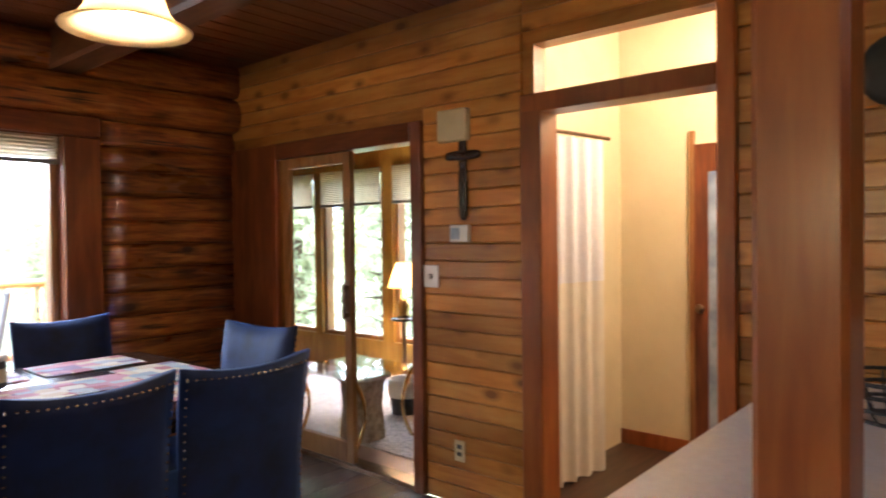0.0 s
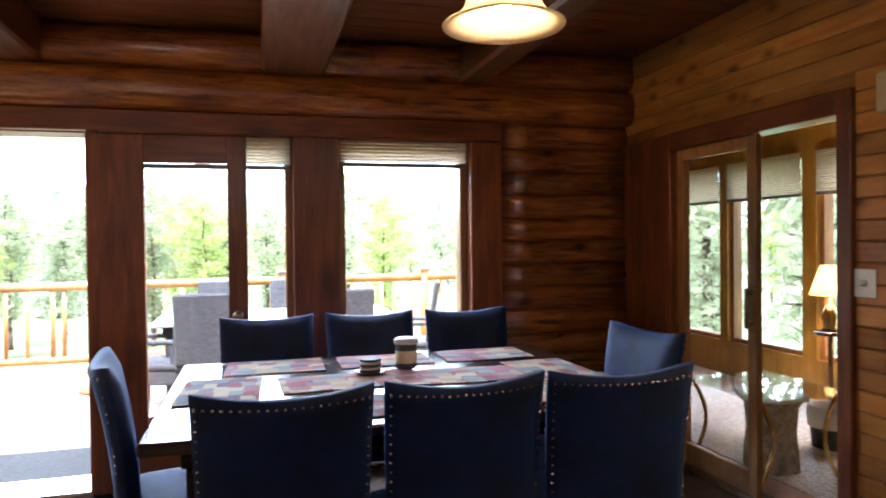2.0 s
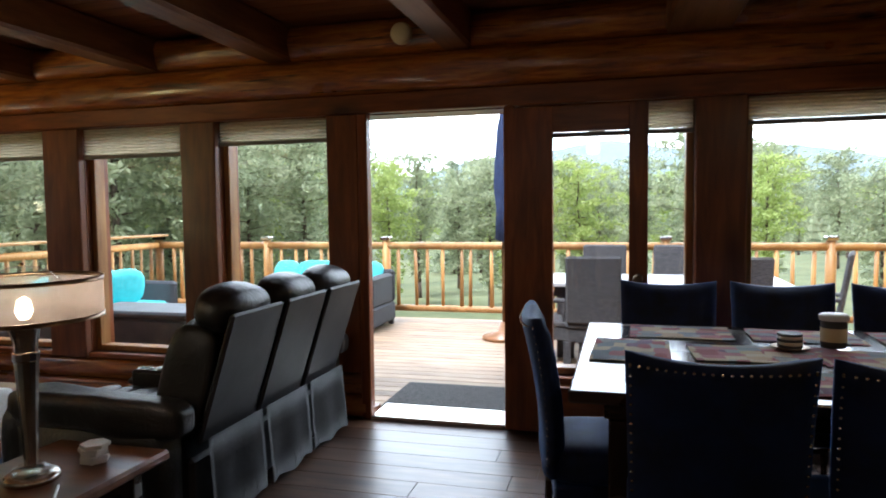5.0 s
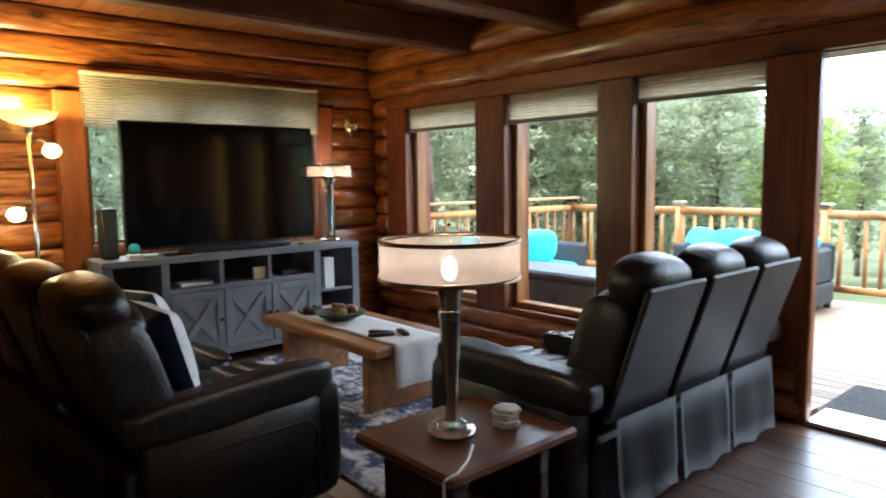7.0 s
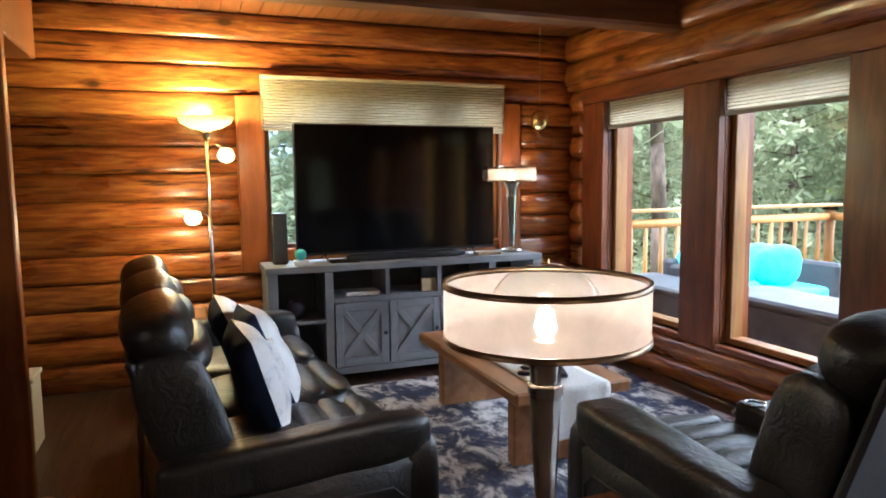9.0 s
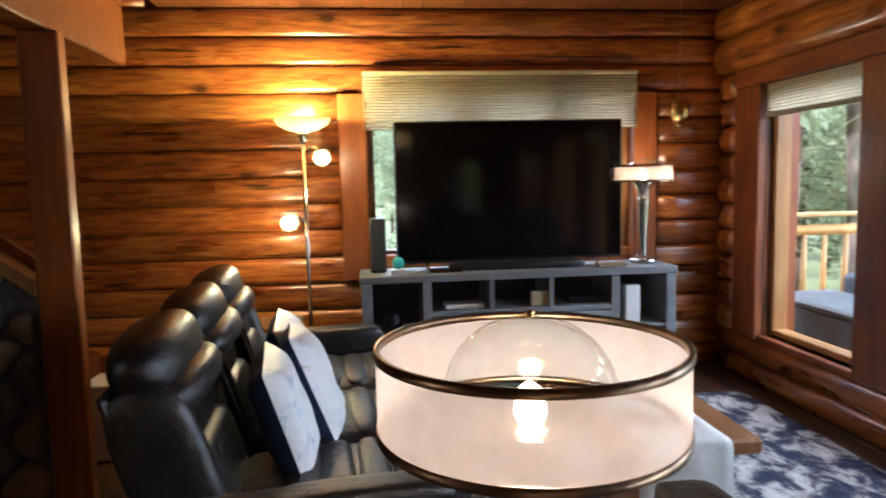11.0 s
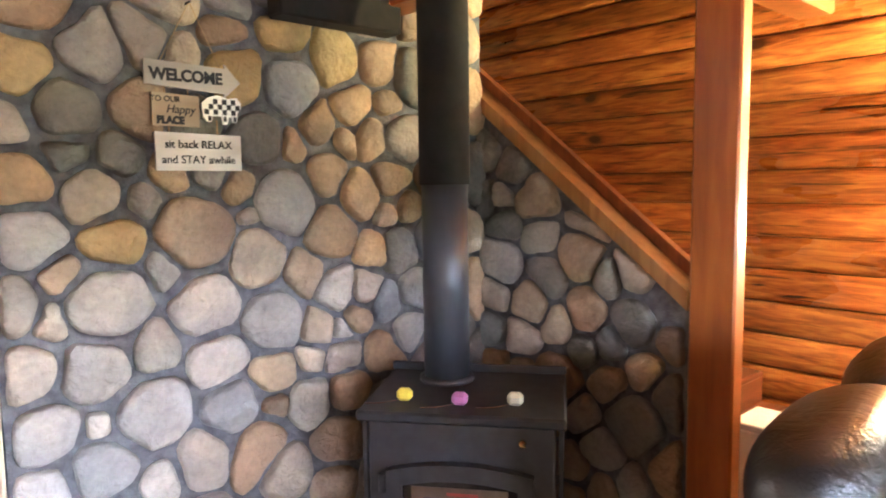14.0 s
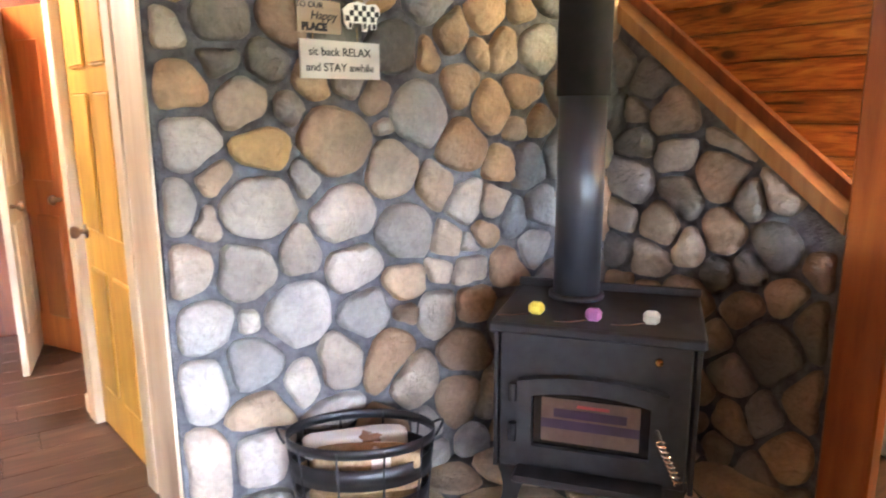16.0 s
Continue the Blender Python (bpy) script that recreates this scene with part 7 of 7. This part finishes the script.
def build_tree(kind, height, seed, bare=0.0):
    rnd = random.Random(seed)
    t = thing("tree", {"pine": "tall green ponderosa pine tree", "fir": "dark green conical fir tree", "aspen": "pale yellow-green young aspen tree"}[kind], "tree", None, "trees below the deck")
    trunk = bmesh.new()
    pts = [Vector((0.15 * noise.noise(Vector((seed, k * 0.4, 0))) * k * 0.3, 0.15 * noise.noise(Vector((seed + 9, k * 0.4, 0))) * k * 0.3, height * k / 8)) for k in range(9)]
    r0 = height * 0.017
    for k in range(8):
        rod(trunk, pts[k] - Vector((0, 0, 0.05)), pts[k + 1], r0 * (1 - k / 9), r0 * (1 - (k + 1) / 9), 8)
    crown = bmesh.new()
    base = {"pine": 0.16, "fir": 0.06, "aspen": 0.14}[kind] + bare
    wide = {"pine": 0.235, "fir": 0.19, "aspen": 0.24}[kind]
    limbs = {"pine": 52, "fir": 76, "aspen": 48}[kind]
    for k in range(limbs):
        f = base + (1 - base) * (k + rnd.random()) / limbs
        s = (1 - f) / (1 - base)
        if kind == "fir":
            reach = height * wide * (0.10 + 0.95 * s)
        else:
            reach = height * wide * (0.25 + math.sin(min(1, s * 1.15 + 0.12) * math.pi) * 0.85) * rnd.uniform(0.6, 1.15)
        a = k * 2.4 + rnd.uniform(-0.5, 0.5)
        i = min(7, int(f * 8))
        o = pts[i].lerp(pts[i + 1], f * 8 - i)
        droop = -0.22 if kind == "fir" else 0.16
        tip = o + Vector((math.cos(a) * reach, math.sin(a) * reach, reach * (droop + rnd.uniform(-0.12, 0.12))))
        rod(trunk, o, tip, r0 * 0.24 * (0.3 + s), r0 * 0.05, 5)
        m = max(2, int(reach / (height * 0.033)))
        for j in range(m):
            q = o.lerp(tip, (j + 1.0) / m) + Vector((rnd.gauss(0, 1), rnd.gauss(0, 1), rnd.gauss(0, 0.6))) * height * 0.012
            clump(crown, q, height * rnd.uniform(0.034, 0.06), rnd, 24)
    part("trunk", trunk, M_BARK, t, "brown bark trunk and limbs", True)
    part("crown", crown, {"pine": M_NEEDLE, "fir": M_NEEDLE2, "aspen": M_ASPEN}[kind], t, "uneven leafy crown")
    return t


protos = [build_tree("pine", 13, 1), build_tree("pine", 11, 2), build_tree("fir", 12, 3), build_tree("fir", 14, 4), build_tree("aspen", 7, 5), build_tree("pine", 12, 6), build_tree("pine", 15, 7, 0.28)]
rt = random.Random(21)
spots = []
near = [(-12.2, 11.6, 6, 0.9), (-8.6, 7.8, 6, 0.8), (-16.5, 20.5, 0, 0.9), (-21, 12.5, 1, 1.0), (-12.5, 27, 5, 0.75), (-22, 5.2, 3, 0.9), (-21, 0.8, 0, 0.95), (-19.0, 8.4, 2, 0.8), (-26, 20, 0, 1.0), (-18.5, 26, 3, 0.8),
        (11.0, 8.5, 2, 0.8), (12.0, 12, 0, 0.85), (10.5, 5.0, 3, 0.75), (13, 6.5, 1, 0.9), (11.6, 14.8, 5, 0.8), (-0.9, 27, 4, 0.85), (3.4, 26, 5, 0.58)]
for x, y, k, s in near:
    spots.append((x, y, k, s))
while len(spots) < 230:
    a, d = radians(rt.uniform(-8, 200)), rt.uniform(24, 85)
    x, y = d * math.cos(a), d * math.sin(a) + 2
    if y < -14 or any((x - p[0]) ** 2 + (y - p[1]) ** 2 < 6 for p in spots):
        continue
    k = rt.choice((0, 1, 5, 0, 1, 5, 2, 4, 4))
    west = max(0.0, min(1.0, (-x / d - 0.25) * 2.5))
    top = 1.4 + d * math.tan(radians(rt.uniform(2.5, 5.5) + 6 * west))
    spots.append((x, y, k, min(1.1, (top - ground_z(x, y)) / (13, 11, 12, 14, 7, 12, 15)[k])))
placed = set()
for x, y, k, s in spots:
    m = pose(x, y, ground_z(x, y) - 0.1, 0, 0, rt.uniform(0, 360))
    if k in placed:
        c = copy_thing(protos[k], m)
        c.scale = (s, s, s)
    else:
        placed.add(k)
        protos[k].matrix_world = m @ Matrix.Diagonal((s, s, s, 1))

# woods too far to count
bm = bmesh.new()
for _ in range(2600):
    a, d = radians(rt.uniform(-10, 200)), rt.uniform(88, 210)
    x, y = d * math.cos(a), d * math.sin(a)
    h = rt.uniform(5, 8.5)
    z = ground_z(x, y) - 0.3
    for j in range(4):
        lo, hi, r = z + h * (0.08 + 0.2 * j), z + h * (0.45 + 0.19 * j), h * (0.20 - 0.04 * j)
        ring = [bm.verts.new((x + r * math.cos(k * 1.047 + j) * rt.uniform(0.6, 1.2), y + r * math.sin(k * 1.047 + j) * rt.uniform(0.6, 1.2), lo + rt.uniform(-0.3, 0.3))) for k in range(6)]
        tip = bm.verts.new((x, y, hi))
        for k in range(6):
            bm.faces.new((ring[k], ring[(k + 1) % 6], tip))
solid("far_woods", bm, M_NEEDLE, "dense far conifer woods on the slope", "woods", "stuff")

# ---- stones and flagstones, piece by piece: across the wall, height, radius ----
# daylight is built into the kinds: pale in the lit lower part, darker above
SOUTH_STONES = {}
SOUTH_STONES["ochre"] = [(0.1, 1.82, 0.08), (0.74, 1.87, 0.11), (0.93, 2.03, 0.07), (1.15, 1.97, 0.1), (0.32, 1.32, 0.09)]
SOUTH_STONES["grey"] = [(0.29, 1.89, 0.08), (0.04, 1.68, 0.07), (0.44, 1.95, 0.06), (0.55, 1.91, 0.05), (1.46, 1.68, 0.09), (0.26, 1.47, 0.08), (0.42, 1.45, 0.05), (0.63, 1.54, 0.05), (0.91, 1.43, 0.13), (0.79, 1.39, 0.04), (1.37, 1.37, 0.05), (1.46, 0.88, 0.07), (0.43, 0.97, 0.08), (1.14, 0.81, 0.07), (0.56, 0.55, 0.1), (0.88, 0.41, 0.11)]
SOUTH_STONES["dark"] = [(0.2, 1.73, 0.1), (0.2, 1.6, 0.06), (0.34, 1.6, 0.05), (0.81, 1.66, 0.1)]
SOUTH_STONES["tan"] = [(0.07, 1.52, 0.08), (0.95, 1.64, 0.06), (1.21, 1.8, 0.08), (1.17, 1.67, 0.05), (1.38, 1.82, 0.04), (1.3, 1.68, 0.08), (0.5, 1.52, 0.05), (0.74, 1.49, 0.06), (1.24, 1.45, 0.09), (1.39, 1.52, 0.08), (1.49, 1.39, 0.06), (0.16, 1.24, 0.06), (0.8, 1.24, 0.11), (0.98, 1.17, 0.08), (1.3, 1.22, 0.08), (1.21, 0.97, 0.06), (1.03, 0.95, 0.06), (0.84, 0.81, 0.08), (0.27, 0.44, 0.08)]
SOUTH_STONES["brown"] = [(0.7, 2.0, 0.05), (0.4, 1.74, 0.07), (1.05, 1.72, 0.08), (1.33, 1.98, 0.08), (1.09, 1.54, 0.09), (0.57, 1.34, 0.13), (1.1, 1.31, 0.11), (1.34, 0.8, 0.08), (0.85, 0.69, 0.04), (1.15, 0.67, 0.09), (0.77, 0.53, 0.11), (1.1, 0.48, 0.11), (1.08, 0.29, 0.1)]
SOUTH_STONES["blue"] = [(0.94, 1.85, 0.11), (0.04, 1.16, 0.07), (0.47, 1.24, 0.06), (1.43, 1.22, 0.09), (0.84, 1.0, 0.12), (1.37, 1.0, 0.08), (1.5, 1.04, 0.07), (0.67, 0.72, 0.1), (0.25, 0.61, 0.1)]
SOUTH_STONES["pale"] = [(0.09, 1.35, 0.09), (0.13, 1.11, 0.04), (0.29, 1.14, 0.12), (0.6, 1.08, 0.12), (1.12, 1.09, 0.09), (1.26, 1.08, 0.08), (1.14, 0.92, 0.04), (0.06, 0.95, 0.08), (0.24, 0.93, 0.1), (0.63, 0.9, 0.11), (1.0, 0.83, 0.04), (0.41, 0.76, 0.12), (0.1, 0.77, 0.09), (0.24, 0.75, 0.04), (0.99, 0.66, 0.1), (0.08, 0.58, 0.08), (0.43, 0.51, 0.08), (0.07, 0.28, 0.08), (0.26, 0.27, 0.1)]
# mostly dark kinds, which hold the shade of the stair side
STAIR_STONES = {}
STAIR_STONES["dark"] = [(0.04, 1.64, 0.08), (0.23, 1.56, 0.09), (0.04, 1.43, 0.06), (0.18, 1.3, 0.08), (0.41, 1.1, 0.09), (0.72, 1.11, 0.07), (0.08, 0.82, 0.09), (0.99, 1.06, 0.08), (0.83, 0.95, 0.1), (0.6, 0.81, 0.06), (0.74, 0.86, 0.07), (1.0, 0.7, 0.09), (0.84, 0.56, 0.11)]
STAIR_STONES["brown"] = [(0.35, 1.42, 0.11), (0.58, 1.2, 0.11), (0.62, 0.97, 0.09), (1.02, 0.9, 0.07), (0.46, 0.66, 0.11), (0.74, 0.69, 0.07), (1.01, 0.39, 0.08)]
STAIR_STONES["grey"] = [(0.16, 1.43, 0.05), (0.37, 1.27, 0.09), (0.15, 1.13, 0.11), (0.62, 1.33, 0.09), (0.84, 1.15, 0.09), (0.11, 0.98, 0.09), (0.28, 0.82, 0.09)]
STAIR_STONES["tan"] = [(0.31, 0.96, 0.11), (0.46, 0.88, 0.07), (0.89, 0.77, 0.08), (0.1, 0.66, 0.06)]


def laid(groups):
    return [(x, z, r, kind) for kind, rows in groups.items() for x, z, r in rows]


rs = random.Random(12)
for x, z, poly, kind in stone_cells((0.0, 0.0, 1.935, CEIL), rs, 0.255, 0.10, 2600, lambda u, v: True, laid(SOUTH_STONES)):
    ob = new("stone", as_mesh("stone", stone_mesh(poly, x, z, 0.0115, rs.uniform(0.034, 0.056), rs, 22), STONES[kind], True))
    ob.parent = stone_wall
    ob.matrix_local = Matrix.Translation((-1.36 - x, SY, z)) @ FACE
SIDE = Matrix(((0, 0, 1, 0), (1, 0, 0, 0), (0, 1, 0, 0), (0, 0, 0, 1)))
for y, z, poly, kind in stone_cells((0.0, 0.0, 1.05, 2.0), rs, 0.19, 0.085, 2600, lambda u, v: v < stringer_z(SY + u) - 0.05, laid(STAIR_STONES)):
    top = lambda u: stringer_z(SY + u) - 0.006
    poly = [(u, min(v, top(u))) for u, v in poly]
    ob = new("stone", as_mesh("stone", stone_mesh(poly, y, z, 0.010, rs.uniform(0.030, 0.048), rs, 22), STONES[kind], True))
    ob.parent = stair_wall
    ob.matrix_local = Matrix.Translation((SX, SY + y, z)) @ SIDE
for x, y, poly, kind in stone_cells((SX + 0.01, SY + 0.06, -1.37, 1.11), rs, 0.42, 0.20):
    ob = new("flagstone", as_mesh("flagstone", stone_mesh(poly, x, y, 0.008, 0.016, rs, 18, True), M_FLAG))
    ob.parent = hearth
    ob.matrix_local = pose(x, y, 0.02)
